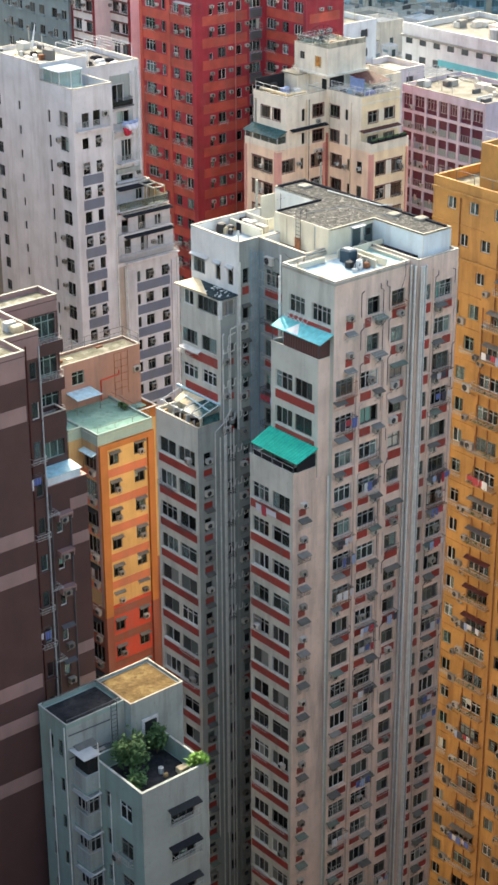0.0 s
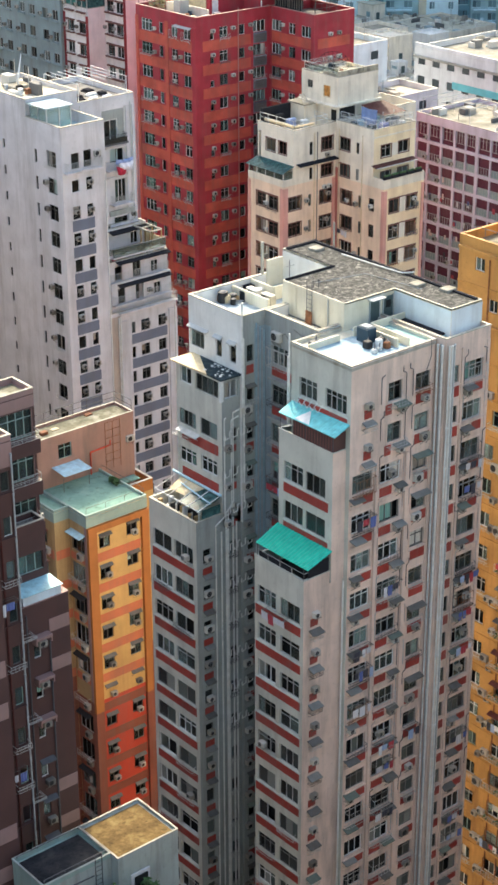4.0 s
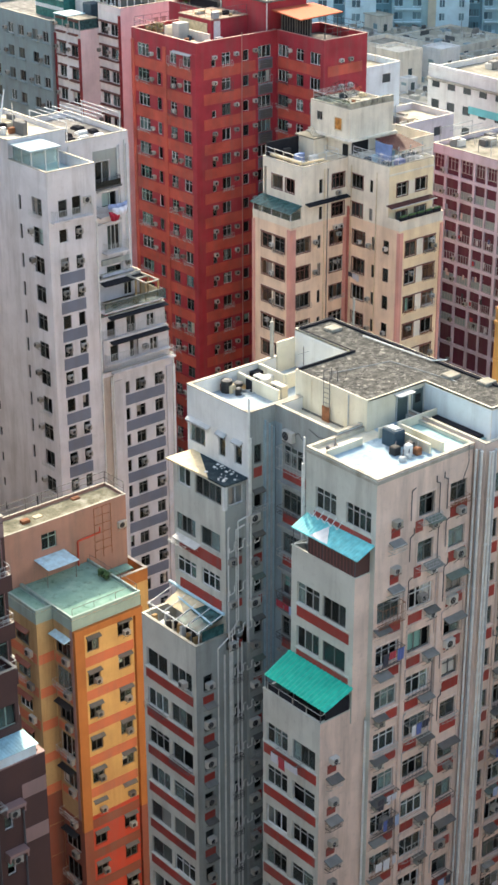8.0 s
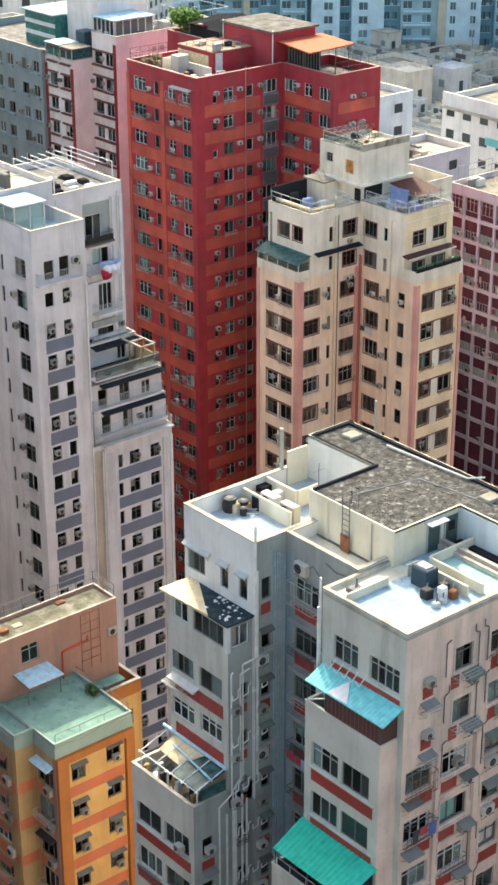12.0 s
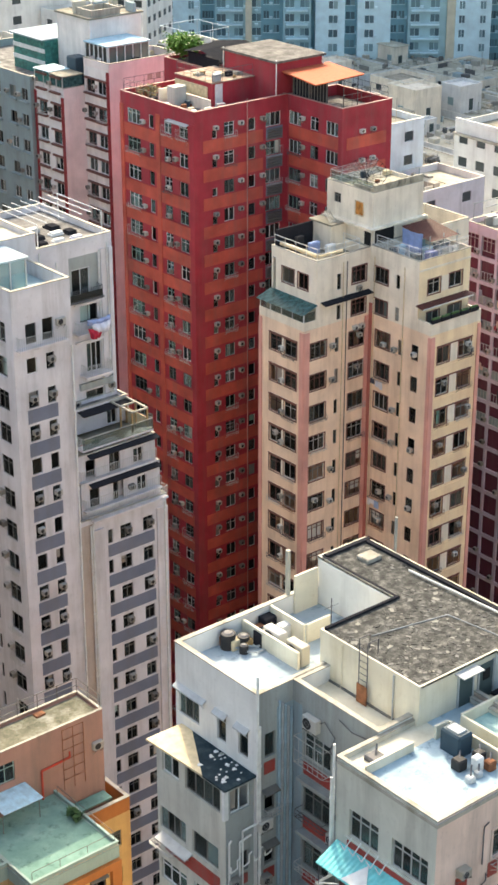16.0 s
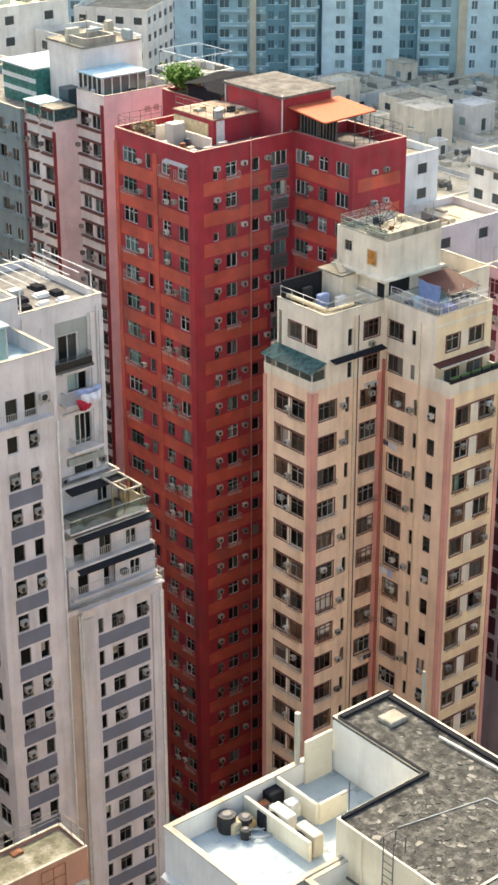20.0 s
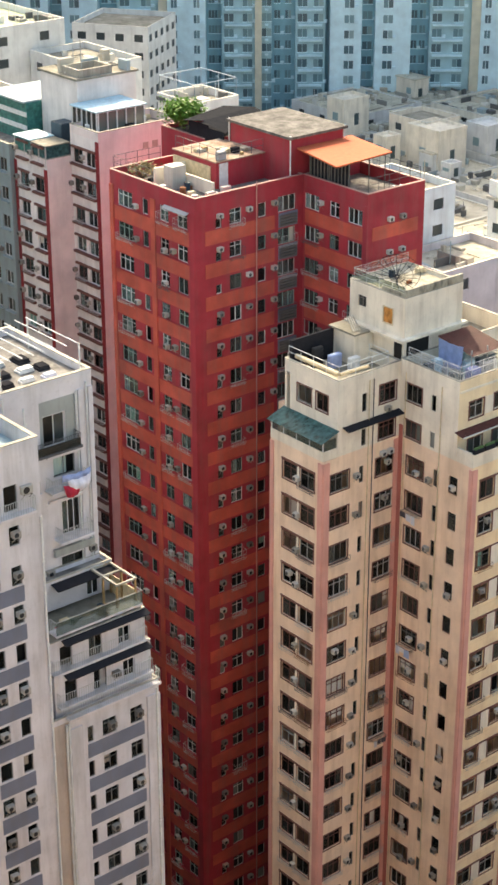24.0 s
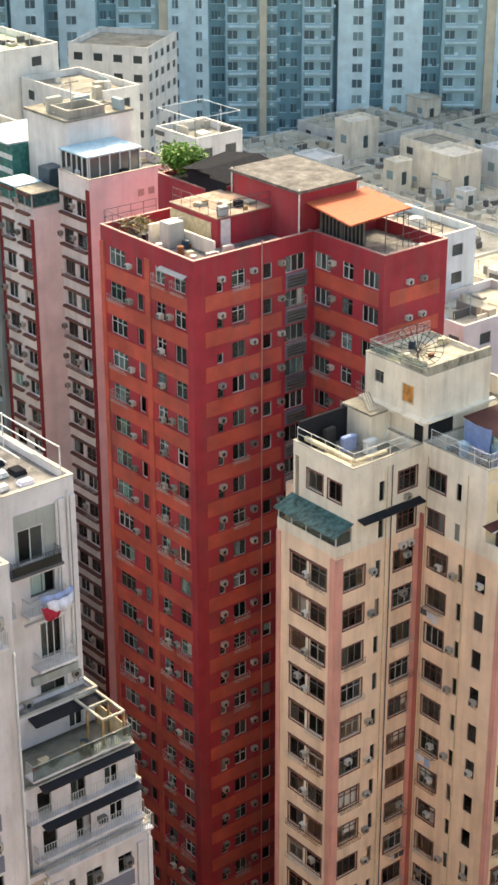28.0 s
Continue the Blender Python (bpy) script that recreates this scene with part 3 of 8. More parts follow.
    part("fan_guard", shared(("ac_guard", kind), lambda: ac_ring_mesh(w, d, h), "pipe_grey"), None, ob, at=m)
    part("bracket", shared(("ac_bracket", kind), lambda: bracket_mesh(w, d), "galvanised"), None, ob, at=m)
    return ob


def hood_mesh(w, d):
    """A sloping sheet-metal canopy with folded edges."""
    m = Mesh()
    a, b = 0.0, -0.16
    for x0, x1 in ((-w / 2, w / 2),):
        m.face((x0, 0, a), (x1, 0, a), (x1, -d, b), (x0, -d, b))
        m.face((x0, 0, a - 0.03), (x0, -d, b - 0.03), (x1, -d, b - 0.03), (x1, 0, a - 0.03))
        m.face((x0, -d, b), (x1, -d, b), (x1, -d, b - 0.07), (x0, -d, b - 0.07))
        m.face((x0, 0, a), (x0, -d, b), (x0, -d, b - 0.07), (x0, 0, a - 0.07))
        m.face((x1, 0, a), (x1, 0, a - 0.07), (x1, -d, b - 0.07), (x1, -d, b))
    for x in (-w * 0.4, w * 0.4):
        m.tube((x, -d * 0.9, b - 0.03), (x, 0, b - 0.35), 0.015, 4)
    return m


def hood(face, s, z, w=0.9, d=0.55, mat="galvanised"):
    return face.put("canopy", shared(("canopy", round(w, 2), round(d, 2)), lambda: hood_mesh(w, d), mat), face.b, s, z)


def rack_mesh(w, d):
    m = Mesh()
    for y in (-0.1, -d * 0.5, -d):
        m.tube((-w / 2, y, 0), (w / 2, y, 0), 0.014, 4)
    for x in (-w / 2, w / 2):
        m.tube((x, 0, 0), (x, -d, 0), 0.018, 4)
        m.tube((x, 0, -0.25), (x, -d, 0), 0.014, 4)
    return m


def cage_mesh(w, d, h):
    """A welded window rack: floor bars, a front rail and thin uprights."""
    m = Mesh()
    for y in (-0.08, -d * 0.5, -d):
        m.tube((-w / 2, y, 0), (w / 2, y, 0), 0.015, 4)
    m.tube((-w / 2, -d, h), (w / 2, -d, h), 0.018, 4)
    m.tube((-w / 2, -d, h * 0.5), (w / 2, -d, h * 0.5), 0.012, 4)
    k = max(3, round(w / 0.28))
    for i in range(k + 1):
        x = -w / 2 + w * i / k
        m.tube((x, -d, 0), (x, -d, h), 0.012, 4)
    for x in (-w / 2, w / 2):
        for z in (0, h):
            m.tube((x, 0, z), (x, -d, z), 0.016, 4)
        m.tube((x, 0, -0.3), (x, -d, 0), 0.014, 4)
    return m


def cage(face, s, z, w=1.2, d=0.4, h=0.45, mat="rack_white"):
    if face.b not in AC_NEAR or z < AC_NEAR[face.b]:
        big, small, m = RACKS.setdefault(face.b, Mesh()), cage_mesh(w, d, h), face.at(s, z)
        n = len(big.v)
        big.v += [tuple(m @ Vector(p)) for p in small.v]
        big.f += [tuple(n + i for i in f) for f in small.f]
        return None
    return face.put("window_rack", shared(("window_rack", round(w, 1), d, h), lambda: cage_mesh(w, d, h), mat), face.b, s, z)


def cloth_mesh(w, h, y):
    m, k = Mesh(), 5
    for i in range(k):
        a, b = -w / 2 + i * w / k, -w / 2 + (i + 1) * w / k
        da, db = 0.03 * (i % 2), 0.03 * ((i + 1) % 2)
        m.face((a, y + da, 0), (b, y + db, 0), (b, y + db * 2.2, -h), (a, y + da * 2.2, -h * 0.94))
        m.face((a, y + da - 0.012, 0), (a, y + da * 2.2 - 0.012, -h * 0.94), (b, y + db * 2.2 - 0.012, -h), (b, y + db - 0.012, 0))
    return m


def laundry(face, s, z, w=1.3):
    m = face.at(s, z)
    ob = new("laundry_rack")
    ob.matrix_world, HOME[ob] = m, m
    tagged(ob, "metal laundry rack outside a window with clothes drying", "laundry rack", "laundry racks")
    part("rack", shared(("rack", round(w, 1)), lambda: rack_mesh(w, 0.6), "galvanised"), None, ob, at=m)
    x = -w / 2 + 0.25
    while x < w / 2 - 0.1:
        cw, ch = rng.choice((0.35, 0.45, 0.55)), rng.choice((0.5, 0.65, 0.8))
        part("garment", shared(("garment", cw, ch), lambda: cloth_mesh(cw, ch, -0.6), "cloth"), None, ob, at=m @ Matrix.Translation((x, 0, 0)))
        x += cw + 0.06


def roof_deck_clutter(seed, x0, x1, y0, y1, z, n, mat="roof_clutter"):
    """Small stored things on one roof, each a box or drum with a lid."""
    q = random.Random(seed)
    for k in range(n):
        x, y, a = q.uniform(x0, x1), q.uniform(y0, y1), q.uniform(0.15, 0.4)
        ob = thing("stored_item", x, y, z, "small weathered things stored on the roof", "clutter", "roof clutter")
        if q.random() < 0.4:
            part("drum", Mesh().tube((x, y, z), (x, y, z + 1.6 * a), a * 0.7, 9), q.choice(("pipe_grey", "blue_tank", "rust", "white_frame")), ob)
        else:
            part("box", Mesh().chamfered(x - a, x + a, y - a * 0.7, y + a * 0.7, z, z + a * q.uniform(0.8, 2.0), 0.04), q.choice(("pipe_grey", "wood", "tar_black", "white_frame", "rust", "cream_sheet")), ob)


def railing_mesh(pts, h=0.95, posts=1.2, bars=2, r=0.025):
    m = Mesh()
    for p, q in zip(pts, pts[1:]):
        p, q = Vector(p), Vector(q)
        n = max(1, round((q - p).length / posts))
        for k in range(bars):
            z = Vector((0, 0, h * (k + 1) / bars))
            m.tube(p + z, q + z, r, 5)
        for i in range(n + 1):
            e = p.lerp(q, i / n)
            m.tube(e, e + Vector((0, 0, h)), r, 5)
    return m


def corrugated(p00, p10, p11, p01, waves, rib=0.085):
    """A corrugated sheet over four corners; the ribs run from the first side to the opposite one."""
    a, b, c, d = (Vector(p) for p in (p00, p10, p11, p01))
    nrm = (b - a).cross(d - a).normalized()
    m = Mesh()
    k = waves * 2
    for i in range(k):
        s, e = i / k, (i + 1) / k
        o1, o2 = nrm * (rib * (i % 2)), nrm * (rib * ((i + 1) % 2))
        m.face(a.lerp(b, s) + o1, a.lerp(b, e) + o2, d.lerp(c, e) + o2, d.lerp(c, s) + o1)
        dn = nrm * -0.02
        m.face(a.lerp(b, s) + o1 + dn, d.lerp(c, s) + o1 + dn, d.lerp(c, e) + o2 + dn, a.lerp(b, e) + o2 + dn)
        m.face(a.lerp(b, s) + o1, a.lerp(b, s) + o1 + dn, a.lerp(b, e) + o2 + dn, a.lerp(b, e) + o2)
    return m.weld()


def drain(b, x, y, z0, z1, r=0.06, mat="pipe_grey", clips=True):
    m = Mesh().tube((x, y, z0), (x, y, z1), r, 7)
    if clips:
        z = z0 + 1.4
        while z < z1:
            m.tube((x, y, z), (x, y, z + 0.08), r * 1.35, 7)
            z += 2.8
    part("drain_pipe", m, mat, b)


def clutter(seed, x0, x1, y0, y1, z, n, label):
    """Roof clutter too small to pick apart: huts, boxes, pipes, low walls."""
    q, m = random.Random(seed), Mesh()
    for k in range(n):
        x, y = q.uniform(x0, x1), q.uniform(y0, y1)
        kind = q.random()
        if kind < 0.45:
            w, l, h = q.uniform(0.2, 0.8), q.uniform(0.2, 0.9), q.uniform(0.2, 1.2)
            m.chamfered(x - w, x + w, y - l, y + l, z, z + h, 0.06)
        elif kind < 0.75:
            l = q.uniform(1, 5)
            dx, dy = (l, 0) if q.random() < 0.5 else (0, l)
            m.tube((x, y, z + 0.15), (min(x + dx, x1), min(y + dy, y1), z + 0.15), 0.06, 5)
        elif kind < 0.9:
            l = q.uniform(1, 4)
            if q.random() < 0.5:
                m.box(x, min(x + l, x1), y, y + 0.15, z, z + 0.9)
            else:
                m.box(x, x + 0.15, y, min(y + l, y1), z, z + 0.9)
        else:
            m.tube((x, y, z), (x, y, z + q.uniform(1, 3)), 0.05, 5)
    single("roof_clutter", m, "roof_clutter", label, "roof clutter", kind="stuff")


# ---- ground ----
single("ground", Mesh().box(-2500, 3500, -2500, 3500, -0.3, 0.0), "asphalt", "dark asphalt streets deep between the towers", "ground", kind="structure")


# ---- the grey and pink corner tower with red spandrels ----
FH = 2.785
def storeys(top, fh=FH, low=14.0):
    z, i = top, 0
    while z > low:
        yield i, z
        i, z = i + 1, z - fh


tower = thing("apartment_tower", 77.1, 83.0, 0, "tall grey and pink apartment tower with red spandrel panels", "apartment tower")
AC_NEAR[tower] = 40.0
SPLIT_FROM[tower] = 46.0
TOP = 69.9            # head of the highest row of windows
DECK = 71.1


HOODS = ("galvanised", "hood_grey", "hood_green", "galvanised")


def red_row(f, s0, s1, zt, wins, h=1.3, bars="aluminium", **kw):
    for c, w in wins:
        f.window(c, zt - h, w, h, n=rng.choice((2, 3, 3)), bars=rng.choice((bars, bars, "dark_frame", "white_frame")), transom=rng.random() < 0.4, **kw)
    f.panel("spandrel", s0, s1, zt - h - 0.82, zt - h - 0.10, "spandrel_red")


# left wing, upper storeys
LX, LY = 78.05, 94.35          # its corner
lw_x = Face(tower, "X", LX, LY, 99.95, 57.0, 71.9, "white_paint")
for c, w, h, n in ((99.1, 1.6, 1.4, 3), (96.75, 0.6, 1.4, 1), (95.3, 0.65, 1.4, 1)):
    lw_x.window(c, TOP - 1.5, w, h, n, "dark_frame", transom=n > 1, opened=0, curtain=0.5)
    hood(lw_x, c - (0.25 if n > 1 else 0), TOP + 0.05, 2.1 if n > 1 else 0.85, 0.25, "pipe_grey")
# return walls take the darker shaft grey for their shade and dirt
lw_y = Face(tower, "Y", LY, LX, 80.0, 0, 71.9, "shaft_shade_grey")
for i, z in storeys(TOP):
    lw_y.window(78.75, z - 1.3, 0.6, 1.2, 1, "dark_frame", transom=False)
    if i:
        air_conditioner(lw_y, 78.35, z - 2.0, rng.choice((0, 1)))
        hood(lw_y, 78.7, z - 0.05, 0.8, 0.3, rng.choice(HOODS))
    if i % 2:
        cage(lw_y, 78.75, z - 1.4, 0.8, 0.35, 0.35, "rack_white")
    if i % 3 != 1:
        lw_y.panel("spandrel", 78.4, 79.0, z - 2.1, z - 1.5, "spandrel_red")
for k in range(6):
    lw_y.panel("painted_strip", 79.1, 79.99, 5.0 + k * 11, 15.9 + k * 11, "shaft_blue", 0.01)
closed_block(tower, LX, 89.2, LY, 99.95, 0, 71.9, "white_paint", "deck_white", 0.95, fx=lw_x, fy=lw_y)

part("wall", Mesh().box(LX, LX + 0.2, LY + 0.002, 94.62, 0, 57.0), "shaft_shade_grey", tower)

# first projecting bay with a sloping shed roof
bay = Face(tower, "X", 76.5, 94.6, 99.4, 57.0, 67.8, "grey_paint")
bay.window(98.4, 66.4, 1.2, 1.15, 2, "white_frame", transom=False)
bay.window(96.15, 66.35, 2.4, 1.2, 4, "dark_frame", transom=False, curtain=0.9)
bay.window(98.3, 63.3, 1.85, 1.15, 4, "dark_frame", opened=0, transom=False)
bay.window(96.0, 63.25, 1.8, 1.2, 2, "dark_frame", opened=0, transom=False)
bay.window(98.3, 60.5, 1.85, 1.1, 3, "white_frame", curtain=1, cmat="green_curtain", opened=0)
bay.window(96.0, 60.6, 1.7, 1.1, 3, "white_frame", curtain=1, cmat="green_curtain", opened=0)
bay.panel("spandrel", 95.0, 98.9, 62.2, 62.95, "spandrel_red")
bay.panel("spandrel", 95.0, 98.9, 59.3, 60.15, "spandrel_red")
hood(bay, 98.0, 63.1, 2.2, 0.45, "rack_white")
cage(bay, 98.6, 62.6, 1.4, 0.6, 0.12, "rack_white")
bay.build()
bay_y = Face(tower, "Y", 94.6, 76.5, LX, 57.0, 67.8, "shaft_shade_grey")
bay_y.window(77.3, 66.35, 1.1, 1.2, 2, "white_frame", transom=False)
for i, z in storeys(TOP, low=58):
    if i > 1:
        air_conditioner(bay_y, 76.85, z - 1.6, 1)
        bay_y.window(77.5, z - 1.2, 0.5, 1.0, 1, "dark_frame", transom=False)
        bay_y.panel("spandrel", 77.2, 77.7, z - 1.9, z - 1.4, "spandrel_red")
bay_y.build()
part("wall", Mesh().box(76.52, LX, 99.2, 99.4, 57, 67.8), "grey_paint", tower)
part("wall", Mesh().prism([(76.3, 94.45), (76.55, 94.45), (76.55, 94.6), (76.3, 94.6)], 66.3, 67.8), "white_frame", tower, "white corner post of the glazed bay")
part("shed_roof", Mesh().prism([(76.3, 94.4), (LX - 0.01, 94.4), (LX - 0.01, 98.8), (76.3, 95.9)], 67.8, 67.9), "shed_sheet", tower, "dark blue-green patched felt shed roof")
part("shed_roof", Mesh().prism([(76.3, 95.901), (LX - 0.01, 98.801), (LX - 0.01, 99.55), (76.1, 99.6)], 67.8, 67.9), "cream_sheet", tower, "pale yellow end of the shed roof")
scraps = Mesh()
for k in range(26):
    x, y, a = rng.uniform(76.5, 77.9), rng.uniform(94.6, 96.9), rng.uniform(0.03, 0.11)
    scraps.prism([(x - a, y - a * 0.6), (x + a, y - a), (x + a * 0.7, y + a), (x - a * 0.8, y + a * 0.5)], 67.9, 67.93)
tagged(part("felt_patch", scraps, "white_frame", tower, "pale torn patches on the felt"), kind="stuff")

# second bay, down to the street, with an open roof terrace
low = Face(tower, "X", 74.2, 94.6, 99.8, 0, 58.1, "grey_paint")
for i, z in storeys(TOP, low=14):
    if z < 56.9:
        red_row(low, 94.9, 99.5, z, ((96.05, 2.05), (98.4, 2.05)), opened=0.3, curtain=0.5)
        low.panel("ledge", 94.9, 99.5, z - 1.42, z - 1.34, "grey_paint", 0.08)
        if rng.random() < 0.35:
            air_conditioner(low, rng.choice((95.6, 98.9)), z - 0.95, 1)
        if rng.random() < 0.4:
            cage(low, rng.choice((96.0, 98.4)), z - 1.3, 1.8, 0.4, 0.4, "pipe_dark")
low_y = Face(tower, "Y", 94.6, 74.2, LX, 0, 58.1, "shaft_shade_grey")
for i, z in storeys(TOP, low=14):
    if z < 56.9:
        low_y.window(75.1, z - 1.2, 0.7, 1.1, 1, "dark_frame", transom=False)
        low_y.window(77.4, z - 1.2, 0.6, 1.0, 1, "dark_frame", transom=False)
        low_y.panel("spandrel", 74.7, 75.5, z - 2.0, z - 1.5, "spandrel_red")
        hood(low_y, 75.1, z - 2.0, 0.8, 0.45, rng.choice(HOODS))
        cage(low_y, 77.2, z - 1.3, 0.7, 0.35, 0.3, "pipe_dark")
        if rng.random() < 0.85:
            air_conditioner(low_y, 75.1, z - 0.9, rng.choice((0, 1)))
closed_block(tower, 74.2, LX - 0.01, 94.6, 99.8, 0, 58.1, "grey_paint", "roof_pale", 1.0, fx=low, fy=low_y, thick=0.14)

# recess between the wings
rec = Face(tower, "X", 80.0, 89.2, LY, 0, 71.9, "shaft_shade_grey")
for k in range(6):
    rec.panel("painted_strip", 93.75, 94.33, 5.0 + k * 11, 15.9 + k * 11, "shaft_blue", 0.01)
for i, z in storeys(TOP):
    rec.window(92.8, z - 1.5, 1.7, 1.3, 3, rng.choice(("dark_frame", "aluminium")))
    rec.window(90.7, z - 1.5, 1.2, 1.3, 2, "dark_frame")
    rec.panel("spandrel", 91.7, 93.6, z - 2.3, z - 1.7, "spandrel_red")
    rec.panel("ledge", 89.4, 93.7, z - 2.55, z - 2.4, "shaft_shade_grey", 0.35)
    if i:
        air_conditioner(rec, 91.5, z - 2.0, 0)
        cage(rec, 92.8, z - 1.6, 1.7, 0.45, 0.4, rng.choice(("rack_white", "pipe_dark")))
        hood(rec, 90.6, z - 0.1, 1.3, 0.45, rng.choice(HOODS))
        if rng.random() < 0.6:
            air_conditioner(rec, 90.1, z - 2.2, 0)
    if i % 4 == 3:
        laundry(rec, 92.7, z - 1.6, 1.5)
cage(rec, 92.8, TOP - 1.55, 1.8, 0.5, 1.3, "rack_white")
air_conditioner(rec, 93.0, 70.15, 2)
closed_block(tower, 80.0, 89.2, 89.2, LY - 0.001, 0, 71.9, "white_paint", "cream_roof_paint", 0.75, fx=rec)

# front wing
FX, FY, FTOP = 77.8, 83.7, 71.75
fw_x = Face(tower, "X", FX, FY, 89.2, 0, FTOP, "grey_paint")
fw_x.window(87.6, TOP - 1.5, 1.65, 1.3, 3, "aluminium", curtain=0.9)
fw_x.window(85.05, TOP - 1.5, 1.95, 1.3, 4, "aluminium", curtain=0.9, cmat="green_curtain")
fw_x.panel("spandrel", 84.0, 88.5, TOP - 2.3, TOP - 1.65, "spandrel_red")
fw_x.panel("ledge", 83.9, 88.6, TOP - 1.64, TOP - 1.56, "grey_paint", 0.08)


def south_bay(f, c, w, z, red0, red1, hx, wall="pink_bounce_paint"):
    """One storey of a window column: a framed window, a red field beside a sheet hood that shades a boxed unit, racks and washing."""
    f.window(c, z - 1.3, w, 1.3, 3 if w > 1.3 else 2, rng.choice(("dark_frame", "aluminium", "white_frame", "aluminium")), transom=rng.random() < 0.6, opened=0.4, curtain=0.45, surround=wall)
    f.panel("spandrel", red0, red1, z - 2.2, z - 1.5, "spandrel_red", 0.02)
    f.panel("ledge", c - w / 2 - 0.12, c + w / 2 + 0.12, z - 1.49, z - 1.41, wall, 0.14)
    f.panel("ledge", c - w / 2 - 0.12, c + w / 2 + 0.12, z - 2.29, z - 2.21, wall, 0.1)
    q = rng.random()
    hood(f, hx + rng.uniform(-0.08, 0.08), z - 1.5 - rng.random() * 0.15, rng.choice((0.9, 1.05, 1.05)), rng.choice((0.5, 0.6)), rng.choice(HOODS))
    if q < 0.85:
        air_conditioner(f, hx + rng.uniform(-0.1, 0.1), z - 2.15, 1)
    if rng.random() < 0.3:
        air_conditioner(f, c + rng.uniform(-0.5, 0.5), z - rng.uniform(0.5, 0.9), 1)
    if rng.random() < 0.7:
        cage(f, c, z - 1.38, w, rng.choice((0.3, 0.45)), rng.choice((0.35, 0.55, 1.1)), rng.choice(("rack_white", "pipe_dark", "rust", "pipe_dark")))
    if rng.random() < 0.26:
        laundry(f, c, z - rng.choice((0.15, 1.3)), w)


fw_y = Face(tower, "Y", FY, FX, 85.0, 0, FTOP, "pink_bounce_paint")
for i, z in storeys(TOP):
    if i < 2:
        fw_y.panel("spandrel", 78.95, 79.6, z - 1.95, z - 1.35, "spandrel_red", 0.02)
        air_conditioner(fw_y, 79.2, z - 1.2, 1)
        cage(fw_y, 79.2, z - 2.6, 0.9, 0.5, 0.35)
        hood(fw_y, 79.25, z - 2.1, 0.9, 0.5, rng.choice(HOODS))
        fw_y.window(81.55, z - 1.35, 1.2, 1.3, 2, "dark_frame", surround="pink_bounce_paint")
        cage(fw_y, 81.6, z - 1.6, 1.4, 0.5, 0.4)
        air_conditioner(fw_y, 82.0, z - 2.1, 1)
        hood(fw_y, 82.0, z - 1.5, 1.1, 0.6, rng.choice(HOODS))
        fw_y.panel("spandrel", 80.75, 81.3, z - 2.2, z - 1.5, "spandrel_red", 0.02)
    else:
        south_bay(fw_y, 78.9, 1.7, z, 79.0, 79.85, 78.4)
        south_bay(fw_y, 81.35, 1.8, z, 80.45, 81.5, 82.0)
    fw_y.window(83.95, z - 1.25, 1.3, 1.2, 2, "dark_frame", opened=0.35, surround="pink_bounce_paint")
    fw_y.panel("spandrel", 83.4, 84.7, z - 2.15, z - 1.42, "spandrel_red", 0.02)
    fw_y.panel("ledge", 83.2, 84.8, z - 1.41, z - 1.33, "pink_bounce_paint", 0.1)
    if rng.random() < 0.5:
        cage(fw_y, 83.9, z - 1.3, 1.2, 0.4, 0.4, rng.choice(("rack_white", "rust", "pipe_dark")))
    if rng.random() < 0.55:
        air_conditioner(fw_y, 83.9 + rng.uniform(-0.3, 0.3), z - 1.95, rng.choice((0, 1)))
    if rng.random() < 0.35:
        hood(fw_y, 84.0, z - 0.02, 1.5, 0.5, rng.choice(HOODS))
    if rng.random() < 0.15:
        laundry(fw_y, 83.95, z - 1.2, 1.2)
for s0, s1, pr in ((79.95, 80.2, 0.16), (82.6, 82.9, 0.16), (84.75, 84.99, 0.06)):
    for k in range(6):
        fw_y.panel("pier", s0, s1, k * 10.7 + 0.5, k * 10.7 + 11.19, "pink_bounce_paint", pr)
closed_block(tower, FX, 85.0, FY, 89.2, 0, FTOP, "grey_paint", "deck_sky", 0.22, fx=fw_x, fy=fw_y, thick=0.16)
part("kerb", Mesh().box(FX - 0.07, FX - 0.001, FY - 0.07, 89.15, FTOP - 0.26, FTOP - 0.1).box(FX, 84.95, FY - 0.07, FY - 0.001, FTOP - 0.26, FTOP - 0.1), "coping_white", tower, "weathered lip below the roof edge")
rw_y = Face(tower, "Y", 82.95, 85.15, 89.2, 0, 71.9, "pink_bounce_paint")
for i, z in storeys(TOP):
    rw_y.window(86.15, z - 1.2, 0.6, 1.2, 1, "dark_frame", transom=False)
    rw_y.panel("spandrel", 85.85, 86.5, z - 2.15, z - 1.4, "spandrel_red", 0.02)
    rw_y.panel("ledge", 85.8, 88.9, z - 1.39, z - 1.31, "pink_bounce_paint", 0.1)
    south_bay(rw_y, 87.75, 1.75, z - 0.02, 87.85, 88.7, 87.2)
rw_y.panel("pier", 86.6, 86.75, 0.5, 71.0, "pink_bounce_paint", 0.12)
rw_y.panel("pier", 88.95, 89.18, 0.5, 71.0, "pink_bounce_paint", 0.06)
closed_block(tower, 85.15, 89.2, 82.95, 89.1, 0, 71.9, "pink_bounce_paint", "cream_roof_paint", 0.5, fy=rw_y, thick=0.16)
part("wall", Mesh().box(85.002, 85.148, 83.95, 84.15, 0, 71.4), "grey_paint", tower)
for k, (x, y) in enumerate(((84.95, 83.45), (85.12, 83.3), (85.3, 82.75), (85.48, 82.7), (85.66, 82.7), (85.02, 83.1), (85.8, 82.8))):
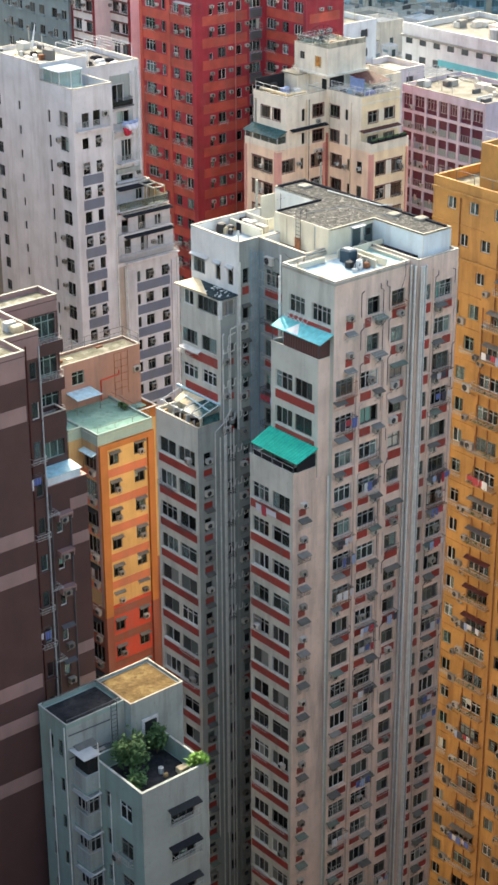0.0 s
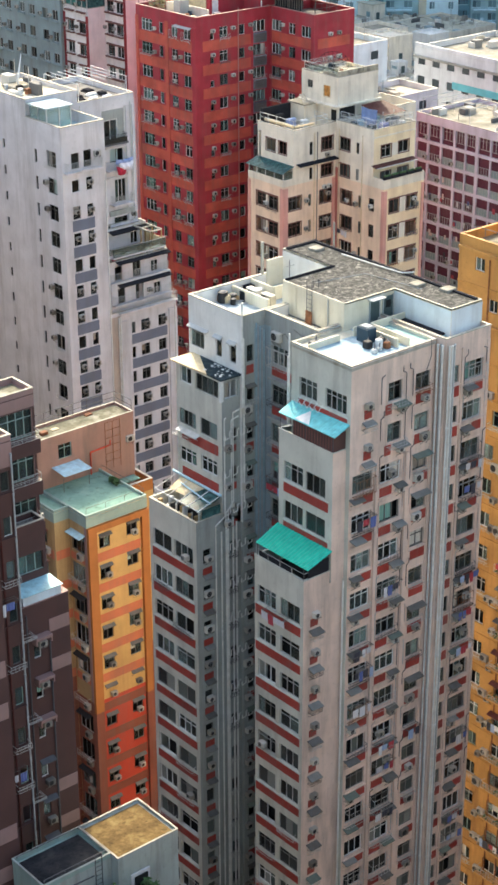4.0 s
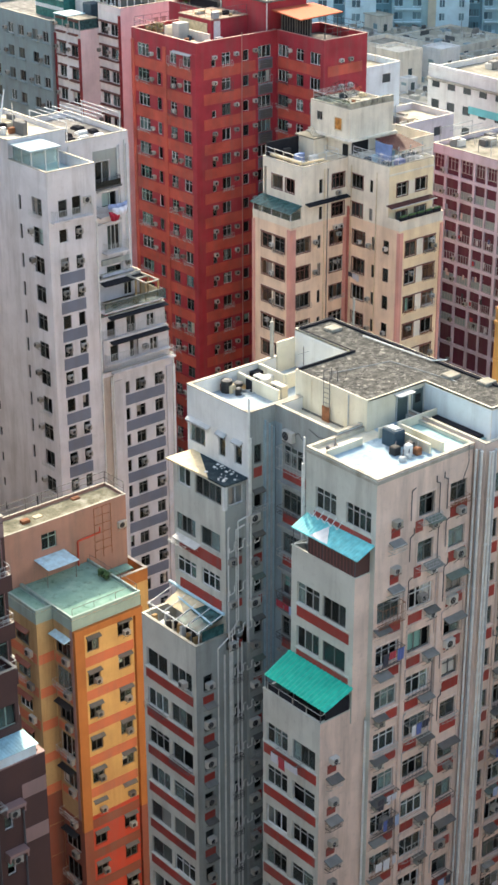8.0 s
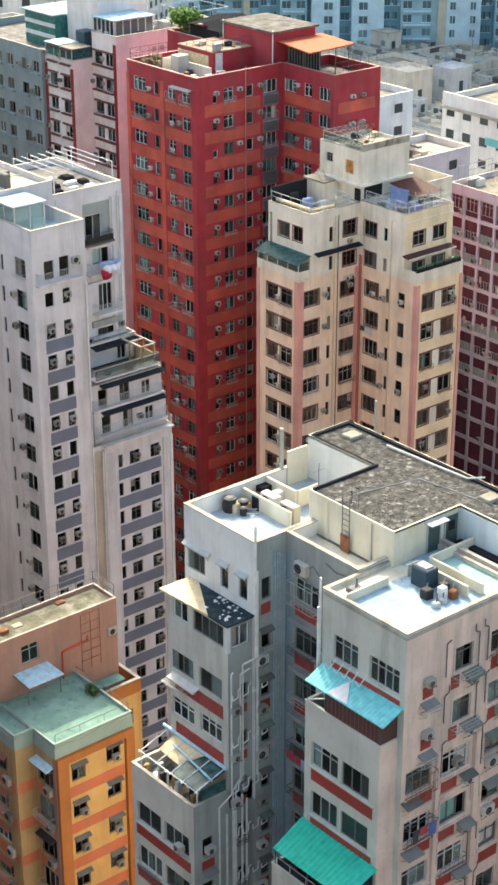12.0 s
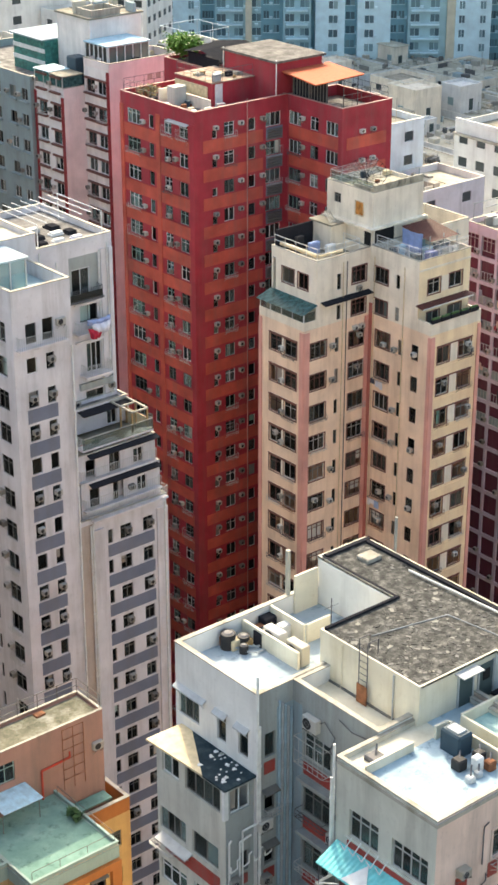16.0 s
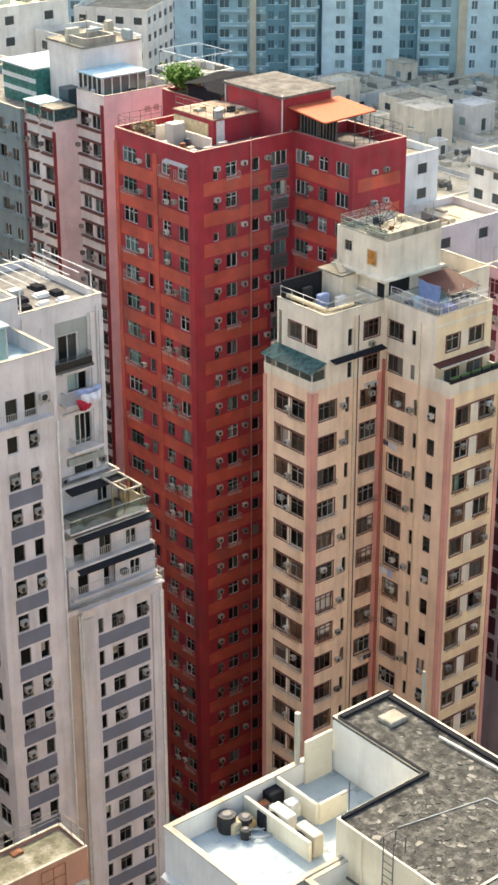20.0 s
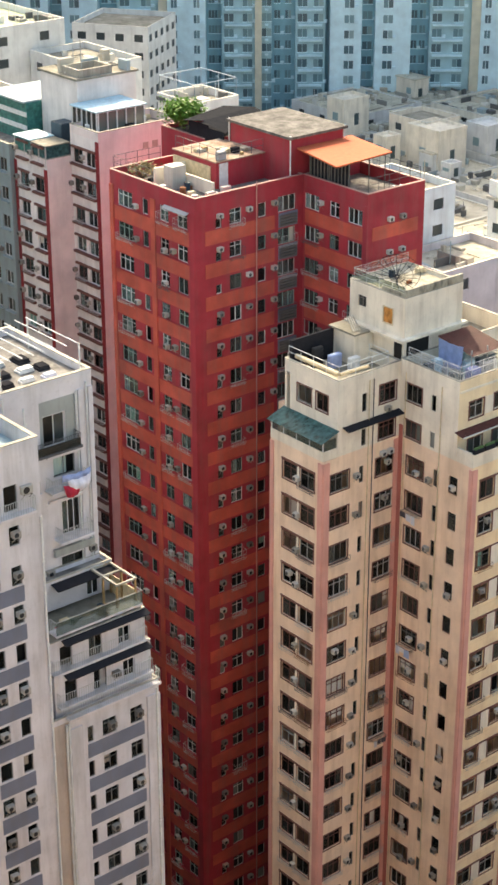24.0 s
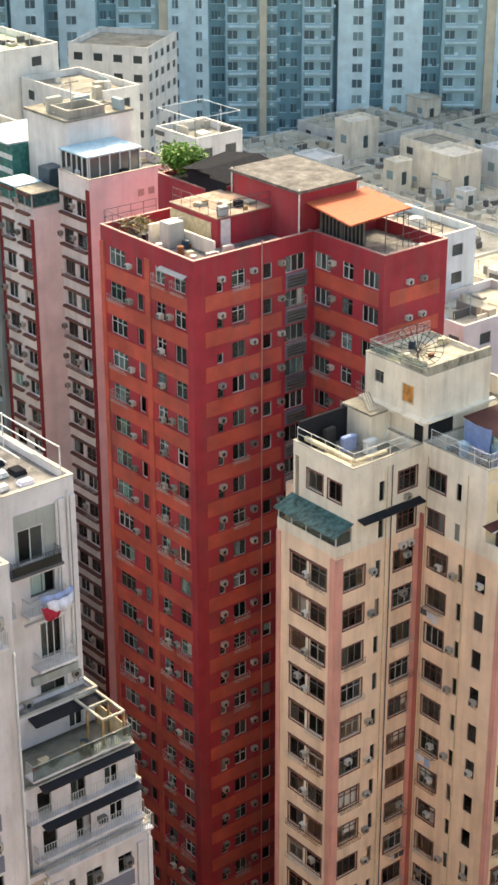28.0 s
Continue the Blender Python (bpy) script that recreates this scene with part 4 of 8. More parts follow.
    drain(tower, x, y, 0, 71.5, 0.065, ("pipe_white", "pipe_grey", "pipe_white")[k % 3])

# front wing bays with their awnings
cb = Face(tower, "X", 76.7, 84.05, 89.1, 57.15, 66.2, "grey_paint")
for z in (TOP - 2 * FH, TOP - 3 * FH):
    red_row(cb, 84.4, 88.6, z - 0.15, ((85.6, 1.85), (87.7, 1.85)), h=1.35, curtain=0.9, opened=0)
    cb.panel("ledge", 84.3, 88.7, z - 1.62, z - 1.54, "grey_paint", 0.08)
cb_y = Face(tower, "Y", 84.05, 76.7, FX, 57.15, 66.2, "pink_bounce_paint")
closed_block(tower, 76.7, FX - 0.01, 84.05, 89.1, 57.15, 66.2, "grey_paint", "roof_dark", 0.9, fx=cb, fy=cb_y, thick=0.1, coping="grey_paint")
gb = Face(tower, "X", 74.5, 84.15, 88.9, 0, 58.0, "grey_paint")
gy = Face(tower, "Y", 84.15, 74.5, FX, 0, 58.0, "pink_bounce_paint")
for i, z in storeys(TOP, low=14):
    if z < 56.8:
        red_row(gb, 84.4, 88.8, z, ((85.45, 1.9), (87.7, 1.8)), opened=0.3, curtain=0.55)
        gb.panel("ledge", 84.3, 88.85, z - 1.42, z - 1.34, "grey_paint", 0.08)
        air_conditioner(gy, 75.45, z - 0.75, 1)
        gy.panel("spandrel", 75.1, 75.75, z - 1.5, z - 0.95, "spandrel_red", 0.02)
        hood(gy, 75.45, z - 1.7, 0.95, 0.55, rng.choice(HOODS))
        cage(gy, 75.45, z - 2.3, 0.85, 0.45, 0.35, rng.choice(("rack_white", "pipe_dark")))
        if rng.random() < 0.25:
            laundry(gb, 86.5, z - 1.2, 2.0)
        if rng.random() < 0.4:
            cage(gb, rng.choice((85.4, 87.6)), z - 1.3, 1.6, 0.4, 0.4, "pipe_dark")
        if rng.random() < 0.35:
            air_conditioner(gb, rng.choice((85.0, 87.9)), z - 0.95, 1)
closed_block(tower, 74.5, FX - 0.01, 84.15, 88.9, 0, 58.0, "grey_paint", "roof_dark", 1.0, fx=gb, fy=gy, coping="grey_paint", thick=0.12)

canopy = thing("awning", 77.0, 86.5, 66.3, "bright turquoise sheet awning over a roof balcony", "awning")
part("sheet", corrugated((76.55, 88.95, 67.45), (76.55, 83.75, 67.45), (FX - 0.02, 83.75, 67.95), (FX - 0.02, 89.1, 67.85), 24, 0.022), "cyan_sheet", canopy)
part("patch", Mesh().face((76.56, 86.1, 67.485), (77.55, 87.0, 67.89), (76.56, 87.5, 67.485)), "white_frame", canopy, "pale triangle on the sheet")
part("edge_bar", Mesh().tube((76.55, 88.95, 67.42), (76.55, 83.75, 67.42), 0.035, 6).tube((76.55, 83.75, 67.42), (FX - 0.02, 83.75, 67.92), 0.035, 6), "cyan_sheet", canopy)
for y in (84.1, 86.6, 89.0):
    part("post", Mesh().tube((76.75, y, 66.2), (76.75, y, 67.45), 0.03), "pipe_dark", canopy)
part("screen", Mesh().box(76.74, 76.76, 84.1, 87.8, 66.25, 67.4), "brown_paint", canopy, "dark brown slatted balcony screen")
part("screen", Mesh().box(76.76, FX - 0.02, 84.08, 84.1, 66.25, 67.45), "brown_paint", canopy, "dark brown slatted balcony screen")
for k in range(14):
    part("slat", shared(("slat",), lambda: Mesh().box(-0.02, 0.0, -0.03, 0.03, 66.25, 67.4), "brown_frame"), None, canopy, at=Matrix.Translation((76.74, 84.2 + k * 0.26, 0)))
part("drying_bar", Mesh().tube((76.7, 88.9, 66.35), (77.0, 87.6, 66.9), 0.03, 5), "white_frame", canopy)
canopy = thing("awning", 75.5, 86.5, 58.1, "bright green corrugated awning over a projecting balcony", "awning")
part("sheet", corrugated((74.42, 88.75, 58.98), (74.42, 83.7, 58.98), (76.66, 83.9, 59.5), (76.66, 89.2, 59.5), 18, 0.065), "green_sheet", canopy)
for y in (84.2, 86.4, 88.7):
    part("post", Mesh().tube((74.56, y, 58.0), (74.56, y, 58.98), 0.03), "pipe_dark", canopy)
# black sheets stand in for the shade of the open gap under the awning
part("screen", Mesh().box(74.9, 76.65, 84.18, 84.22, 58.05, 59.0), "tar_black", canopy, "black sheet for the shade in the gap under the awning")
part("screen", Mesh().box(74.6, 74.64, 85.5, 88.6, 58.05, 58.5), "tar_black", canopy, "black sheet for the shade in the gap under the awning")
part("rail", railing_mesh([(74.56, 88.8, 58.05), (74.56, 84.2, 58.05), (76.6, 84.2, 58.05)], 0.45, 1.1, 1, 0.02), "rack_white", canopy)

# penthouse
pent = thing("penthouse", 82, 89, DECK, "cream-painted rooftop stair house with a rough grey roof", "penthouse")
PZ = 73.5
ring_xy = [(81.9, 88.85), (86.35, 88.85), (86.35, 83.75), (89.15, 83.75), (89.15, 99.75), (86.2, 99.75), (86.2, 94.8), (81.9, 94.8)]
part("wall", Mesh().prism(ring_xy, DECK - 0.4, PZ - 0.2), "cream_roof_paint", pent)
part("roof", Mesh().prism([(x + (0.1 if x < 83 else 0), y) for x, y in ring_xy], PZ - 0.199, PZ - 0.12), "roof_tar", pent)


def upstand(ring, z0, z1, t):
    """One mitred kerb that runs round an outline of right angles."""
    m, k = Mesh(), len(ring)
    inner = []
    for i in range(k):
        (xa, ya), (xb, yb), (xc, yc) = ring[i - 1], ring[i], ring[(i + 1) % k]
        d1, d2 = Vector((xb - xa, yb - ya)).normalized(), Vector((xc - xb, yc - yb)).normalized()
        n1, n2 = Vector((-d1.y, d1.x)), Vector((-d2.y, d2.x))
        inner.append((xb + t * (n1.x + n2.x), yb + t * (n1.y + n2.y)))
    m.v = [(x, y, z) for z in (z0, z1) for r in (ring, inner) for x, y in r]
    for i in range(k):
        j = (i + 1) % k
        m.f += [(i, j, 2 * k + j, 2 * k + i), (k + j, k + i, 3 * k + i, 3 * k + j), (2 * k + i, 2 * k + j, 3 * k + j, 3 * k + i), (k + i, k + j, j, i)]
    return m


part("kerb", upstand(ring_xy, PZ - 0.2, PZ - 0.08, 0.08), "cream_roof_paint", pent, "pale concrete kerb round the roof")
part("wall_panel", Mesh().box(86.315, 86.349, 83.77, 88.84, 71.14, PZ - 0.25), "sky_white", pent, "pale blue painted wall")
# this white panel puts the light bounced off the deck into the wall
part("wall_panel", Mesh().box(86.165, 86.199, 94.85, 99.7, 71.0, PZ - 0.22), "white_paint", pent, "white panel for the bounced brightness of the wall")
part("wall_panel", Mesh().box(86.36, 89.14, 83.715, 83.749, 71.42, PZ - 0.25), "sky_white", pent, "pale blue painted wall")
part("flashing", Mesh().box(82.05, 86.36, 94.58, 94.71, PZ - 0.11, PZ + 0.0).box(86.22, 86.36, 94.72, 99.5, PZ - 0.11, PZ - 0.05).box(86.4, 89.1, 99.35, 99.58, PZ - 0.11, PZ + 0.0).box(88.75, 88.98, 84.0, 99.3, PZ - 0.11, PZ + 0.0), "tar_black", pent, "black bitumen flashing along the roof edge")
for x0 in (84.15, 85.35):
    door = part("door", Mesh().box(x0, x0 + 0.8, 88.79, 88.87, DECK, DECK + 1.95), "door_dark", pent, "dark metal door")
    part("door_frame", Mesh().box(x0 - 0.07, x0, 88.77, 88.86, DECK, DECK + 2.02).box(x0 + 0.8, x0 + 0.87, 88.77, 88.86, DECK, DECK + 2.02), "pipe_grey", door)
part("window", Mesh().box(85.55, 85.95, 88.76, 88.785, DECK + 1.2, DECK + 1.7), "unlit_black", pent, "small dark door light")
part("canopy", Mesh().box(83.9, 85.1, 88.3, 88.85, DECK + 2.08, DECK + 2.14), "pipe_grey", pent, "thin sheet canopy over the doors")
part("drain_pipe", Mesh().tube((81.85, 90.3, DECK), (81.85, 90.3, PZ - 0.2), 0.04, 6), "pipe_grey", pent)
part("drain_pipe", Mesh().tube((81.85, 93.4, DECK), (81.85, 93.4, PZ - 0.2), 0.03, 6), "cream_roof_paint", pent)
part("skirting", Mesh().box(81.83, 81.899, 88.8, 94.8, DECK, DECK + 0.14), "galvanised", pent, "dark strip along the foot of the wall")
for x, y in ((87.4, 97.7), (87.5, 88.0), (88.3, 86.0)):
    part("skylight", Mesh().chamfered(x, x + 0.9, y, y + 0.8, PZ - 0.12, PZ + 0.06, 0.05), "roof_pale", pent, "pale concrete roof hatch")
ladder = thing("ladder", 81.7, 92.0, DECK, "thin black metal ladder with a rust-red guard at its foot", "ladder")
m = Mesh()
for y in (91.7, 92.2):
    m.tube((81.72, y, DECK), (81.72, y, PZ + 0.7), 0.025, 5)
    m.tube((81.72, y, PZ + 0.7), (82.3, y, PZ + 0.7), 0.025, 5).tube((82.3, y, PZ + 0.7), (82.3, y, PZ), 0.025, 5)
part("rail", m, "pipe_dark", ladder)
for k in range(9):
    part("rung", Mesh().tube((81.72, 91.7, DECK + 0.3 + k * 0.3), (81.72, 92.2, DECK + 0.3 + k * 0.3), 0.018, 5), "pipe_dark", ladder)
part("guard", Mesh().box(81.65, 81.69, 91.65, 92.25, DECK + 0.1, DECK + 1.0), "rust", ladder)
# roof partitions of the tower
for x0, x1, y0, y1, z1 in ((78.3, 82.2, 94.5, 94.65, 71.85), (81.6, 81.75, 95.9, 99.7, 71.8), (78.0, 80.6, 87.75, 87.88, 71.95), (81.8, 82.5, 87.75, 87.88, 72.15), (82.5, 82.63, 84.6, 87.88, 72.1), (83.3, 86.3, 87.75, 87.88, 72.1), (83.2, 83.33, 84.3, 87.75, 72.1), (83.25, 83.4, 97.4, 99.7, 71.9), (83.4, 84.8, 97.3, 97.42, 71.9), (84.7, 86.1, 99.6, 99.74, 72.9)):
    single("roof_partition", Mesh().chamfered(x0, x1, y0, y1, 70.9, z1, 0.02), "cream_roof_paint", "low cream roof partition wall", "partition wall", "roof partitions")
part("roof_surface", Mesh().box(83.34, 86.3, 84.0, 87.74, 71.5, 71.57), "deck_teal", tower, "teal waterproofed roof terrace")
part("roof_surface", Mesh().box(FX + 0.2, 82.4, 87.9, 89.1, 71.531, 71.54), "cream_roof_paint", tower, "stained cream roof strip")
part("roof_channel", Mesh().box(85.9, 86.31, 84.2, 88.6, 71.57, 71.7), "tar_black", pent, "dark strip along the foot of the blue wall")

# loose cables on the roof edge
for k, pts in enumerate((((84.5, 83.6, 71.9), (84.4, 83.45, 70.9), (84.0, 83.5, 69.8), (83.7, 83.6, 69.0)), ((79.95, 92.6, 70.6), (79.86, 92.2, 70.9), (79.9, 91.6, 70.4), (79.9, 91.9, 69.6), (79.92, 91.3, 69.3)), ((79.93, 91.4, 71.4), (79.9, 90.6, 71.2), (79.92, 89.6, 71.35)))):
    c = thing("cable", *pts[0], "loose black cable hanging from the roof edge", "cable", "loose cables")
    m = Mesh()
    for p, q in zip(pts, pts[1:]):
        m.tube(p, q, 0.022, 5)
    part("cable", m, "pipe_dark", c)
roof_deck_clutter(51, 80.3, 81.4, 98.8, 99.6, 70.96, 5)
roof_deck_clutter(52, 81.9, 83.1, 98.4, 99.6, 70.96, 9)
roof_deck_clutter(54, 74.6, 76.2, 95.0, 99.5, 57.12, 16)

# pipes of the left wing and the recess
for k, x in enumerate((79.2, 79.36, 79.52, 79.68, 79.84)):
    drain(tower, x, LY - 0.09, 0, 71.2 - 0.15 * k, 0.055, ("pipe_blue", "pipe_grey")[k % 2])
for x, y, z0, z1 in ((77.95, 94.22, 65.6, 72.9), (78.1, 94.25, 58.6, 70.4), (77.3, 94.5, 0, 57.6), (77.6, 94.5, 0, 57.2), (76.8, 94.5, 0, 57.3), (76.3, 94.52, 0, 56.8), (77.72, 89.3, 66.0, 72.3), (77.6, 89.28, 60.0, 70.8), (77.7, 83.95, 0, 57)):
    drain(tower, x, y, z0, z1, 0.06, "pipe_white")
for route in (((77.95, 94.22, 65.6), (77.35, 94.5, 65.3), (77.35, 94.5, 58.8), (76.9, 94.52, 58.3), (76.9, 94.52, 20)), ((77.75, 94.4, 65.0), (77.2, 94.5, 64.8), (77.2, 94.5, 58.6), (76.7, 94.52, 58.1), (76.7, 94.52, 20)), ((76.75, 94.5, 65.1), (76.62, 94.5, 65.0), (76.62, 94.5, 57.9), (75.8, 94.52, 57.4), (75.8, 94.52, 20)), ((79.9, 89.3, 71.6), (79.9, 89.3, 67.0), (79.6, 89.3, 66.6), (79.6, 89.3, 40))):
    bent = Mesh()
    for a, c in zip(route, route[1:]):
        bent.tube(a, c, 0.05, 6)
    part("drain_pipe", bent, "pipe_white", tower)
# branches from the shaft windows
for k in range(9):
    z = 63.6 - k * 2.785
    m = Mesh()
    for x in (76.9, 77.55, 78.2, 78.8):
        m.tube((x - 0.35, 94.3, z), (x, 94.3, z + 0.08), 0.035, 5).tube((x, 94.3, z + 0.08), (x, 94.3, z + 0.5), 0.035, 5).tube((x, 94.3, z + 0.5), (x + 0.2, 94.33, z + 0.55), 0.035, 5).tube((x - 0.35, 94.3, z), (x - 0.35, 94.3, z + 0.3), 0.035, 5)
    tagged(part("drain_branch", m, "pipe_white", tower), kind="stuff")
# thin waste pipes with bends between the window columns
prng = random.Random(29)
for x, y in ((80.3, FY - 0.1), (82.45, FY - 0.08), (83.02, FY - 0.1), (86.85, 82.85), (88.85, 82.85)):
    for k in range(13):
        run = Mesh()
        z = 70.6 - k * 2.785 - prng.random() * 0.4
        side = prng.choice((-0.3, 0.25, 0.2))
        drop = prng.uniform(0.9, 2.3)
        run.tube((x, y, z), (x, y, z - drop), 0.03).tube((x, y, z), (x + side, y - 0.02, z + 0.14), 0.03)
        if prng.random() < 0.5:
            run.tube((x + side, y - 0.02, z + 0.14), (x + side, y - 0.02, z + 0.5), 0.03)
        part("waste_pipe", run, prng.choice(("pipe_dark", "pipe_grey", "pipe_pink")), tower)
COPING[0] = "coping_worn"


# ---- cream and salmon tower ----
cream = thing("apartment_tower", 135, 148, 0, "cream apartment tower with salmon pilasters and brown window surrounds", "apartment tower")
AC_NEAR[cream] = 30.0
PANE_OF[cream] = "pane_dim"
CF, CT = 3.02, 60.7        # storey height, head of the top windows
cl_x = front(cream, "X", 136.2, 155.5, 161.0, 56.0, 62.2, 1.0, "cream_white")
cl_x.window(157.3, 59.2, 1.3, 1.4, 2, rng.choice(("brown_frame", "brown_frame", "dark_frame", "aluminium")), transom=rng.random() < 0.5, curtain=0.3, surround="brown_frame")
cl_x.window(159.3, 59.2, 1.6, 1.4, 2, rng.choice(("brown_frame", "brown_frame", "dark_frame", "aluminium")), transom=rng.random() < 0.5, curtain=0.3, surround="brown_frame")
cl_y = front(cream, "Y", 155.5, 136.2, 142.6, 56.0, 62.2, 1.0, "cream_white")
cl_y.window(141.3, 59.2, 1.7, 1.5, 3, rng.choice(("brown_frame", "brown_frame", "dark_frame", "aluminium")), transom=rng.random() < 0.5, curtain=0.3, surround="brown_frame")
cl_y.window(138.9, 59.0, 0.5, 1.5, 1, "dark_frame", transom=False)
cl_y.window(141.3, 56.18, 1.7, 1.4, 3, "brown_frame", curtain=0.3, surround="brown_frame")
cl_y.window(138.9, 56.18, 0.5, 1.4, 1, "dark_frame", transom=False)
cl_x.panel("mullion_panel", 157.98, 158.47, 59.2, 60.6, "cream_white", 0.03)
air_conditioner(cl_y, 141.2, 58.55, 1)
closed_block(cream, 136.2, 142.61, 155.5, 161.6, 56.0, 62.2, "cream_white", "roof_pale", 1.0, fx=cl_x, fy=cl_y, coping="coping_worn", thick=0.14)
cll_x = Face(cream, "X", 134.8, 155.5, 161.6, 0, 56.0, "cream_paint")
cll_y = Face(cream, "Y", 155.5, 134.8, 142.6, 0, 56.0, "cream_paint")
crr_x = Face(cream, "X", 142.6, 147.6, 155.5, 0, 56.0, "cream_paint")
crr_y = Face(cream, "Y", 147.6, 142.6, 148.9, 0, 56.0, "lit_peach")
for i, z in storeys(CT, CF, 14):
    if z < 57.0:
        zb = z - 1.55
        cll_x.window(157.3, zb, 1.65, 1.5, 2, rng.choice(("brown_frame", "brown_frame", "dark_frame", "aluminium")), transom=rng.random() < 0.6, opened=0.55, curtain=0.25, surround="brown_frame")
        cll_x.window(159.3, zb, 1.65, 1.5, 2, rng.choice(("brown_frame", "brown_frame", "dark_frame", "aluminium")), transom=rng.random() < 0.6, opened=0.55, curtain=0.25, surround="brown_frame")
        cll_y.window(136.5, zb, 1.9, 1.5, 3, rng.choice(("brown_frame", "brown_frame", "dark_frame", "aluminium")), transom=rng.random() < 0.6, opened=0.55, curtain=0.25, surround="brown_frame")
        cll_y.window(138.75, zb, 0.45, 1.4, 1, "dark_frame", transom=False)
        cll_y.window(141.2, zb, 1.9, 1.5, 3, rng.choice(("brown_frame", "brown_frame", "dark_frame", "aluminium")), transom=rng.random() < 0.6, opened=0.55, curtain=0.25, surround="brown_frame")
        crr_x.window(153.6, zb, 1.8, 1.5, 3, rng.choice(("brown_frame", "brown_frame", "dark_frame", "aluminium")), transom=rng.random() < 0.6, opened=0.55, curtain=0.25, surround="brown_frame")
        crr_x.window(151.4, zb, 0.45, 1.4, 1, "dark_frame", transom=False)
        crr_x.window(149.5, zb, 0.9, 1.5, 1, "brown_frame", transom=False)
        crr_y.window(144.3, zb, 1.5, 1.5, 2, rng.choice(("brown_frame", "brown_frame", "dark_frame", "aluminium")), transom=rng.random() < 0.6, opened=0.55, curtain=0.25, surround="brown_frame")
        crr_y.window(147.0, zb, 1.6, 1.5, 2, rng.choice(("brown_frame", "brown_frame", "dark_frame", "aluminium")), transom=rng.random() < 0.6, opened=0.55, curtain=0.25, surround="brown_frame")
        crr_y.panel("string_course", 143.15, 148.45, zb - 0.45, zb - 0.35, "lit_peach", 0.04)
        cll_x.panel("mullion_panel", 158.17, 158.43, zb, zb + 1.5, "cream_white", 0.04)
        cll_x.panel("lintel", 156.35, 160.25, zb + 1.62, zb + 1.72, "brown_frame", 0.08)
        crr_y.panel("mullion_panel", 145.17, 146.08, zb - 0.11, zb + 1.61, "cream_white", 0.03)
        crr_y.panel("lintel", 143.4, 147.95, zb + 1.62, zb + 1.72, "brown_frame", 0.08)
        if i == 2:
            air_conditioner(cll_y, 140.85, zb + 1.75, 1)
            air_conditioner(cll_y, 141.6, zb + 1.75, 1)
        for f, s, pr in ((cll_x, 158.3, 0.6), (cll_y, 138.1, 0.75), (cll_y, 141.6, 0.25), (crr_x, 153.3, 0.4), (crr_x, 149.4, 0.7), (crr_x, 151.9, 0.45), (crr_y, 147.6, 0.3)):
            if rng.random() < pr:
                air_conditioner(f, s, zb + rng.uniform(0.1, 0.8), 1)
        for f, s, w in ((cll_x, 157.3, 1.5), (cll_x, 159.3, 1.5), (cll_y, 136.5, 1.9), (cll_y, 141.2, 1.9), (crr_x, 153.6, 1.8), (crr_y, 144.3, 1.5), (crr_y, 147.0, 1.6)):
            if rng.random() < 0.5:
                cage(f, s, zb - 0.05, w, 0.4, 0.4, rng.choice(("rack_white", "rust", "pipe_dark")))
            if rng.random() < 0.14:
                air_conditioner(f, s + rng.uniform(-0.4, 0.4), zb + 0.95, 1)
        if rng.random() < 0.2:
            laundry(cll_y, 141.2, zb, 1.6)
        if rng.random() < 0.15:
            laundry(crr_x, 153.6, zb, 1.6)
for f, s0, s1 in ((cll_x, 155.5, 156.0), (cll_x, 161.2, 161.6), (cll_y, 134.8, 135.4), (cll_y, 142.1, 142.6), (crr_x, 147.6, 147.85), (crr_y, 142.6, 143.1), (crr_y, 148.5, 148.9)):
    f.panel("pilaster", s0, s1, 0.2, 55.8, "salmon", 0.1)
crr_x.panel("pilaster", 155.05, 155.39, 0.2, 57.0, "brick_red", 0.1)
for f in (cll_x, cll_y, crr_x, crr_y):
    f.build()
part("roof", Mesh().box(134.81, 136.19, 155.51, 161.6, 55.9, 56.0), "roof_pale", cream)
part("roof", Mesh().box(142.7, 148.69, 147.61, 149.29, 55.9, 56.0), "roof_pale", cream)
part("wall", Mesh().box(148.7, 148.9, 147.62, 156.0, 0, 56.0), "cream_paint", cream)
part("wall", Mesh().box(134.82, 149.2, 161.4, 161.6, 0, 55.9), "cream_paint", cream)
# unseen block added behind the tower to cut the light in the gap
part("rear_wing", Mesh().box(141.3, 149.2, 161.61, 168.3, 0, 55.0), "cream_paint", cream, "unseen block added to darken the gap to the red tower")
cr_x = Face(cream, "X", 142.6, 149.3, 155.499, 56.0, 62.4, "cream_white")
cr_y = Face(cream, "Y", 149.3, 142.6, 149.0, 56.0, 62.4, "lit_cream")
for z in (CT, CT - CF):
    cr_x.window(154.0, z - 1.5, 1.7, 1.4, 3, rng.choice(("brown_frame", "brown_frame", "dark_frame", "aluminium")), transom=rng.random() < 0.5, curtain=0.3, surround="brown_frame")
    cr_x.window(151.9, z - 1.5, 0.5, 1.3, 1, "dark_frame", transom=False)
    cr_y.window(144.5, z - 1.6, 1.5, 1.35, 2, rng.choice(("brown_frame", "brown_frame", "dark_frame", "aluminium")), transom=rng.random() < 0.5, curtain=0.3, surround="brown_frame")
    cr_y.window(147.2, z - 1.5, 1.6, 1.3, 2, rng.choice(("brown_frame", "brown_frame", "dark_frame", "aluminium")), transom=rng.random() < 0.5, curtain=0.3, surround="brown_frame")
cr_y.panel("mullion_panel", 145.4, 146.3, CT - 1.6, CT - 0.2, "cream_white", 0.03)
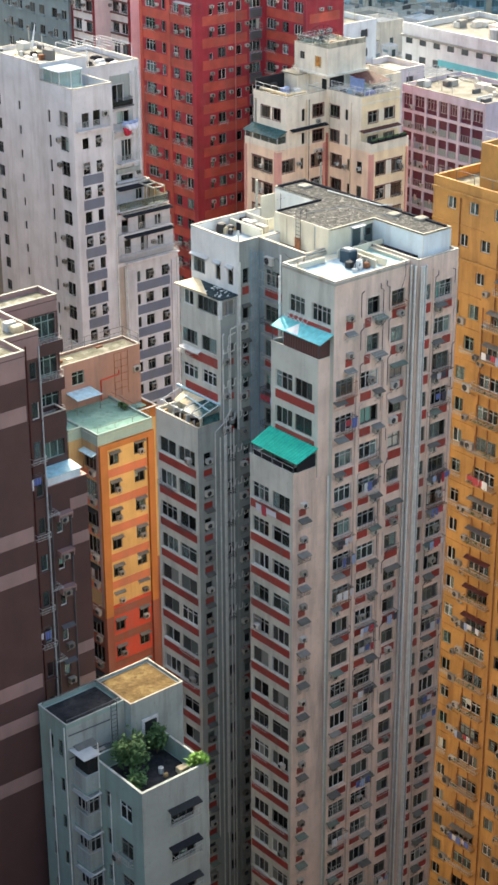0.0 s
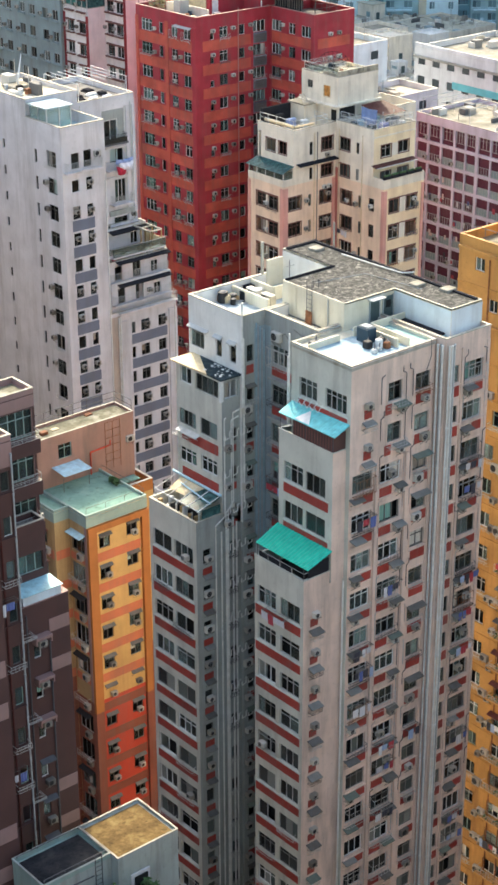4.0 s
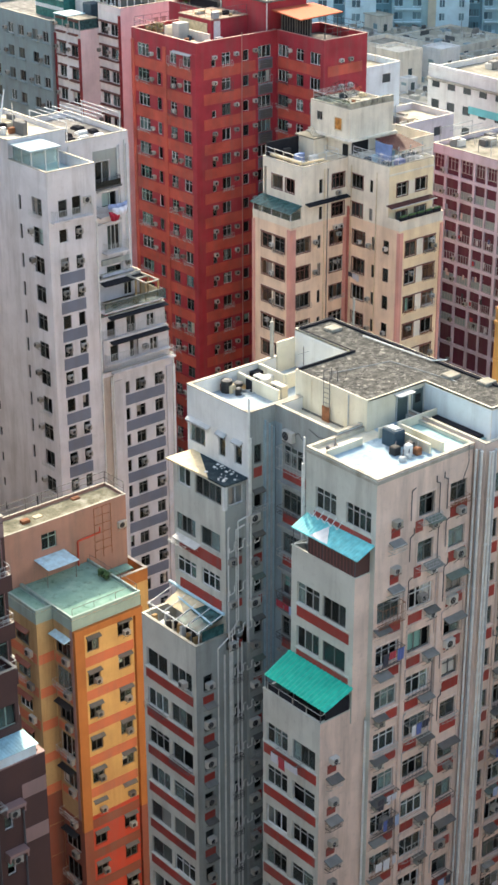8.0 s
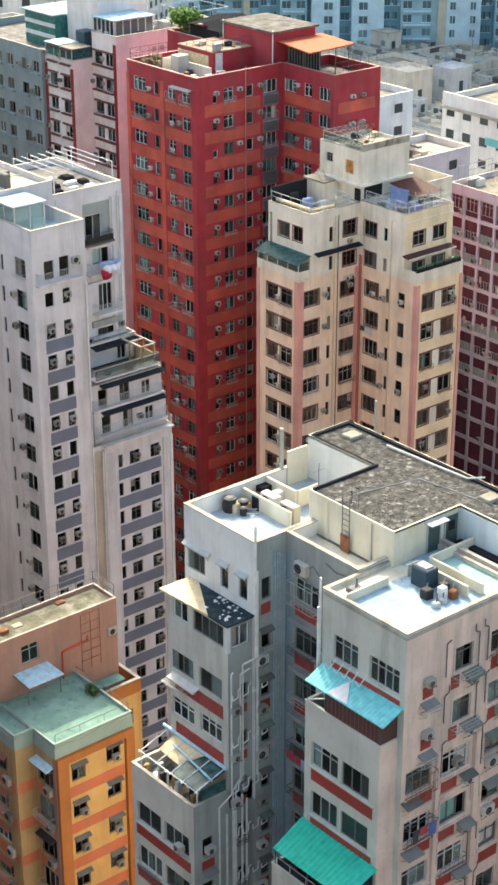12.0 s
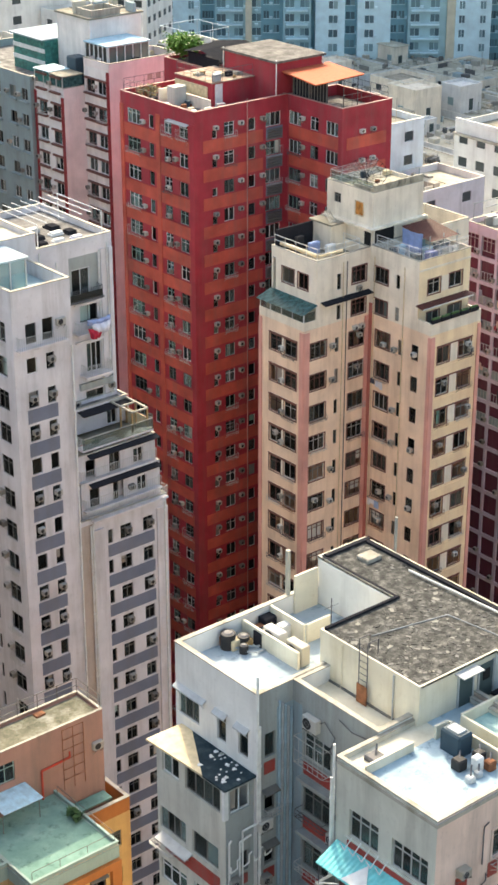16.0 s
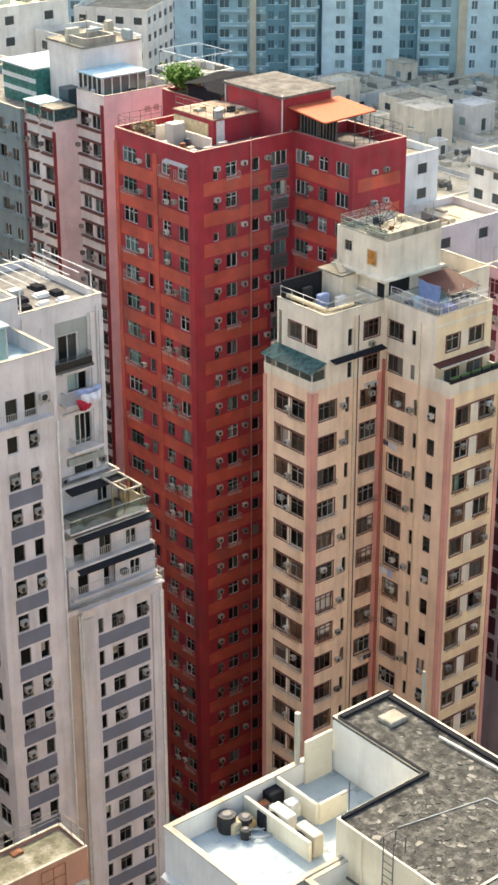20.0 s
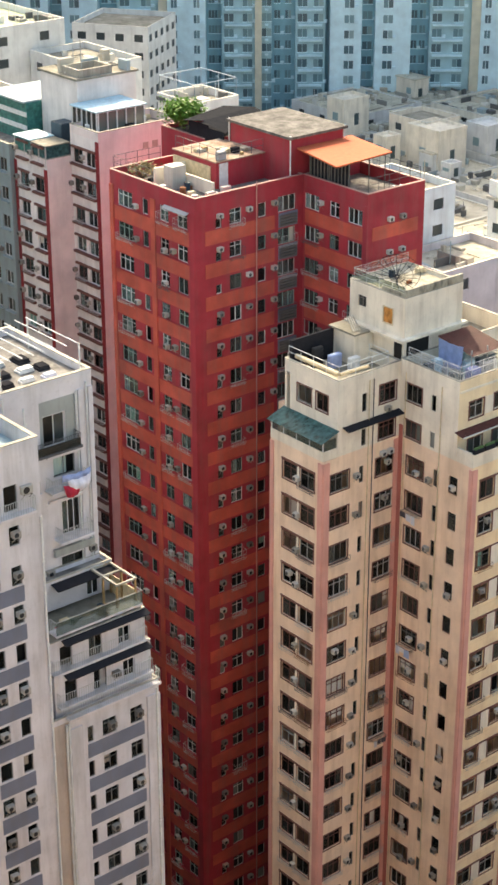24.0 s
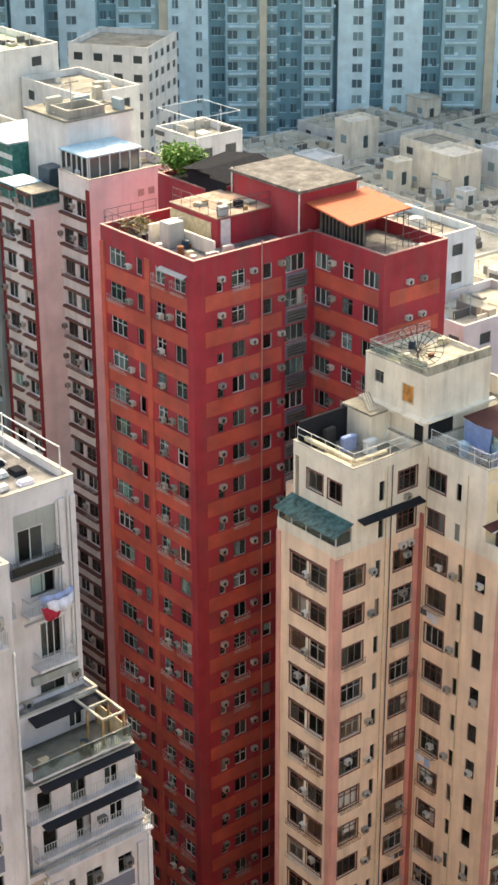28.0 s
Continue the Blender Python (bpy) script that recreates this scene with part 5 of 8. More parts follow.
cr_y.panel("string_course", 142.62, 148.98, 61.45, 61.6, "cream_white", 0.1)
closed_block(cream, 142.6, 149.0, 149.3, 155.499, 56.0, 62.4, "cream_white", "deck_blue", 1.0, fx=cr_x, fy=cr_y, coping="coping_worn", thick=0.14)
hood(cl_y, 139.6, 58.3, 5.8, 0.7, "tar_black")
hood(cr_y, 145.5, 58.45, 6.4, 0.9, "maroon_sheet")
part("awning_edge", Mesh().box(142.3, 148.7, 148.36, 148.4, 58.22, 58.31), "white_frame", cream, "pale edge of the long awning")
cp = Face(cream, "X", 142.8, 155.51, 161.6, 61.2, 67.1, "cream_white")
cp.window(160.2, 65.2, 0.9, 0.9, 2, "dark_frame")
cpy = Face(cream, "Y", 155.51, 142.8, 149.0, 61.2, 67.1, "cream_white")
closed_block(cream, 142.8, 149.0, 155.51, 161.6, 61.2, 67.1, "cream_white", "roof_stained", 0.25, fx=cp, fy=cpy, coping="coping_worn", thick=0.15)
for x, y in ((139.3, 155.4), (139.75, 155.4), (142.5, 151.0), (142.5, 154.8)):
    drain(cream, x, y, 0, 61.5, 0.04, "cream_sheet" if x != 139.75 else "pipe_dark")

# ---- red tower ----
red = thing("apartment_tower", 136.9, 165.7, 0, "tall red apartment tower with orange-red spandrel bands", "apartment tower")
AC_NEAR[red] = 60.0
RF, RT, RZ = 2.79, 70.4, 71.8
rl_x = front(red, "X", 136.9, 173.5, 185.1, 0, RZ, 1.0, "red_wall")
rl_y = front(red, "Y", 173.5, 136.9, 148.3, 0, RZ, 1.0, "red_wall")
rr_x = front(red, "X", 148.3, 165.7, 173.49, 0, RZ, 1.0, "red_wall")
rr_y = front(red, "Y", 165.7, 148.3, 154.7, 0, RZ, 1.0, "red_wall")
for i, z in storeys(RT, RF, 3):
    zb = z - 1.4
    fr = lambda: "white_frame" if i == 0 else rng.choice(("white_frame", "teal_frame", "aluminium", "dark_frame"))
    rl_x.window(183.0, zb - 0.05, 2.1, 1.42, 3, fr(), curtain=1.0, cmat=rng.choice(("curtain", "green_curtain", "green_curtain")))
    rl_x.window(180.2, zb, 0.8, 1.35, 1, fr(), transom=False)
    rl_x.window(177.6, zb, 1.2, 1.35, 2, fr())
    rl_x.window(175.2, zb, 1.35, 1.35, 2, fr(), curtain=0.8, transom=rng.random() < 0.5)
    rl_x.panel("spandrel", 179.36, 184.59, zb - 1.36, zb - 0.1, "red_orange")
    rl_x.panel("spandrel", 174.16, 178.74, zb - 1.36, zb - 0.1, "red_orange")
    if rng.random() < 0.85:
        air_conditioner(rl_x, 181.3, zb + 0.3, 1)
    if rng.random() < 0.9:
        air_conditioner(rl_x, 177.4, zb + 0.25, 1)
    if i == 0:
        hood(rl_x, 175.9, zb + 1.5, 3.2, 0.4, "pipe_grey")
    rl_x.panel("ledge", 174.3, 184.5, zb - 0.1, zb - 0.03, "red_wall", 0.1)
    rl_y.window(139.3, zb - 0.05, 0.6, 0.8, 1, fr(), transom=False)
    rl_y.window(141.05, zb, 1.25, 1.3, 2, fr(), transom=rng.random() < 0.5, opened=0.25)
    rl_y.window(143.85, zb, 0.85, 1.2, 1, fr(), transom=False)
    rl_y.window(146.5, zb, 1.9, 1.35, 3, fr(), transom=False, opened=0.3)
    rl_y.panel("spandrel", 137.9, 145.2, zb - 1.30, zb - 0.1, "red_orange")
    for s in (139.3, 142.35, 145.05):
        if rng.random() < 0.92:
            air_conditioner(rl_y, s, zb + 0.85, 1)
    rl_y.panel("service_strip", 145.6, 147.7, zb - 1.33, zb - 0.06, "band_grey", 0.012)
    for k in range(4):
        if i > 14:
            break
        rl_y.panel("louvre", 145.7, 147.5, zb - 1.15 + k * 0.25, zb - 1.03 + k * 0.25, "galvanised", 0.25)
    rr_x.window(172.4, zb, 1.8, 1.3, 3, fr(), transom=False, opened=0.3)
    rr_x.window(169.6, zb, 1.2, 1.3, 2, fr())
    rr_x.window(167.1, zb, 1.7, 1.3, 3, fr(), transom=False, opened=0.3)
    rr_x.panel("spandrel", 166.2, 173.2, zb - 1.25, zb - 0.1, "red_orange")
    air_conditioner(rr_x, 171.1, zb + 0.75, 1)
    for f, s, w in ((rl_x, 183.0, 2.0), (rl_x, 177.5, 1.4), (rl_x, 175.2, 1.4), (rl_y, 141.05, 1.4), (rl_y, 146.5, 1.8), (rr_x, 172.3, 1.9), (rr_x, 167.1, 1.7)):
        if rng.random() < 0.55:
            cage(f, s, zb - 0.1, w, 0.4, rng.choice((0.35, 0.5, 0.9)), rng.choice(("rack_white", "pipe_dark")))
    if rng.random() < 0.5:
        air_conditioner(rl_x, 176.2, zb + 0.5, 1)
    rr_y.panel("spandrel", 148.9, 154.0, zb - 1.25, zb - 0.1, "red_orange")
    for s in (150.75, 152.15):
        air_conditioner(rr_y, s, zb + 0.2, 1)
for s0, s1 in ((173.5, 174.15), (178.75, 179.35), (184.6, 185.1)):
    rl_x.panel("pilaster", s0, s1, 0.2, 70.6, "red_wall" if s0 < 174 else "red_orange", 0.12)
closed_block(red, 136.9, 148.31, 173.5, 185.1, 0, RZ, "red_wall", "roof_grey", 1.0, coping="red_coping", fx=rl_x, fy=rl_y)
closed_block(red, 148.31, 154.7, 165.7, 173.49, 0, RZ, "red_wall", "roof_grey", 1.0, coping="red_coping", fx=rr_x, fy=rr_y)
part("wall", Mesh().box(148.312, 154.7, 173.5, 185.1, 0, 70.8), "red_wall", red)
part("head_house", Mesh().box(147.3, 153.1, 174.0, 181.8, 70.8, 74.8), "red_wall", red, "dark red rooftop lift house")
part("head_house_roof", Mesh().box(147.0, 153.4, 173.7, 182.1, 74.8, 75.02), "roof_mottled", red)
part("head_house", Mesh().box(142.1, 147.29, 177.3, 183.0, 70.8, 73.0), "red_wall", red)
part("head_house_roof", Mesh().box(142.0, 147.29, 177.2, 183.1, 73.0, 73.1), "roof_brick", red)
drain(red, 143.15, 173.35, 0, 72.2, 0.05, "red_coping")
for x, y in ((147.2, 173.9), (153.2, 173.9), (147.2, 181.9)):
    drain(red, x, y, 70.8, 75.1, 0.06, "pipe_white")
gazebo = thing("roof_pavilion", 150, 170, 70.8, "rooftop pavilion with a bright orange sheet roof", "pavilion")
part("roof", Mesh().prism([(146.6, 167.6), (153.2, 168.1), (154.2, 174.2), (148.0, 174.0)], 73.85, 73.98), "orange_sheet", gazebo)
for x, y in ((148.75, 168.4), (148.75, 170.8), (148.75, 173.2), (151.0, 168.5), (152.9, 168.6), (153.2, 173.2)):
    part("post", Mesh().tube((x, y, 70.8), (x, y, 73.85), 0.05, 6), "galvanised", gazebo)
part("screen", Mesh().box(148.9, 148.94, 168.5, 173.2, 70.8, 73.7), "tar_black", gazebo, "dark screen wall")
part("screen", Mesh().box(149.0, 153.0, 173.3, 173.34, 70.8, 73.7), "tar_black", gazebo, "dark screen wall")
for k in range(12):
    part("slat", Mesh().box(148.78, 148.86, 168.5 + k * 0.42, 168.58 + k * 0.42, 70.8, 73.8), "galvanised", gazebo)

# ---- white stepped tower ----
white = thing("apartment_tower", 98.3, 144.7, 0, "white stepped apartment tower with grey spandrel bands and roof terraces", "apartment tower")
PANE_OF[white] = "pane_dim"
WF, WT = 2.6, 68.6
w_x = front(white, "X", 98.3, 144.7, 150.4, 0, 71.0, 1.0, "lilac_white")
w_x2 = front(white, "X", 98.3, 150.4, 160.0, 0, 72.6, 0.4, "lilac_white")
w_y = front(white, "Y", 144.7, 98.3, 103.2, 0, 71.0, 1.0, "lilac_white")
for i, z in storeys(WT, WF, 18):
    w_x.window(146.4, z - 1.6, 1.5, 1.5, 2, rng.choice(("dark_frame", "dark_frame", "aluminium")), transom=rng.random() < 0.4, opened=0.5)
    w_x.window(149.0, z - 1.7, 0.4, 1.3, 1, "dark_frame", transom=False)
    w_x2.window(154.5, z - 1.4, 0.4, 0.9, 1, "dark_frame", transom=False)
    w_x2.window(158.6, z - 1.6, 1.0, 1.2, 2, "dark_frame")
    if i > 1:
        w_y.window(99.75, z - 1.35, 0.85, 1.25, 1, "dark_frame", transom=False)
        w_y.window(101.3, z - 1.35, 0.7, 1.25, 1, "dark_frame", transom=False)
        w_y.panel("spandrel", 99.2, 101.75, z - 2.5, z - 1.45, "band_grey", 0.02)
        for s in (99.7, 101.3):
            if rng.random() < 0.6:
                air_conditioner(w_y, s, z - 0.75, 1)
    elif i == 1:
        w_y.window(99.75, z - 1.35, 0.85, 1.2, 1, "white_frame", transom=False, curtain=1)
        w_y.window(101.3, z - 1.35, 0.7, 1.25, 1, "dark_frame", transom=False)
        air_conditioner(w_y, 101.3, z - 0.7, 1)
    elif i == 0:
        air_conditioner(w_y, 102.2, z - 0.8, 0)
        w_y.window(99.8, z - 1.7, 0.9, 1.5, 1, "dark_frame", transom=False)
        w_y.window(101.2, z - 1.7, 0.9, 1.6, 1, "dark_frame", transom=False)
    if rng.random() < 0.6:
        air_conditioner(w_x, 147.2, z - 0.7, 1)
    if rng.random() < 0.3:
        cage(w_x, 146.4, z - 1.6, 1.4, 0.4, 0.4, rng.choice(("rack_white", "pipe_dark")))
closed_block(white, 98.3, 103.2, 144.7, 150.4, 0, 71.0, "lilac_white", "deck_blue", 1.0, fx=w_x, fy=w_y)
closed_block(white, 98.3, 104.2, 150.401, 160.0, 0, 72.6, "lilac_white", "roof_bright", 0.4, fx=w_x2)
w_r = front(white, "Y", 150.6, 104.2, 111.0, 50, 71.3, 0.5, "lilac_white")
w_r.window(108.12, 66.95, 1.6, 2.05, 2, "white_frame", transom=False, opened=0, curtain=1.0)
for s0, s1, z0, z1 in ((107.1, 107.3, 66.9, 69.05), (108.95, 109.7, 66.9, 69.05), (107.1, 109.7, 69.05, 70.0)):
    w_r.panel("balcony_recess", s0, s1, z0, z1, "shaft_shade_grey", 0.015)
w_r.window(108.72, 64.75, 1.6, 1.3, 2, "dark_frame", transom=False, opened=1.0)
w_r.window(109.08, 60.6, 1.35, 2.35, 3, "white_frame", transom=False, curtain=1.0, cmat="green_curtain")
w_r.window(109.2, 57.5, 2.0, 1.6, 2, "dark_frame", transom=False)
w_r.panel("fascia", 107.6, 110.6, 59.35, 59.85, "shaft_shade_grey", 0.25)
for z in (69.6, 66.8, 64.0, 61.2, 58.4):
    w_r.window(105.2, z - 1.6, 0.6, 1.1, 1, "white_frame", transom=False)
air_conditioner(w_r, 110.45, 59.0, 1)
air_conditioner(w_r, 107.2, 58.2, 1)
for s0, s1 in ((104.25, 104.7), (109.9, 110.3), (110.65, 110.98)):
    w_r.panel("pilaster", s0, s1, 50.2, 70.2, "lilac_white", 0.14)
for z in (66.2, 63.15):
    w_r.panel("ledge", 107.4, 110.0, z, z + 0.14, "lilac_white", 0.2)
closed_block(white, 104.201, 111.0, 150.6, 160.0, 0, 71.3, "lilac_white", "roof_grey", 0.5, fy=w_r)
for k, (y, z1, z0) in enumerate(((149.3, 58.5, 58.42), (146.0, 56.4, 53.2), (145.6, 54.2, 51.0))):
    f = front(white, "Y", y, 103.8 + 0.1 * k, 111.1 + 0.1 * k, z0 - 2, z1, 0.25, "lilac_white")
    sill = z1 - (2.2 if k else 1.95)
    f.window(105.2 if k else 106.4, sill, 0.9, 1.7, 1, "dark_frame", transom=False, opened=0.5)
    f.window(107.4 if k else 107.6, sill, 1.0, 1.7, 2, "dark_frame" if k else "white_frame", transom=False, opened=0.5)
    f.window(109.6, z1 - 2.0, 0.9, 1.2, 2, "white_frame", transom=False, curtain=1.0, cmat="green_curtain" if k == 1 else "curtain")
    closed_block(white, 103.8 + 0.1 * k, 111.1 + 0.1 * k, y, 150.59, z0 - 2, z1, "lilac_white", "roof_pale" if k else "roof_grey", 0.25, fy=f, thick=0.12)
    if k:
        hood(f, 108.3 - 0.2 * k, z1 - 0.05, 6.4, 0.55, "tar_black")
    else:
        hood(f, 108.75, z1 - 0.2, 4.6, 0.85, "tar_black")
    if k == 2:
        air_conditioner(f, 108.5, z1 - 1.5, 1)
a_y = front(white, "Y", 145.1, 103.3, 111.5, 0, 51.5, 0.3, "lilac_white")
for i, z in storeys(50.9 - 0.6, 2.62, 16):
    a_y.window(106.15, z - 1.4, 0.45, 1.2, 1, "dark_frame", transom=False)
    a_y.window(107.6, z - 1.4, 1.05, 1.2, 2, "dark_frame", opened=0.3)
    a_y.window(109.7, z - 1.4, 0.95, 1.2, 2, "dark_frame", opened=0.3)
    a_y.panel("spandrel", 105.9, 110.3, z - 2.52, z - 1.5, "band_grey", 0.02)
    for s in (107.7, 109.8):
        if rng.random() < 0.5:
            air_conditioner(a_y, s, z - 0.8, 1)
a_y.panel("pilaster", 110.5, 111.5, 0.2, 50.5, "lilac_white", 0.15)
a_y.panel("pilaster", 104.6, 105.5, 0.2, 50.5, "lilac_white", 0.15)
a_y.panel("recess_strip", 103.35, 104.56, 0.2, 51.1, "tan_paint", 0.02)
closed_block(white, 103.3, 111.5, 145.1, 150.59, 0, 51.5, "lilac_white", "roof_pale", 0.3, fy=a_y, thick=0.12)


# ---- pink and white tower behind the red one ----
pink = thing("apartment_tower", 144, 197, 0, "pale pink apartment tower with dark red corner strips", "apartment tower")
pa_x = front(pink, "X", 144.2, 197.2, 201.8, 0, 71.2, 0.8, "pink_white")
pb_x = front(pink, "X", 141.5, 201.8, 207.4, 0, 68.2, 0.8, "pink_white")
for i, z in storeys(69.2, 2.85, 14):
    for f, ss in ((pa_x, (198.6, 200.6)), (pb_x, (203.2, 205.8))):
        if f is pb_x and z < 32:
            continue
        for s in ss:
            f.window(s, z - 1.5, 1.5, 1.4, 2, rng.choice(("brown_frame", "white_frame")), transom=False, curtain=0.3)
            if rng.random() < 0.3:
                cage(f, s, z - 1.5, 1.5, 0.4, 0.4)
            f.panel("ledge", s - 0.95, s + 0.95, z - 1.72, z - 1.52, "brown_frame", 0.35)
            f.panel("surround", s - 0.95, s + 0.95, z - 0.08, z + 0.12, "brown_frame", 0.2)
            if rng.random() < 0.5:
                air_conditioner(f, s + 1.1, z - 0.9, 1)
for f, s0, s1, zz in ((pa_x, 197.2, 197.7, 70.3), (pb_x, 201.8, 202.3, 67.2), (pb_x, 207.0, 207.4, 67.2)):
    f.panel("corner_strip", s0, s1, 0.2, zz, "dark_red_trim", 0.08)
closed_block(pink, 144.2, 153.5, 197.2, 201.799, 0, 71.2, "pink_wall", "roof_grey", 0.8, fx=pa_x)
closed_block(pink, 141.5, 153.5, 201.8, 207.399, 0, 68.2, "pink_wall", "roof_pale", 0.8, fx=pb_x)
teal_block = thing("apartment_tower", 140.5, 207.5, 0, "shaded grey-green apartment tower with many small windows", "apartment tower")
pc_x = front(teal_block, "X", 141.0, 207.5, 226.0, 0, 68.6, 0.8, "teal_grey")
for i, z in storeys(67.2, 2.85, 30):
    for s in (208.7, 211.0, 214.2, 216.6, 220.0, 222.6):
        pc_x.window(s, z - 1.4, 1.3, 1.3, 2, rng.choice(("white_frame", "aluminium", "dark_frame")), transom=False, split=False)
        pc_x.panel("ledge", s - 0.8, s + 0.8, z - 1.62, z - 1.46, "teal_grey", 0.3)
        if rng.random() < 0.5:
            air_conditioner(pc_x, s + 1.0, z - 1.0, 1)
closed_block(teal_block, 141.0, 153.5, 207.5, 226.0, 0, 68.6, "teal_grey", "roof_grey", 0.8, fx=pc_x)
part("head_house", Mesh().box(146.2, 153.0, 203.3, 209.5, 67.4, 74.6), "pink_white", pink)
part("head_house_roof", Mesh().box(146.0, 153.2, 203.1, 209.7, 74.6, 74.8), "roof_pale", pink)
conserv = thing("roof_conservatory", 147, 199, 70.4, "white framed rooftop conservatory with a pale sheet roof", "conservatory")
part("roof", Mesh().box(145.2, 151.0, 198.9, 203.2, 72.5, 72.62), "blue_sheet", conserv)
for k in range(6):
    part("post", Mesh().box(145.3, 145.4, 199.0 + k * 0.8, 199.1 + k * 0.8, 70.4, 72.5), "white_frame", conserv)
    part("post", Mesh().box(145.5 + k * 1.05, 145.6 + k * 1.05, 199.0, 199.1, 70.4, 72.5), "white_frame", conserv)
part("glazing", Mesh().box(145.42, 145.44, 199.1, 203.0, 70.4, 72.4).box(145.5, 150.8, 199.12, 199.14, 70.4, 72.4), "window_dark", conserv)
shedlet = thing("roof_shed", 142, 203, 67.4, "green glazed rooftop shed with a dull sheet roof", "shed")
part("glazing", Mesh().box(141.6, 144.1, 202.0, 204.4, 67.45, 69.4), "teal_glass_roof", shedlet, "dark glazed walls")
part("glazing", Mesh().box(141.55, 144.0, 204.45, 207.3, 67.45, 69.5), "teal_sheet", shedlet, "green translucent walls")
part("roof", Mesh().box(141.4, 144.19, 201.8, 204.42, 69.4, 69.5), "roof_pale", shedlet)
part("roof", Mesh().box(141.4, 144.19, 204.43, 207.4, 69.5, 69.6), "blue_sheet", shedlet)
for y in (202.05, 203.2, 204.4, 205.6, 207.25):
    part("post", Mesh().box(141.5, 141.6, y - 0.05, y + 0.05, 67.4, 69.4), "aluminium", shedlet)
air_box = thing("roof_tank", 145, 205, 69, "dark square rooftop tank", "tank")
part("body", Mesh().chamfered(144.3, 145.9, 203.4, 205.2, 67.4, 70.8, 0.08), "blue_tank", air_box)
shedlet = thing("roof_shed", 147, 210, 67.8, "rooftop shed with green bands and a white sheet roof", "shed")
part("wall", Mesh().box(144.6, 152.5, 209.75, 216.0, 67.8, 71.6), "teal_sheet", shedlet)
for z in (68.9, 70.2):
    part("band", Mesh().box(144.5, 144.598, 209.75, 216.0, z, z + 0.45), "white_frame", shedlet, "white band between the green sheets")
part("roof", Mesh().box(144.2, 152.8, 209.72, 216.4, 71.6, 71.75), "deck_white", shedlet)
part("ring_wall", hoop(146.6, 150.4, 203.5, 206.4, 74.8, 75.5, 0.2), "coping_worn", pink, "low raised kerb on the lift house roof")
for x, y, h in ((147.4, 204.2, 2.6), (150.8, 205.5, 1.6), (148.8, 207.6, 2.0)):
    aer = thing("antenna", x, y, 74.8, "thin aerial on the pink tower roof", "antenna", "roof aerials")
    part("mast", Mesh().tube((x, y, 74.8), (x, y, 74.8 + h), 0.035, 5).tube((x - 0.5, y, 74.6 + h), (x + 0.5, y, 74.6 + h), 0.02, 4), "pipe_grey", aer)
for y in (198.3, 199.4):
    part("vent", Mesh().box(149.2 + (y - 198.3), 149.8 + (y - 198.3), 197.16, 197.2, 68.9, 69.5), "tan_paint", pink)

# ---- yellow and orange block ----
yellow = thing("apartment_block", 79, 114.8, 0, "yellow apartment block with orange pilasters and coral bands", "apartment block")
y_y = front(yellow, "Y", 114.8, 79.0, 84.9, 31.9, 49.2, 0.2, "yellow_paint")
y_y2 = Face(yellow, "Y", 114.8, 79.0, 84.9, 0, 31.9, "coral_red")
y_up = y_y
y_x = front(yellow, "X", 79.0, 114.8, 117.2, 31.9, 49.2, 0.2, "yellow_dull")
y_x_low = Face(yellow, "X", 79.0, 114.8, 117.2, 0, 31.9, "old_brick")
y_x_up = y_x
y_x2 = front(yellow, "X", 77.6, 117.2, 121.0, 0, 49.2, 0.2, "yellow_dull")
for i, z in storeys(47.3, 2.8, 14):
    y_y = y_up if z - 1.45 > 31.95 else y_y2
    y_x = y_x_up if z - 1.55 > 31.95 else y_x_low
    y_y.window(80.7, z - 1.4, 1.05, 1.3, 2, "dark_frame", opened=0.6, transom=False)
    y_y.window(83.4, z - 1.1, 1.1, 1.3, 2, "dark_frame", opened=0.6, transom=False)
    y_y.panel("band", 79.85, 84.2, z - 2.55, z - 1.75, "coral_paint" if i < 5 else "old_brick", 0.02)
    hood(y_y, 80.7, z - 0.05, 1.2, 0.3, "galvanised")
    hood(y_y, 83.4, z + 0.25, 1.2, 0.3, "galvanised")
    if i % 3:
        air_conditioner(y_y, 80.9, z - 1.2, 1)
    if i % 3 != 1:
        air_conditioner(y_y, 83.5, z - 1.0, 1)
    y_x.window(116.05, z - 1.75, 1.9, 1.75, 3, rng.choice(("dark_frame", "dark_frame", "aluminium")), opened=0.85, transom=False)
    if z - 2.6 > 31.95:
        y_x.panel("band", 115.15, 117.1, z - 2.6, z - 1.95, "coral_paint", 0.02)
    if i % 2:
        cage(y_x, 116.1, z - 1.6, 1.7, 0.5, 0.5, "pipe_dark")
    elif i:
        hood(y_x, 116.1, z + 0.02, 1.8, 0.45, "ac_dark")
    y_x2.window(119.2, z - 1.5, 1.7, 1.35, 3, rng.choice(("dark_frame", "white_frame")), opened=0.5)
    hood(y_x2, 119.2, z - 0.1, 2.0, 0.35, "old_brick")
    if i % 2:
        cage(y_x2, 119.3, z - 1.6, 1.6, 0.45, 0.5, "pipe_dark")
    y_x2.panel("band", 117.4, 120.9, z - 2.55, z - 1.75, "coral_paint", 0.02)
    if i == 0:
        hood(y_x, 116.0, z + 0.1, 2.0, 0.6, "blue_sheet")
    air_conditioner(y_x, 115.6, z - 2.2, 0)
    air_conditioner(y_x2, 118.2, z - 2.1, 0)
y_y2.build()
y_x_low.build()
y_x = y_x_up
y_y = y_up
for s0, s1 in ((79.0, 79.8), (84.25, 84.9)):
    y_y.panel("pilaster", s0, s1, 31.0, 48.1, "orange_paint", 0.28)
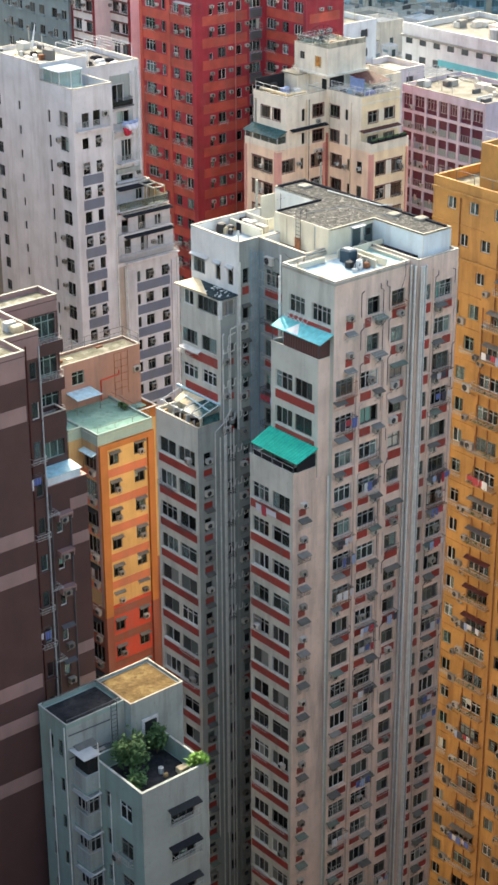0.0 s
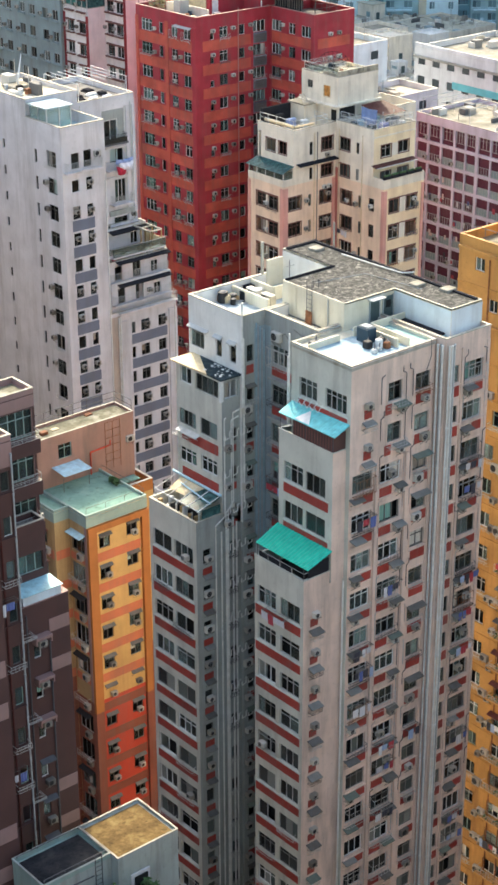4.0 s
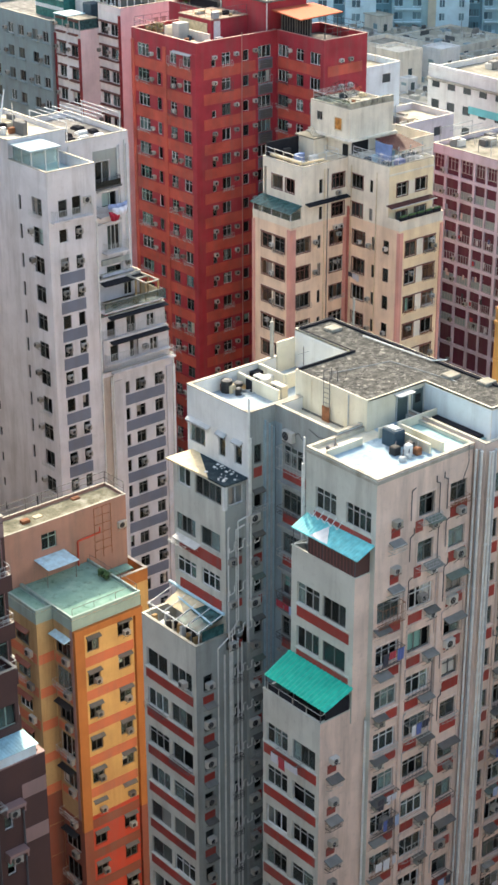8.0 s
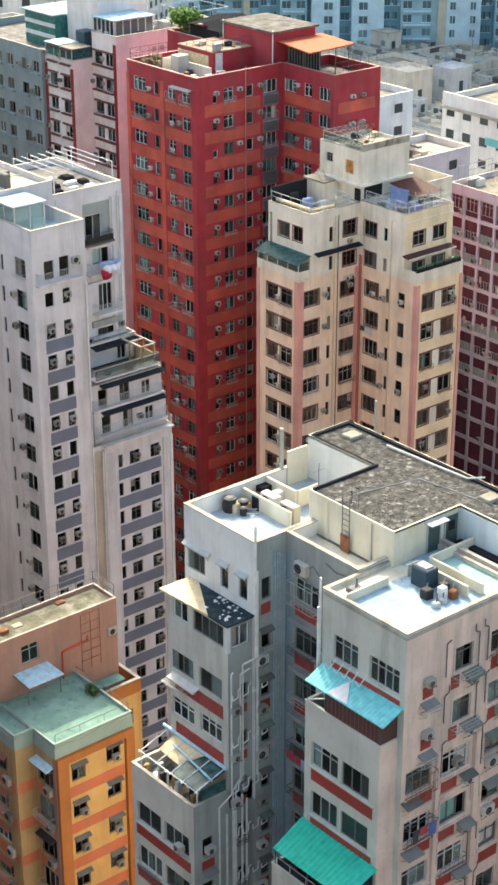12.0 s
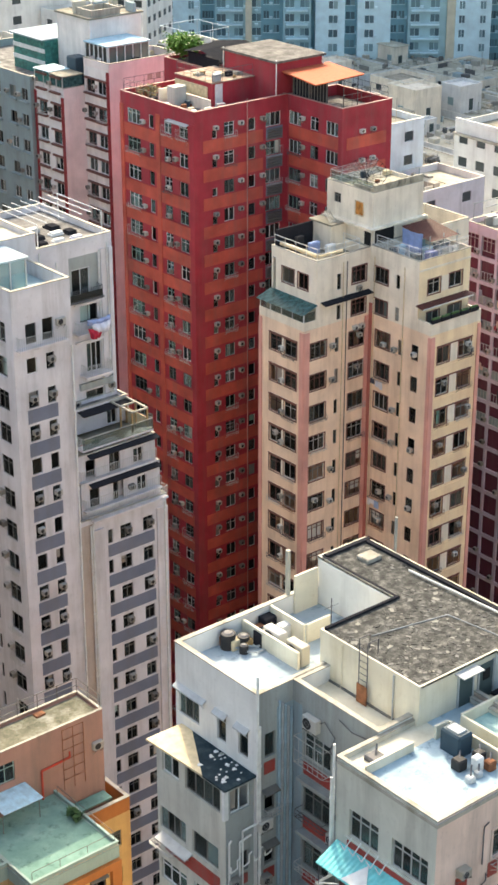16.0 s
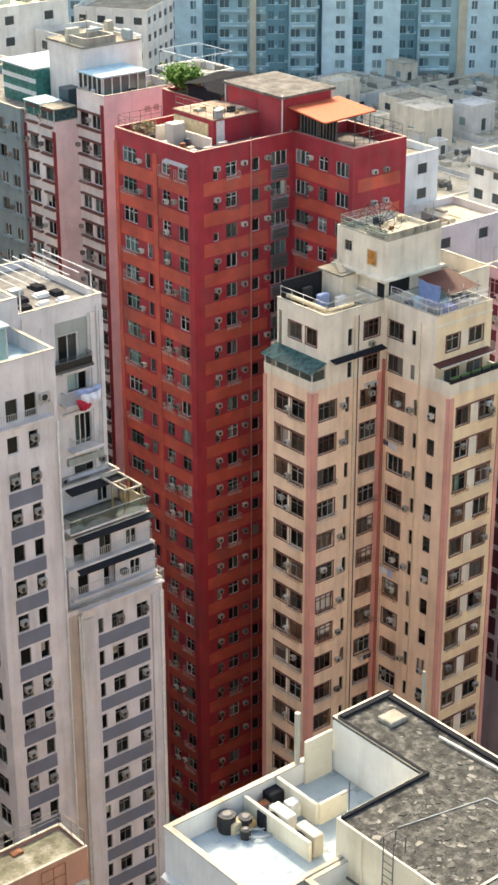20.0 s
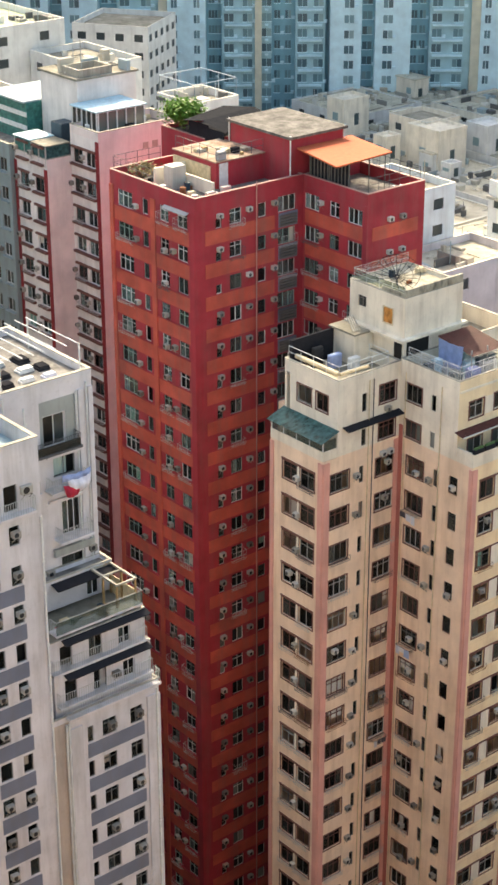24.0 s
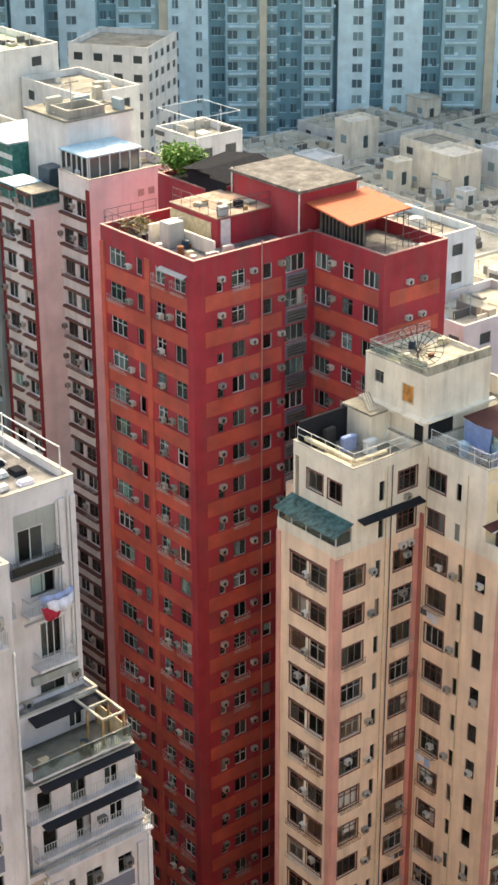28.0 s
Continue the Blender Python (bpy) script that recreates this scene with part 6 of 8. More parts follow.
    y_y.panel("pilaster", s0, s1, 0.2, 30.99, "old_brick", 0.28)
y_y.panel("band", 79.8, 84.25, 47.6, 48.1, "orange_paint", 0.28)
y_x.panel("pilaster", 114.8, 115.1, 32.0, 48.1, "mauve_band", 0.05)
closed_block(yellow, 79.0, 84.9, 114.8, 122.0, 0, 49.2, "mint_paint", "roof_green", 0.2, fx=y_x, fy=y_y, coping="mint_paint", thick=0.1)
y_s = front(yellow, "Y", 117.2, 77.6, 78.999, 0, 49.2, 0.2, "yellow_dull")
for i, z in storeys(47.3, 2.8, 14):
    y_s.panel("band", 77.65, 78.95, z - 2.55, z - 1.75 if z > 34 else z + 0.2, "coral_paint" if z > 34 else "old_brick", 0.02)
closed_block(yellow, 77.6, 78.999, 117.2, 122.0, 0, 49.2, "mint_paint", "roof_green", 0.2, fx=y_x2, fy=y_s, coping="mint_paint", thick=0.1)
for f, s0, s1 in ((y_up, 79.0, 84.9), (y_x_up, 114.8, 117.2), (y_x2, 117.2, 121.0), (y_s, 77.6, 78.95)):
    f.panel("fascia", s0 - 0.05, s1 + 0.02, 48.15, 48.98, "mint_paint", 0.06)
y_r = Face(yellow, "Y", 119.8, 85.0, 89.3, 31.9, 46.5, "yellow_paint")
Face(yellow, "Y", 119.8, 85.0, 89.3, 0, 31.9, "old_brick").build()
for i, z in storeys(45.5, 2.8, 33.4):
    y_r.window(86.5, z - 1.3, 1.0, 1.2, 2, "dark_frame")
    y_r.window(88.2, z - 1.3, 0.8, 1.2, 1, "dark_frame")
closed_block(yellow, 84.91, 89.3, 119.8, 124.0, 0, 47.5, "orange_paint", "roof_moss", 1.0, fy=y_r)
terra = thing("penthouse", 80.5, 121.5, 48, "terracotta rooftop house with a mossy roof", "penthouse")
t_y = Face(terra, "Y", 121.2, 77.0, 88.5, 44.0, 53.22, "terracotta")
t_y.window(81.6, 51.2, 1.3, 1.3, 2, "teal_frame")
air_conditioner(t_y, 88.0, 50.9, 0)
closed_block(terra, 77.0, 88.5, 121.2, 123.8, 44.0, 53.4, "terracotta", "roof_moss", 0.18, fy=t_y, coping="coping_worn", thick=0.1)
part("rail", railing_mesh([(77.1, 123.7, 53.4), (88.4, 123.7, 53.4), (88.4, 121.3, 53.4)], 1.0, 1.4), "galvanised", terra)
canopy = thing("awning", 82, 120.8, 50.5, "pale blue sheet canopy on the terracotta wall", "awning")
part("sheet", corrugated((80.35, 119.5, 50.47), (83.05, 119.5, 50.47), (82.85, 121.18, 50.75), (80.2, 121.18, 50.75), 18, 0.012), "blue_sheet", canopy)
part("post", Mesh().tube((80.4, 119.8, 49.0), (80.4, 119.8, 50.2), 0.03), "galvanised", canopy)
part("post", Mesh().tube((82.9, 119.8, 49.0), (82.9, 119.8, 50.2), 0.03), "galvanised", canopy)

# ---- pale green house with a planted roof terrace ----
house = thing("apartment_block", 52, 72.6, 0, "pale green apartment block with a planted roof terrace", "apartment block")
h_y = Face(house, "Y", 72.6, 52.1, 57.3, 0, 47.5, "house_pale")
h_x = Face(house, "X", 52.1, 72.6, 77.79, 0, 47.5, "mint_paint")
h_y3 = front(house, "Y", 78.5, 50.7, 55.199, 0, 50.1, 0.3, "house_pale")
h_y3.window(51.9, 46.5, 1.3, 1.7, 2, "dark_frame", transom=False)
hood(h_y3, 51.9, 48.4, 1.5, 0.7, "galvanised")
air_conditioner(h_y3, 53.1, 46.9, 0)
h_x2 = front(house, "X", 50.7, 78.5, 81.5, 0, 50.1, 0.3, "mint_paint")
HB = ("ac_dark", "tar_black")
h_x2.window(79.3, 47.35, 0.6, 1.3, 1, "dark_frame", transom=False)
h_x2.window(80.3, 47.45, 0.5, 1.2, 1, "dark_frame", transom=False)
for i, z in storeys(45.35, 2.87, 33):
    h_y.window(55.25, z - 1.35, 1.9, 1.1, 3, "dark_frame", opened=0.6)
    hood(h_y, 55.25, z + 0.05, 2.4, 0.5, HB[i % 2])
    cage(h_y, 55.25, z - 1.0, 2.2, 0.5, 0.5, "pipe_dark")
    h_x.window(74.4, z - 0.9, 1.3, 1.4, 2, "white_frame" if i == 0 else "dark_frame")
    h_x.window(76.2, z - 0.9, 0.6, 1.3, 1, "dark_frame")
    if i % 2:
        air_conditioner(h_x, 75.4, z - 1.6, 0)
        cage(h_x, 74.4, z - 1.0, 1.3, 0.4, 0.4)
    h_x2.window(80.5, z - 0.65, 0.5, 1.1, 1, "dark_frame", transom=False)
    h_x2.window(79.25, z - 0.65, 0.5, 1.1, 1, "dark_frame", transom=False)
closed_block(house, 52.1, 57.3, 72.6, 77.79, 0, 47.5, "mint_paint", "roof_dark", 1.2, fx=h_x, fy=h_y, coping="house_pale", thick=0.12)
closed_block(house, 55.2, 59.4, 77.8, 81.6, 0, 50.1, "house_pale", "roof_gold", 0.14, thick=0.06)
closed_block(house, 50.7, 55.199, 78.5, 81.6, 0, 50.1, "mint_paint", "roof_dark", 0.3, fx=h_x2, fy=h_y3, coping="house_pale", thick=0.06)

# ---- brown tower ----
brown = thing("apartment_tower", 50, 82, 0, "dark brown apartment tower with pale mauve bands", "apartment tower")
b1 = front(brown, "Y", 82.0, 30.0, 51.5, 0, 74.0, 0.3, "brown_paint")
b2 = front(brown, "Y", 84.4, 51.5, 54.1, 0, 74.0, 0.3, "brown_paint")
b3 = Face(brown, "Y", 88.9, 54.1, 58.5, 62, 73.7, "brown_paint")
b4 = Face(brown, "Y", 86.3, 54.1, 58.4, 0, 62.0, "brown_paint")
for i, z in storeys(72.0, 2.65, 30):
    b2.window(53.6, z - 1.15, 0.55, 1.15, 1, rng.choice(("white_frame", "teal_frame", "dark_frame")), transom=False, opened=0.2)
    b2.window(52.4, z - 1.15, 0.6, 1.15, 1, "dark_frame", transom=False)
    if rng.random() < 0.7:
        cage(b2, 53.4, z - 1.25, 1.0, 0.5, 0.35, "pipe_dark")
    if rng.random() < 0.4:
        air_conditioner(b2, 53.2, z - 1.95, 1)
    b2.panel("ledge", 52.0, 54.0, z - 1.3, z - 1.2, "brown_paint", 0.12)
for i, z in storeys(60.0, 2.72, 30):
    b4.window(56.15, z - 1.25, 0.5, 0.85 if i < 3 else 1.15, 1, rng.choice(("white_frame", "dark_frame", "white_frame")), transom=False, curtain=0.6)
    if i < 3:
        b4.panel("ac_canopy", 55.8, 56.9, z + 0.12, z + 0.3, "mauve_band", 0.5)
        b4.panel("ac_canopy_leg", 55.8, 55.88, z - 0.2, z + 0.12, "mauve_band", 0.45)
        b4.panel("ac_canopy_leg", 56.82, 56.9, z - 0.2, z + 0.12, "mauve_band", 0.45)
    air_conditioner(b4, 56.35, z - 0.4 if i < 3 else z - 1.75, 1)
    if i > 2:
        hood(b4, 56.3, z + 0.05, 1.0, 0.35, "pipe_dark")
    b4.window(54.65, z - 1.95, 0.6 if i != 2 else 0.75, 1.0 if i != 2 else 1.6, 2, "white_frame" if i > 1 else "dark_frame", transom=i == 2, curtain=1.0 if i == 2 else 0.3, cmat="green_curtain" if i == 2 else "curtain")
    b4.panel("ledge", 54.2, 55.3, z - 2.1, z - 2.0, "brown_paint", 0.15)
    if i % 2 == 0:
        cage(b4, 54.95, z + 0.6, 1.4, 0.8, 0.12, "rack_white")
for i, z in storeys(72.9, 2.6, 63):
    b3.window(57.3, z - 1.7, 2.1, 1.65, 4, "teal_frame", transom=True, curtain=0.8, cmat="green_curtain", opened=0)
    b3.panel("balcony_front", 56.0, 58.48, z - 2.62, z - 1.75, "brown_paint", 0.5)
    cage(b3, 57.3, z - 1.75, 2.2, 0.5, 0.5, "rack_white")
b1.panel("fascia", 30.1, 51.48, 72.3, 73.65, "mauve_band", 0.03)
b2.panel("fascia", 51.6, 54.08, 72.25, 73.65, "mauve_band", 0.03)
b3.panel("fascia", 54.2, 58.48, 72.95, 73.65, "mauve_band", 0.03)
for z in (70.05, 62.0, 59.4, 51.5, 48.9, 44.5):
    b1.panel("band", 36.0, 51.4, z - 0.5, z + 0.5, "mauve_band", 0.02)
for z in (60.55, 57.92, 49.54, 46.9):
    b4.panel("band", 57.0, 58.38, z - 0.42, z + 0.42, "mauve_band", 0.02)
closed_block(brown, 30.0, 51.5, 82.0, 96.0, 0, 74.0, "mauve_band", "roof_moss", 0.3, fy=b1, coping="coping_worn", thick=0.1)
closed_block(brown, 51.501, 54.1, 84.4, 96.0, 0, 74.0, "mauve_band", "roof_moss", 0.3, fy=b2, coping="coping_worn", thick=0.1)
closed_block(brown, 54.101, 58.5, 88.9, 90.99, 62, 74.0, "mauve_band", "roof_moss", 0.3, fy=b3, coping="coping_worn", thick=0.1)
closed_block(brown, 54.101, 58.4, 86.3, 90.98, 0, 62.3, "brown_paint", "roof_grey", 0.3, fy=b4, coping="mauve_band")
closed_block(brown, 54.101, 59.9, 91.0, 96.0, 0, 64.8, "brown_paint", "roof_pale", 0.3)
b5 = Face(brown, "Y", 87.6, 55.2, 57.9, 62.3, 66.6, "brown_paint")
b5.window(56.9, 63.5, 1.8, 1.2, 3, "teal_frame", transom=False, curtain=1, cmat="green_curtain", opened=0)
closed_block(brown, 55.2, 57.9, 87.6, 88.89, 62.3, 66.6, "brown_paint", "roof_grey", 0.3, fy=b5, thick=0.1)
for x, y, z0, z1, mt in ((53.05, 84.3, 30, 73.2, "maroon_sheet"), (54.3, 86.2, 30, 72.4, "pipe_dark"), (55.45, 86.2, 30, 61.8, "pipe_dark"), (56.95, 86.22, 30, 60.0, "pipe_dark"), (54.0, 84.32, 30, 73.0, "pipe_grey")):
    drain(brown, x, y, z0, z1, 0.055, mt)
hatch = thing("roof_hatch", 54.8, 93.5, 73.7, "white sheet hatch on the brown tower roof", "hatch")
part("cover", Mesh().chamfered(54.2, 56.2, 92.0, 93.6, 73.72, 73.95, 0.05), "white_frame", hatch)
roof_deck_clutter(81, 40.0, 50.5, 83.0, 88.0, 73.72, 14)
roof_deck_clutter(82, 51.8, 53.8, 85.0, 92.0, 73.72, 7)
lean = thing("lean_to_shed", 56, 87, 62, "low lean-to shed with a pale blue sheet roof", "shed")
part("wall", Mesh().box(55.4, 57.95, 86.33, 87.58, 62.31, 62.94), "sky_white", lean, "pale painted shed wall")
part("roof", corrugated((55.3, 86.22, 62.95), (58.05, 86.22, 62.95), (58.05, 87.59, 63.06), (55.3, 87.59, 63.06), 16, 0.014), "cyan_pale", lean)


# ---- ochre tower beside the grey one ----
och = thing("apartment_tower", 99.5, 80, 0, "ochre apartment tower with flower-box ledges and many air conditioners", "apartment tower")
o_x = Face(och, "X", 99.5, 70.0, 95.6, 0, 72.7, "ochre")
OCHRE_TOP = (((93.5, 0.95), (91.1, 1.0), (88.4, 1.0), (85.8, 1.0)), ((92.05, 0.9), (89.7, 1.0), (87.0, 1.0), (84.4, 1.0)), ((92.6, 0.35), (90.1, 0.9), (87.2, 1.6)), ((92.4, 0.35), (90.6, 1.1), (87.6, 2.2), (84.0, 1.8)), ((94.4, 0.6), (90.95, 1.1), (87.9, 2.2), (84.0, 1.8)))
for i, z in storeys(71.4, 2.8, 5):
    for s, w in OCHRE_TOP[i] if i < 5 else ((94.5, 0.7), (91.75, 1.05), (88.55, 2.4), (85.6, 1.1), (82.9, 2.2), (79.9, 1.2), (77.0, 2.2))[:7 if i < 16 else 5]:
        h = 1.0 if i < 3 else 1.25
        o_x.window(s, z - h, w, h, 1 if w < 0.6 else 2 if w < 1.5 else 4, "white_frame" if i < 2 else rng.choice(("white_frame", "dark_frame", "teal_frame", "aluminium")), transom=i > 2 and rng.random() < 0.4, opened=0.45 if i > 2 else 0, curtain=0.4, surround="ochre")
        if i > 0 and rng.random() < 0.85:
            air_conditioner(o_x, s - w / 2 - 0.45 if w < 1.5 else s + w / 2 + 0.4, z - rng.uniform(1.2, 2.0), rng.choice((0, 2, 1)))
        if w > 1.5:
            o_x.panel("ledge", s - w / 2 - 0.35, s + w / 2 + 0.35, z - h - 0.3, z - h - 0.15, "ochre", 0.6)
            cage(o_x, s, z - h - 0.15, w + 0.5, 0.55, rng.choice((0.4, 0.6)), rng.choice(("pipe_dark", "rust", "rack_white")))
            if rng.random() < (0.35 if i < 16 else 0.1):
                hood(o_x, s, z + 0.1, w + 0.3, 0.5, rng.choice(("galvanised", "maroon_sheet", "pipe_dark")))
            if rng.random() < 0.22:
                laundry(o_x, s, z - 0.6, w)
        elif i > 3 and rng.random() < 0.4:
            cage(o_x, s, z - h - 0.1, w + 0.2, 0.4, 0.4, "pipe_dark")
    o_x.panel("string_course", 89.9, 95.58, z - 2.2, z - 2.08, "ochre", 0.1)
for z in (71.75, 66.4):
    o_x.panel("string_course", 70.1, 95.5, z, z + 0.22, "ochre", 0.25)
for s, z in ((93.4, 71.4), (89.2, 68.6), (90.4, 63.0), (87.5, 57.0)):
    drain(och, 99.4, s - 0.9, 0, z, 0.05, "rust")
closed_block(och, 99.5, 112.0, 70.0, 95.6, 0, 72.7, "ochre", "roof_moss", 0.7, fx=o_x, coping="ochre")
closed_block(och, 101.5, 112.0, 72.0, 92.5, 70.9, 75.6, "ochre", "roof_pale", 0.6, coping="ochre")
leafage = Mesh()
for k in range(420):
    i = rng.randrange(5, 20)
    x, y, z = 98.95 + rng.uniform(-0.12, 0.25), rng.choice((88.55, 82.9)) + rng.uniform(-1.2, 1.2), 71.4 - 2.8 * i - 1.35 + rng.uniform(0, 0.4)
    a = rng.uniform(0.06, 0.14)
    leafage.face((x - a, y, z), (x, y - a, z + a * 0.5), (x + a, y, z + a), (x, y + a, z - a * 0.2))
single("ledge_plants", leafage, "leaf", "small green plants in boxes on the ochre ledges", "plants", kind="stuff")

# ---- purple grid block ----
purple = thing("apartment_block", 165, 154, 0, "mauve apartment block with a grid of maroon balconies", "apartment block")
p_x = front(purple, "X", 165.0, 150.0, 165.0, 0, 57.9, 0.5, "purple_paint")
wash, deep = Mesh(), Mesh()
for i, z in storeys(57.0, 2.55, 14):
    for k, s in enumerate((164.0, 161.75, 159.5, 157.4, 155.6, 153.4, 151.3)):
        w = 1.7 if k < 3 or k > 4 else 1.35
        p_x.holes.append((s - w / 2 - 0.12, s + w / 2 + 0.12, z - 2.3, z - 0.15))
        if i > 7:
            n, mm = len(deep.v), p_x.at(s, z - 2.32)
            one = Mesh().box(-w / 2 - 0.14, w / 2 + 0.14, 0.26, 0.3, 0, 2.2)
            deep.v += [tuple(mm @ Vector(p)) for p in one.v]
            deep.f += [tuple(n + e for e in f) for f in one.f]
            continue
        p_x.put("balcony_back", shared(("balcony_back", w), lambda: Mesh().box(-w / 2 - 0.14, w / 2 + 0.14, 0.26, 0.3, 0, 2.2), "maroon"), purple, s, z - 2.32)
        if i == 0:
            p_x.put("window", shared(("p_window", w, 0), lambda: frame_mesh(w, 1.5, 3, True), "aluminium"), purple, s, z - 1.7)
        else:
            p_x.put("window", shared(("p_window", w, 1), lambda: frame_mesh(w, 0.95, 4, False), "pipe_grey"), purple, s, z - 2.28)
            if rng.random() < 0.6:
                p_x.put("glazing", shared(("p_glass", w), lambda: Mesh().box(-w / 2 + 0.05, w / 2 - 0.05, 0.13, 0.14, 0.05, 0.9), "teal_grey"), purple, s, z - 2.28)
        for j in range(rng.choice((0, 0, 1, 2)) if i > 1 else 0):
            y0, zz, hh, ww = s + rng.uniform(-0.7, 0.4), z - rng.uniform(0.6, 1.5), rng.uniform(0.4, 0.8), rng.uniform(0.25, 0.5)
            wash.box(164.8 - 0.1 * j, 164.82 - 0.1 * j, y0, y0 + ww, zz - hh, zz)
    for k in range(3):
        if rng.random() < 0.5:
            air_conditioner(p_x, 164.2 - k * 2.25 - 1.1, z - 2.0, 1)
closed_block(purple, 165.0, 176.0, 150.0, 165.0, 0, 57.9, "purple_paint", "roof_pale", 0.5, fx=p_x)
tagged(part("balcony_back", deep, "maroon", purple), kind="stuff")
tagged(part("washing", wash, "far_cloth", purple), kind="stuff")
perg2 = thing("pergola", 166.5, 160, 57.4, "grey pipe pergola on the mauve block", "pergola")
for k in range(6):
    part("beam", Mesh().tube((165.6, 164.6 - k * 1.6, 59.6), (171.0, 164.6 - k * 1.6, 59.6), 0.05, 5), "pipe_grey", perg2)
for x, y in ((165.7, 164.6), (171.0, 164.6), (165.7, 156.6), (171.0, 156.6)):
    part("post", Mesh().tube((x, y, 57.4), (x, y, 59.6), 0.05, 6), "pipe_grey", perg2)

# ---- roofs behind ----
def low_block(name, label, x0, x1, y0, y1, z, wall, roofing, fh=2.9, turn=0.0, rows=4, nx=0, ny=0, para=0.8, win="low_window"):
    b = thing(name, x0, y0, 0, label, "building", turn=turn)
    fx, fy = front(b, "X", x0, y0, y1, 0, z, para, wall), front(b, "Y", y0, x0, x1, 0, z, para, wall)
    for k in range(rows):
        zt = z - 1.2 - k * fh
        for f, n, a0, a1 in ((fx, nx, y0, y1), (fy, ny, x0, x1)):
            for i in range(n):
                s = a0 + (i + 0.5) * (a1 - a0) / n
                far_window(f, s, zt - 1.3, min(1.5, (a1 - a0) / n * 0.55), 1.2, win)
    closed_block(b, x0, x1, y0, y1, 0, z, wall, roofing, para, fx=fx, fy=fy, coping="pale_stone")
    return b


low_block("building", "white apartment block with a flat roof terrace", 223.7, 237.0, 297.8, 311.0, 55.3, "white_paint", "roof_pale", turn=33, rows=6, nx=4, ny=5)
low_block("building", "pale concrete block with a walled flat roof", 181.0, 189.8, 253.0, 266.0, 62.6, "white_paint", "roof_pale", rows=3, nx=3, ny=2)
low_block("building", "pale block with a mossy green roof", 174.0, 187.0, 266.5, 284.0, 66.0, "white_paint", "roof_lime", rows=2, nx=4, ny=2)
low_block("building", "pale rooftop blocks behind the pink tower", 158.0, 172.0, 236.0, 262.0, 61.0, "cream_white", "roof_pale", rows=2, nx=4, ny=3)
low_block("building", "white block with a framed roof", 176.0, 182.5, 224.0, 231.0, 64.0, "white_paint", "roof_pale", rows=4, nx=2, ny=2)
low_block("building", "bluish white block with upright windows", 178.0, 188.0, 194.0, 204.0, 59.2, "sky_white", "roof_pale", rows=2, nx=2, ny=2)
low_block("building", "lavender block with a bright flat roof", 178.5, 190.5, 186.0, 193.9, 53.2, "lilac_white", "roof_bright", rows=1, nx=3, ny=2)
wb = low_block("building", "white building with a turquoise band under its windows", 197.6, 215.0, 168.0, 198.0, 56.3, "white_paint", "roof_pale", rows=4, nx=10, ny=4)
part("band", Mesh().box(197.5, 197.6, 170.0, 190.0, 51.3, 52.3), "turquoise", wb)
part("cornice", Mesh().box(197.2, 197.6, 168.0, 198.0, 54.8, 55.1), "coping_white", wb)
part("roof_house", Mesh().box(201.0, 206.0, 176.0, 183.0, 55.4, 58.3), "cream_white", wb)
for k in range(3):
    part("water_tank", Mesh().tube((200.2, 177.5 + k * 1.7, 55.5), (200.2, 177.5 + k * 1.7, 58.0), 0.75, 12), "pipe_grey", wb)
part("parapet", Mesh().box(197.6, 197.9, 168.0, 198.0, 56.3, 56.9), "white_paint", wb)
brng = random.Random(21)
for i in range(6):
    for j in range(6):
        x0, y0 = 196 + i * 18.5, 206 + j * 18.5
        if (x0 < 200 and y0 > 240) or (x0 > 214 and y0 < 205):
            continue
        h = 33.0 + brng.uniform(-1.5, 1.0) + (6 if i == 0 else 0)
        low_block("building", brng.choice(("low cream block with a cluttered flat roof", "low pale concrete block with roof huts", "weathered low white block with a walled roof")), x0, x0 + 17.3, y0, y0 + 17.3, h, brng.choice(("cream_white", "white_paint", "cream_white", "cream_white")), brng.choice(("roof_bright", "roof_bright", "roof_stained")), rows=1, nx=3, ny=2, para=0.25)
        if (i + 2 * j) % 3:
            clutter(100 + i * 7 + j, x0 + 1, x0 + 16, y0 + 1, y0 + 16, h - 0.25, 50, "pipes, boxes and low walls on a flat roof")
            continue
        hut = thing("roof_hut", x0 + 6, y0 + 6, h, "cream concrete roof hut", "hut", "roof huts")
        hx, hy = x0 + brng.uniform(2, 8), y0 + brng.uniform(2, 8)
        hw, hl, hh = brng.uniform(3, 6), brng.uniform(3, 6), brng.uniform(2.4, 4.5)
        part("wall", Mesh().box(hx, hx + hw, hy, hy + hl, h - 0.5, h + hh), brng.choice(("cream_white", "white_paint", "cream_white")), hut)
        part("roof", Mesh().box(hx - 0.2, hx + hw + 0.2, hy - 0.2, hy + hl + 0.2, h + hh, h + hh + 0.2), "roof_bright", hut)
        part("door", Mesh().box(hx + 1, hx + 2, hy - 0.05, hy, h - 0.8, h + 1.3), "door_dark", hut)
        part("window", Mesh().box(hx - 0.05, hx, hy + 1, hy + 2.2, h + 0.3, h + 1.4), "far_window", hut)
        clutter(100 + i * 7 + j, x0 + 1, x0 + 16, y0 + 1, y0 + 16, h - 0.25, 70, "pipes, boxes and low walls on a flat roof")
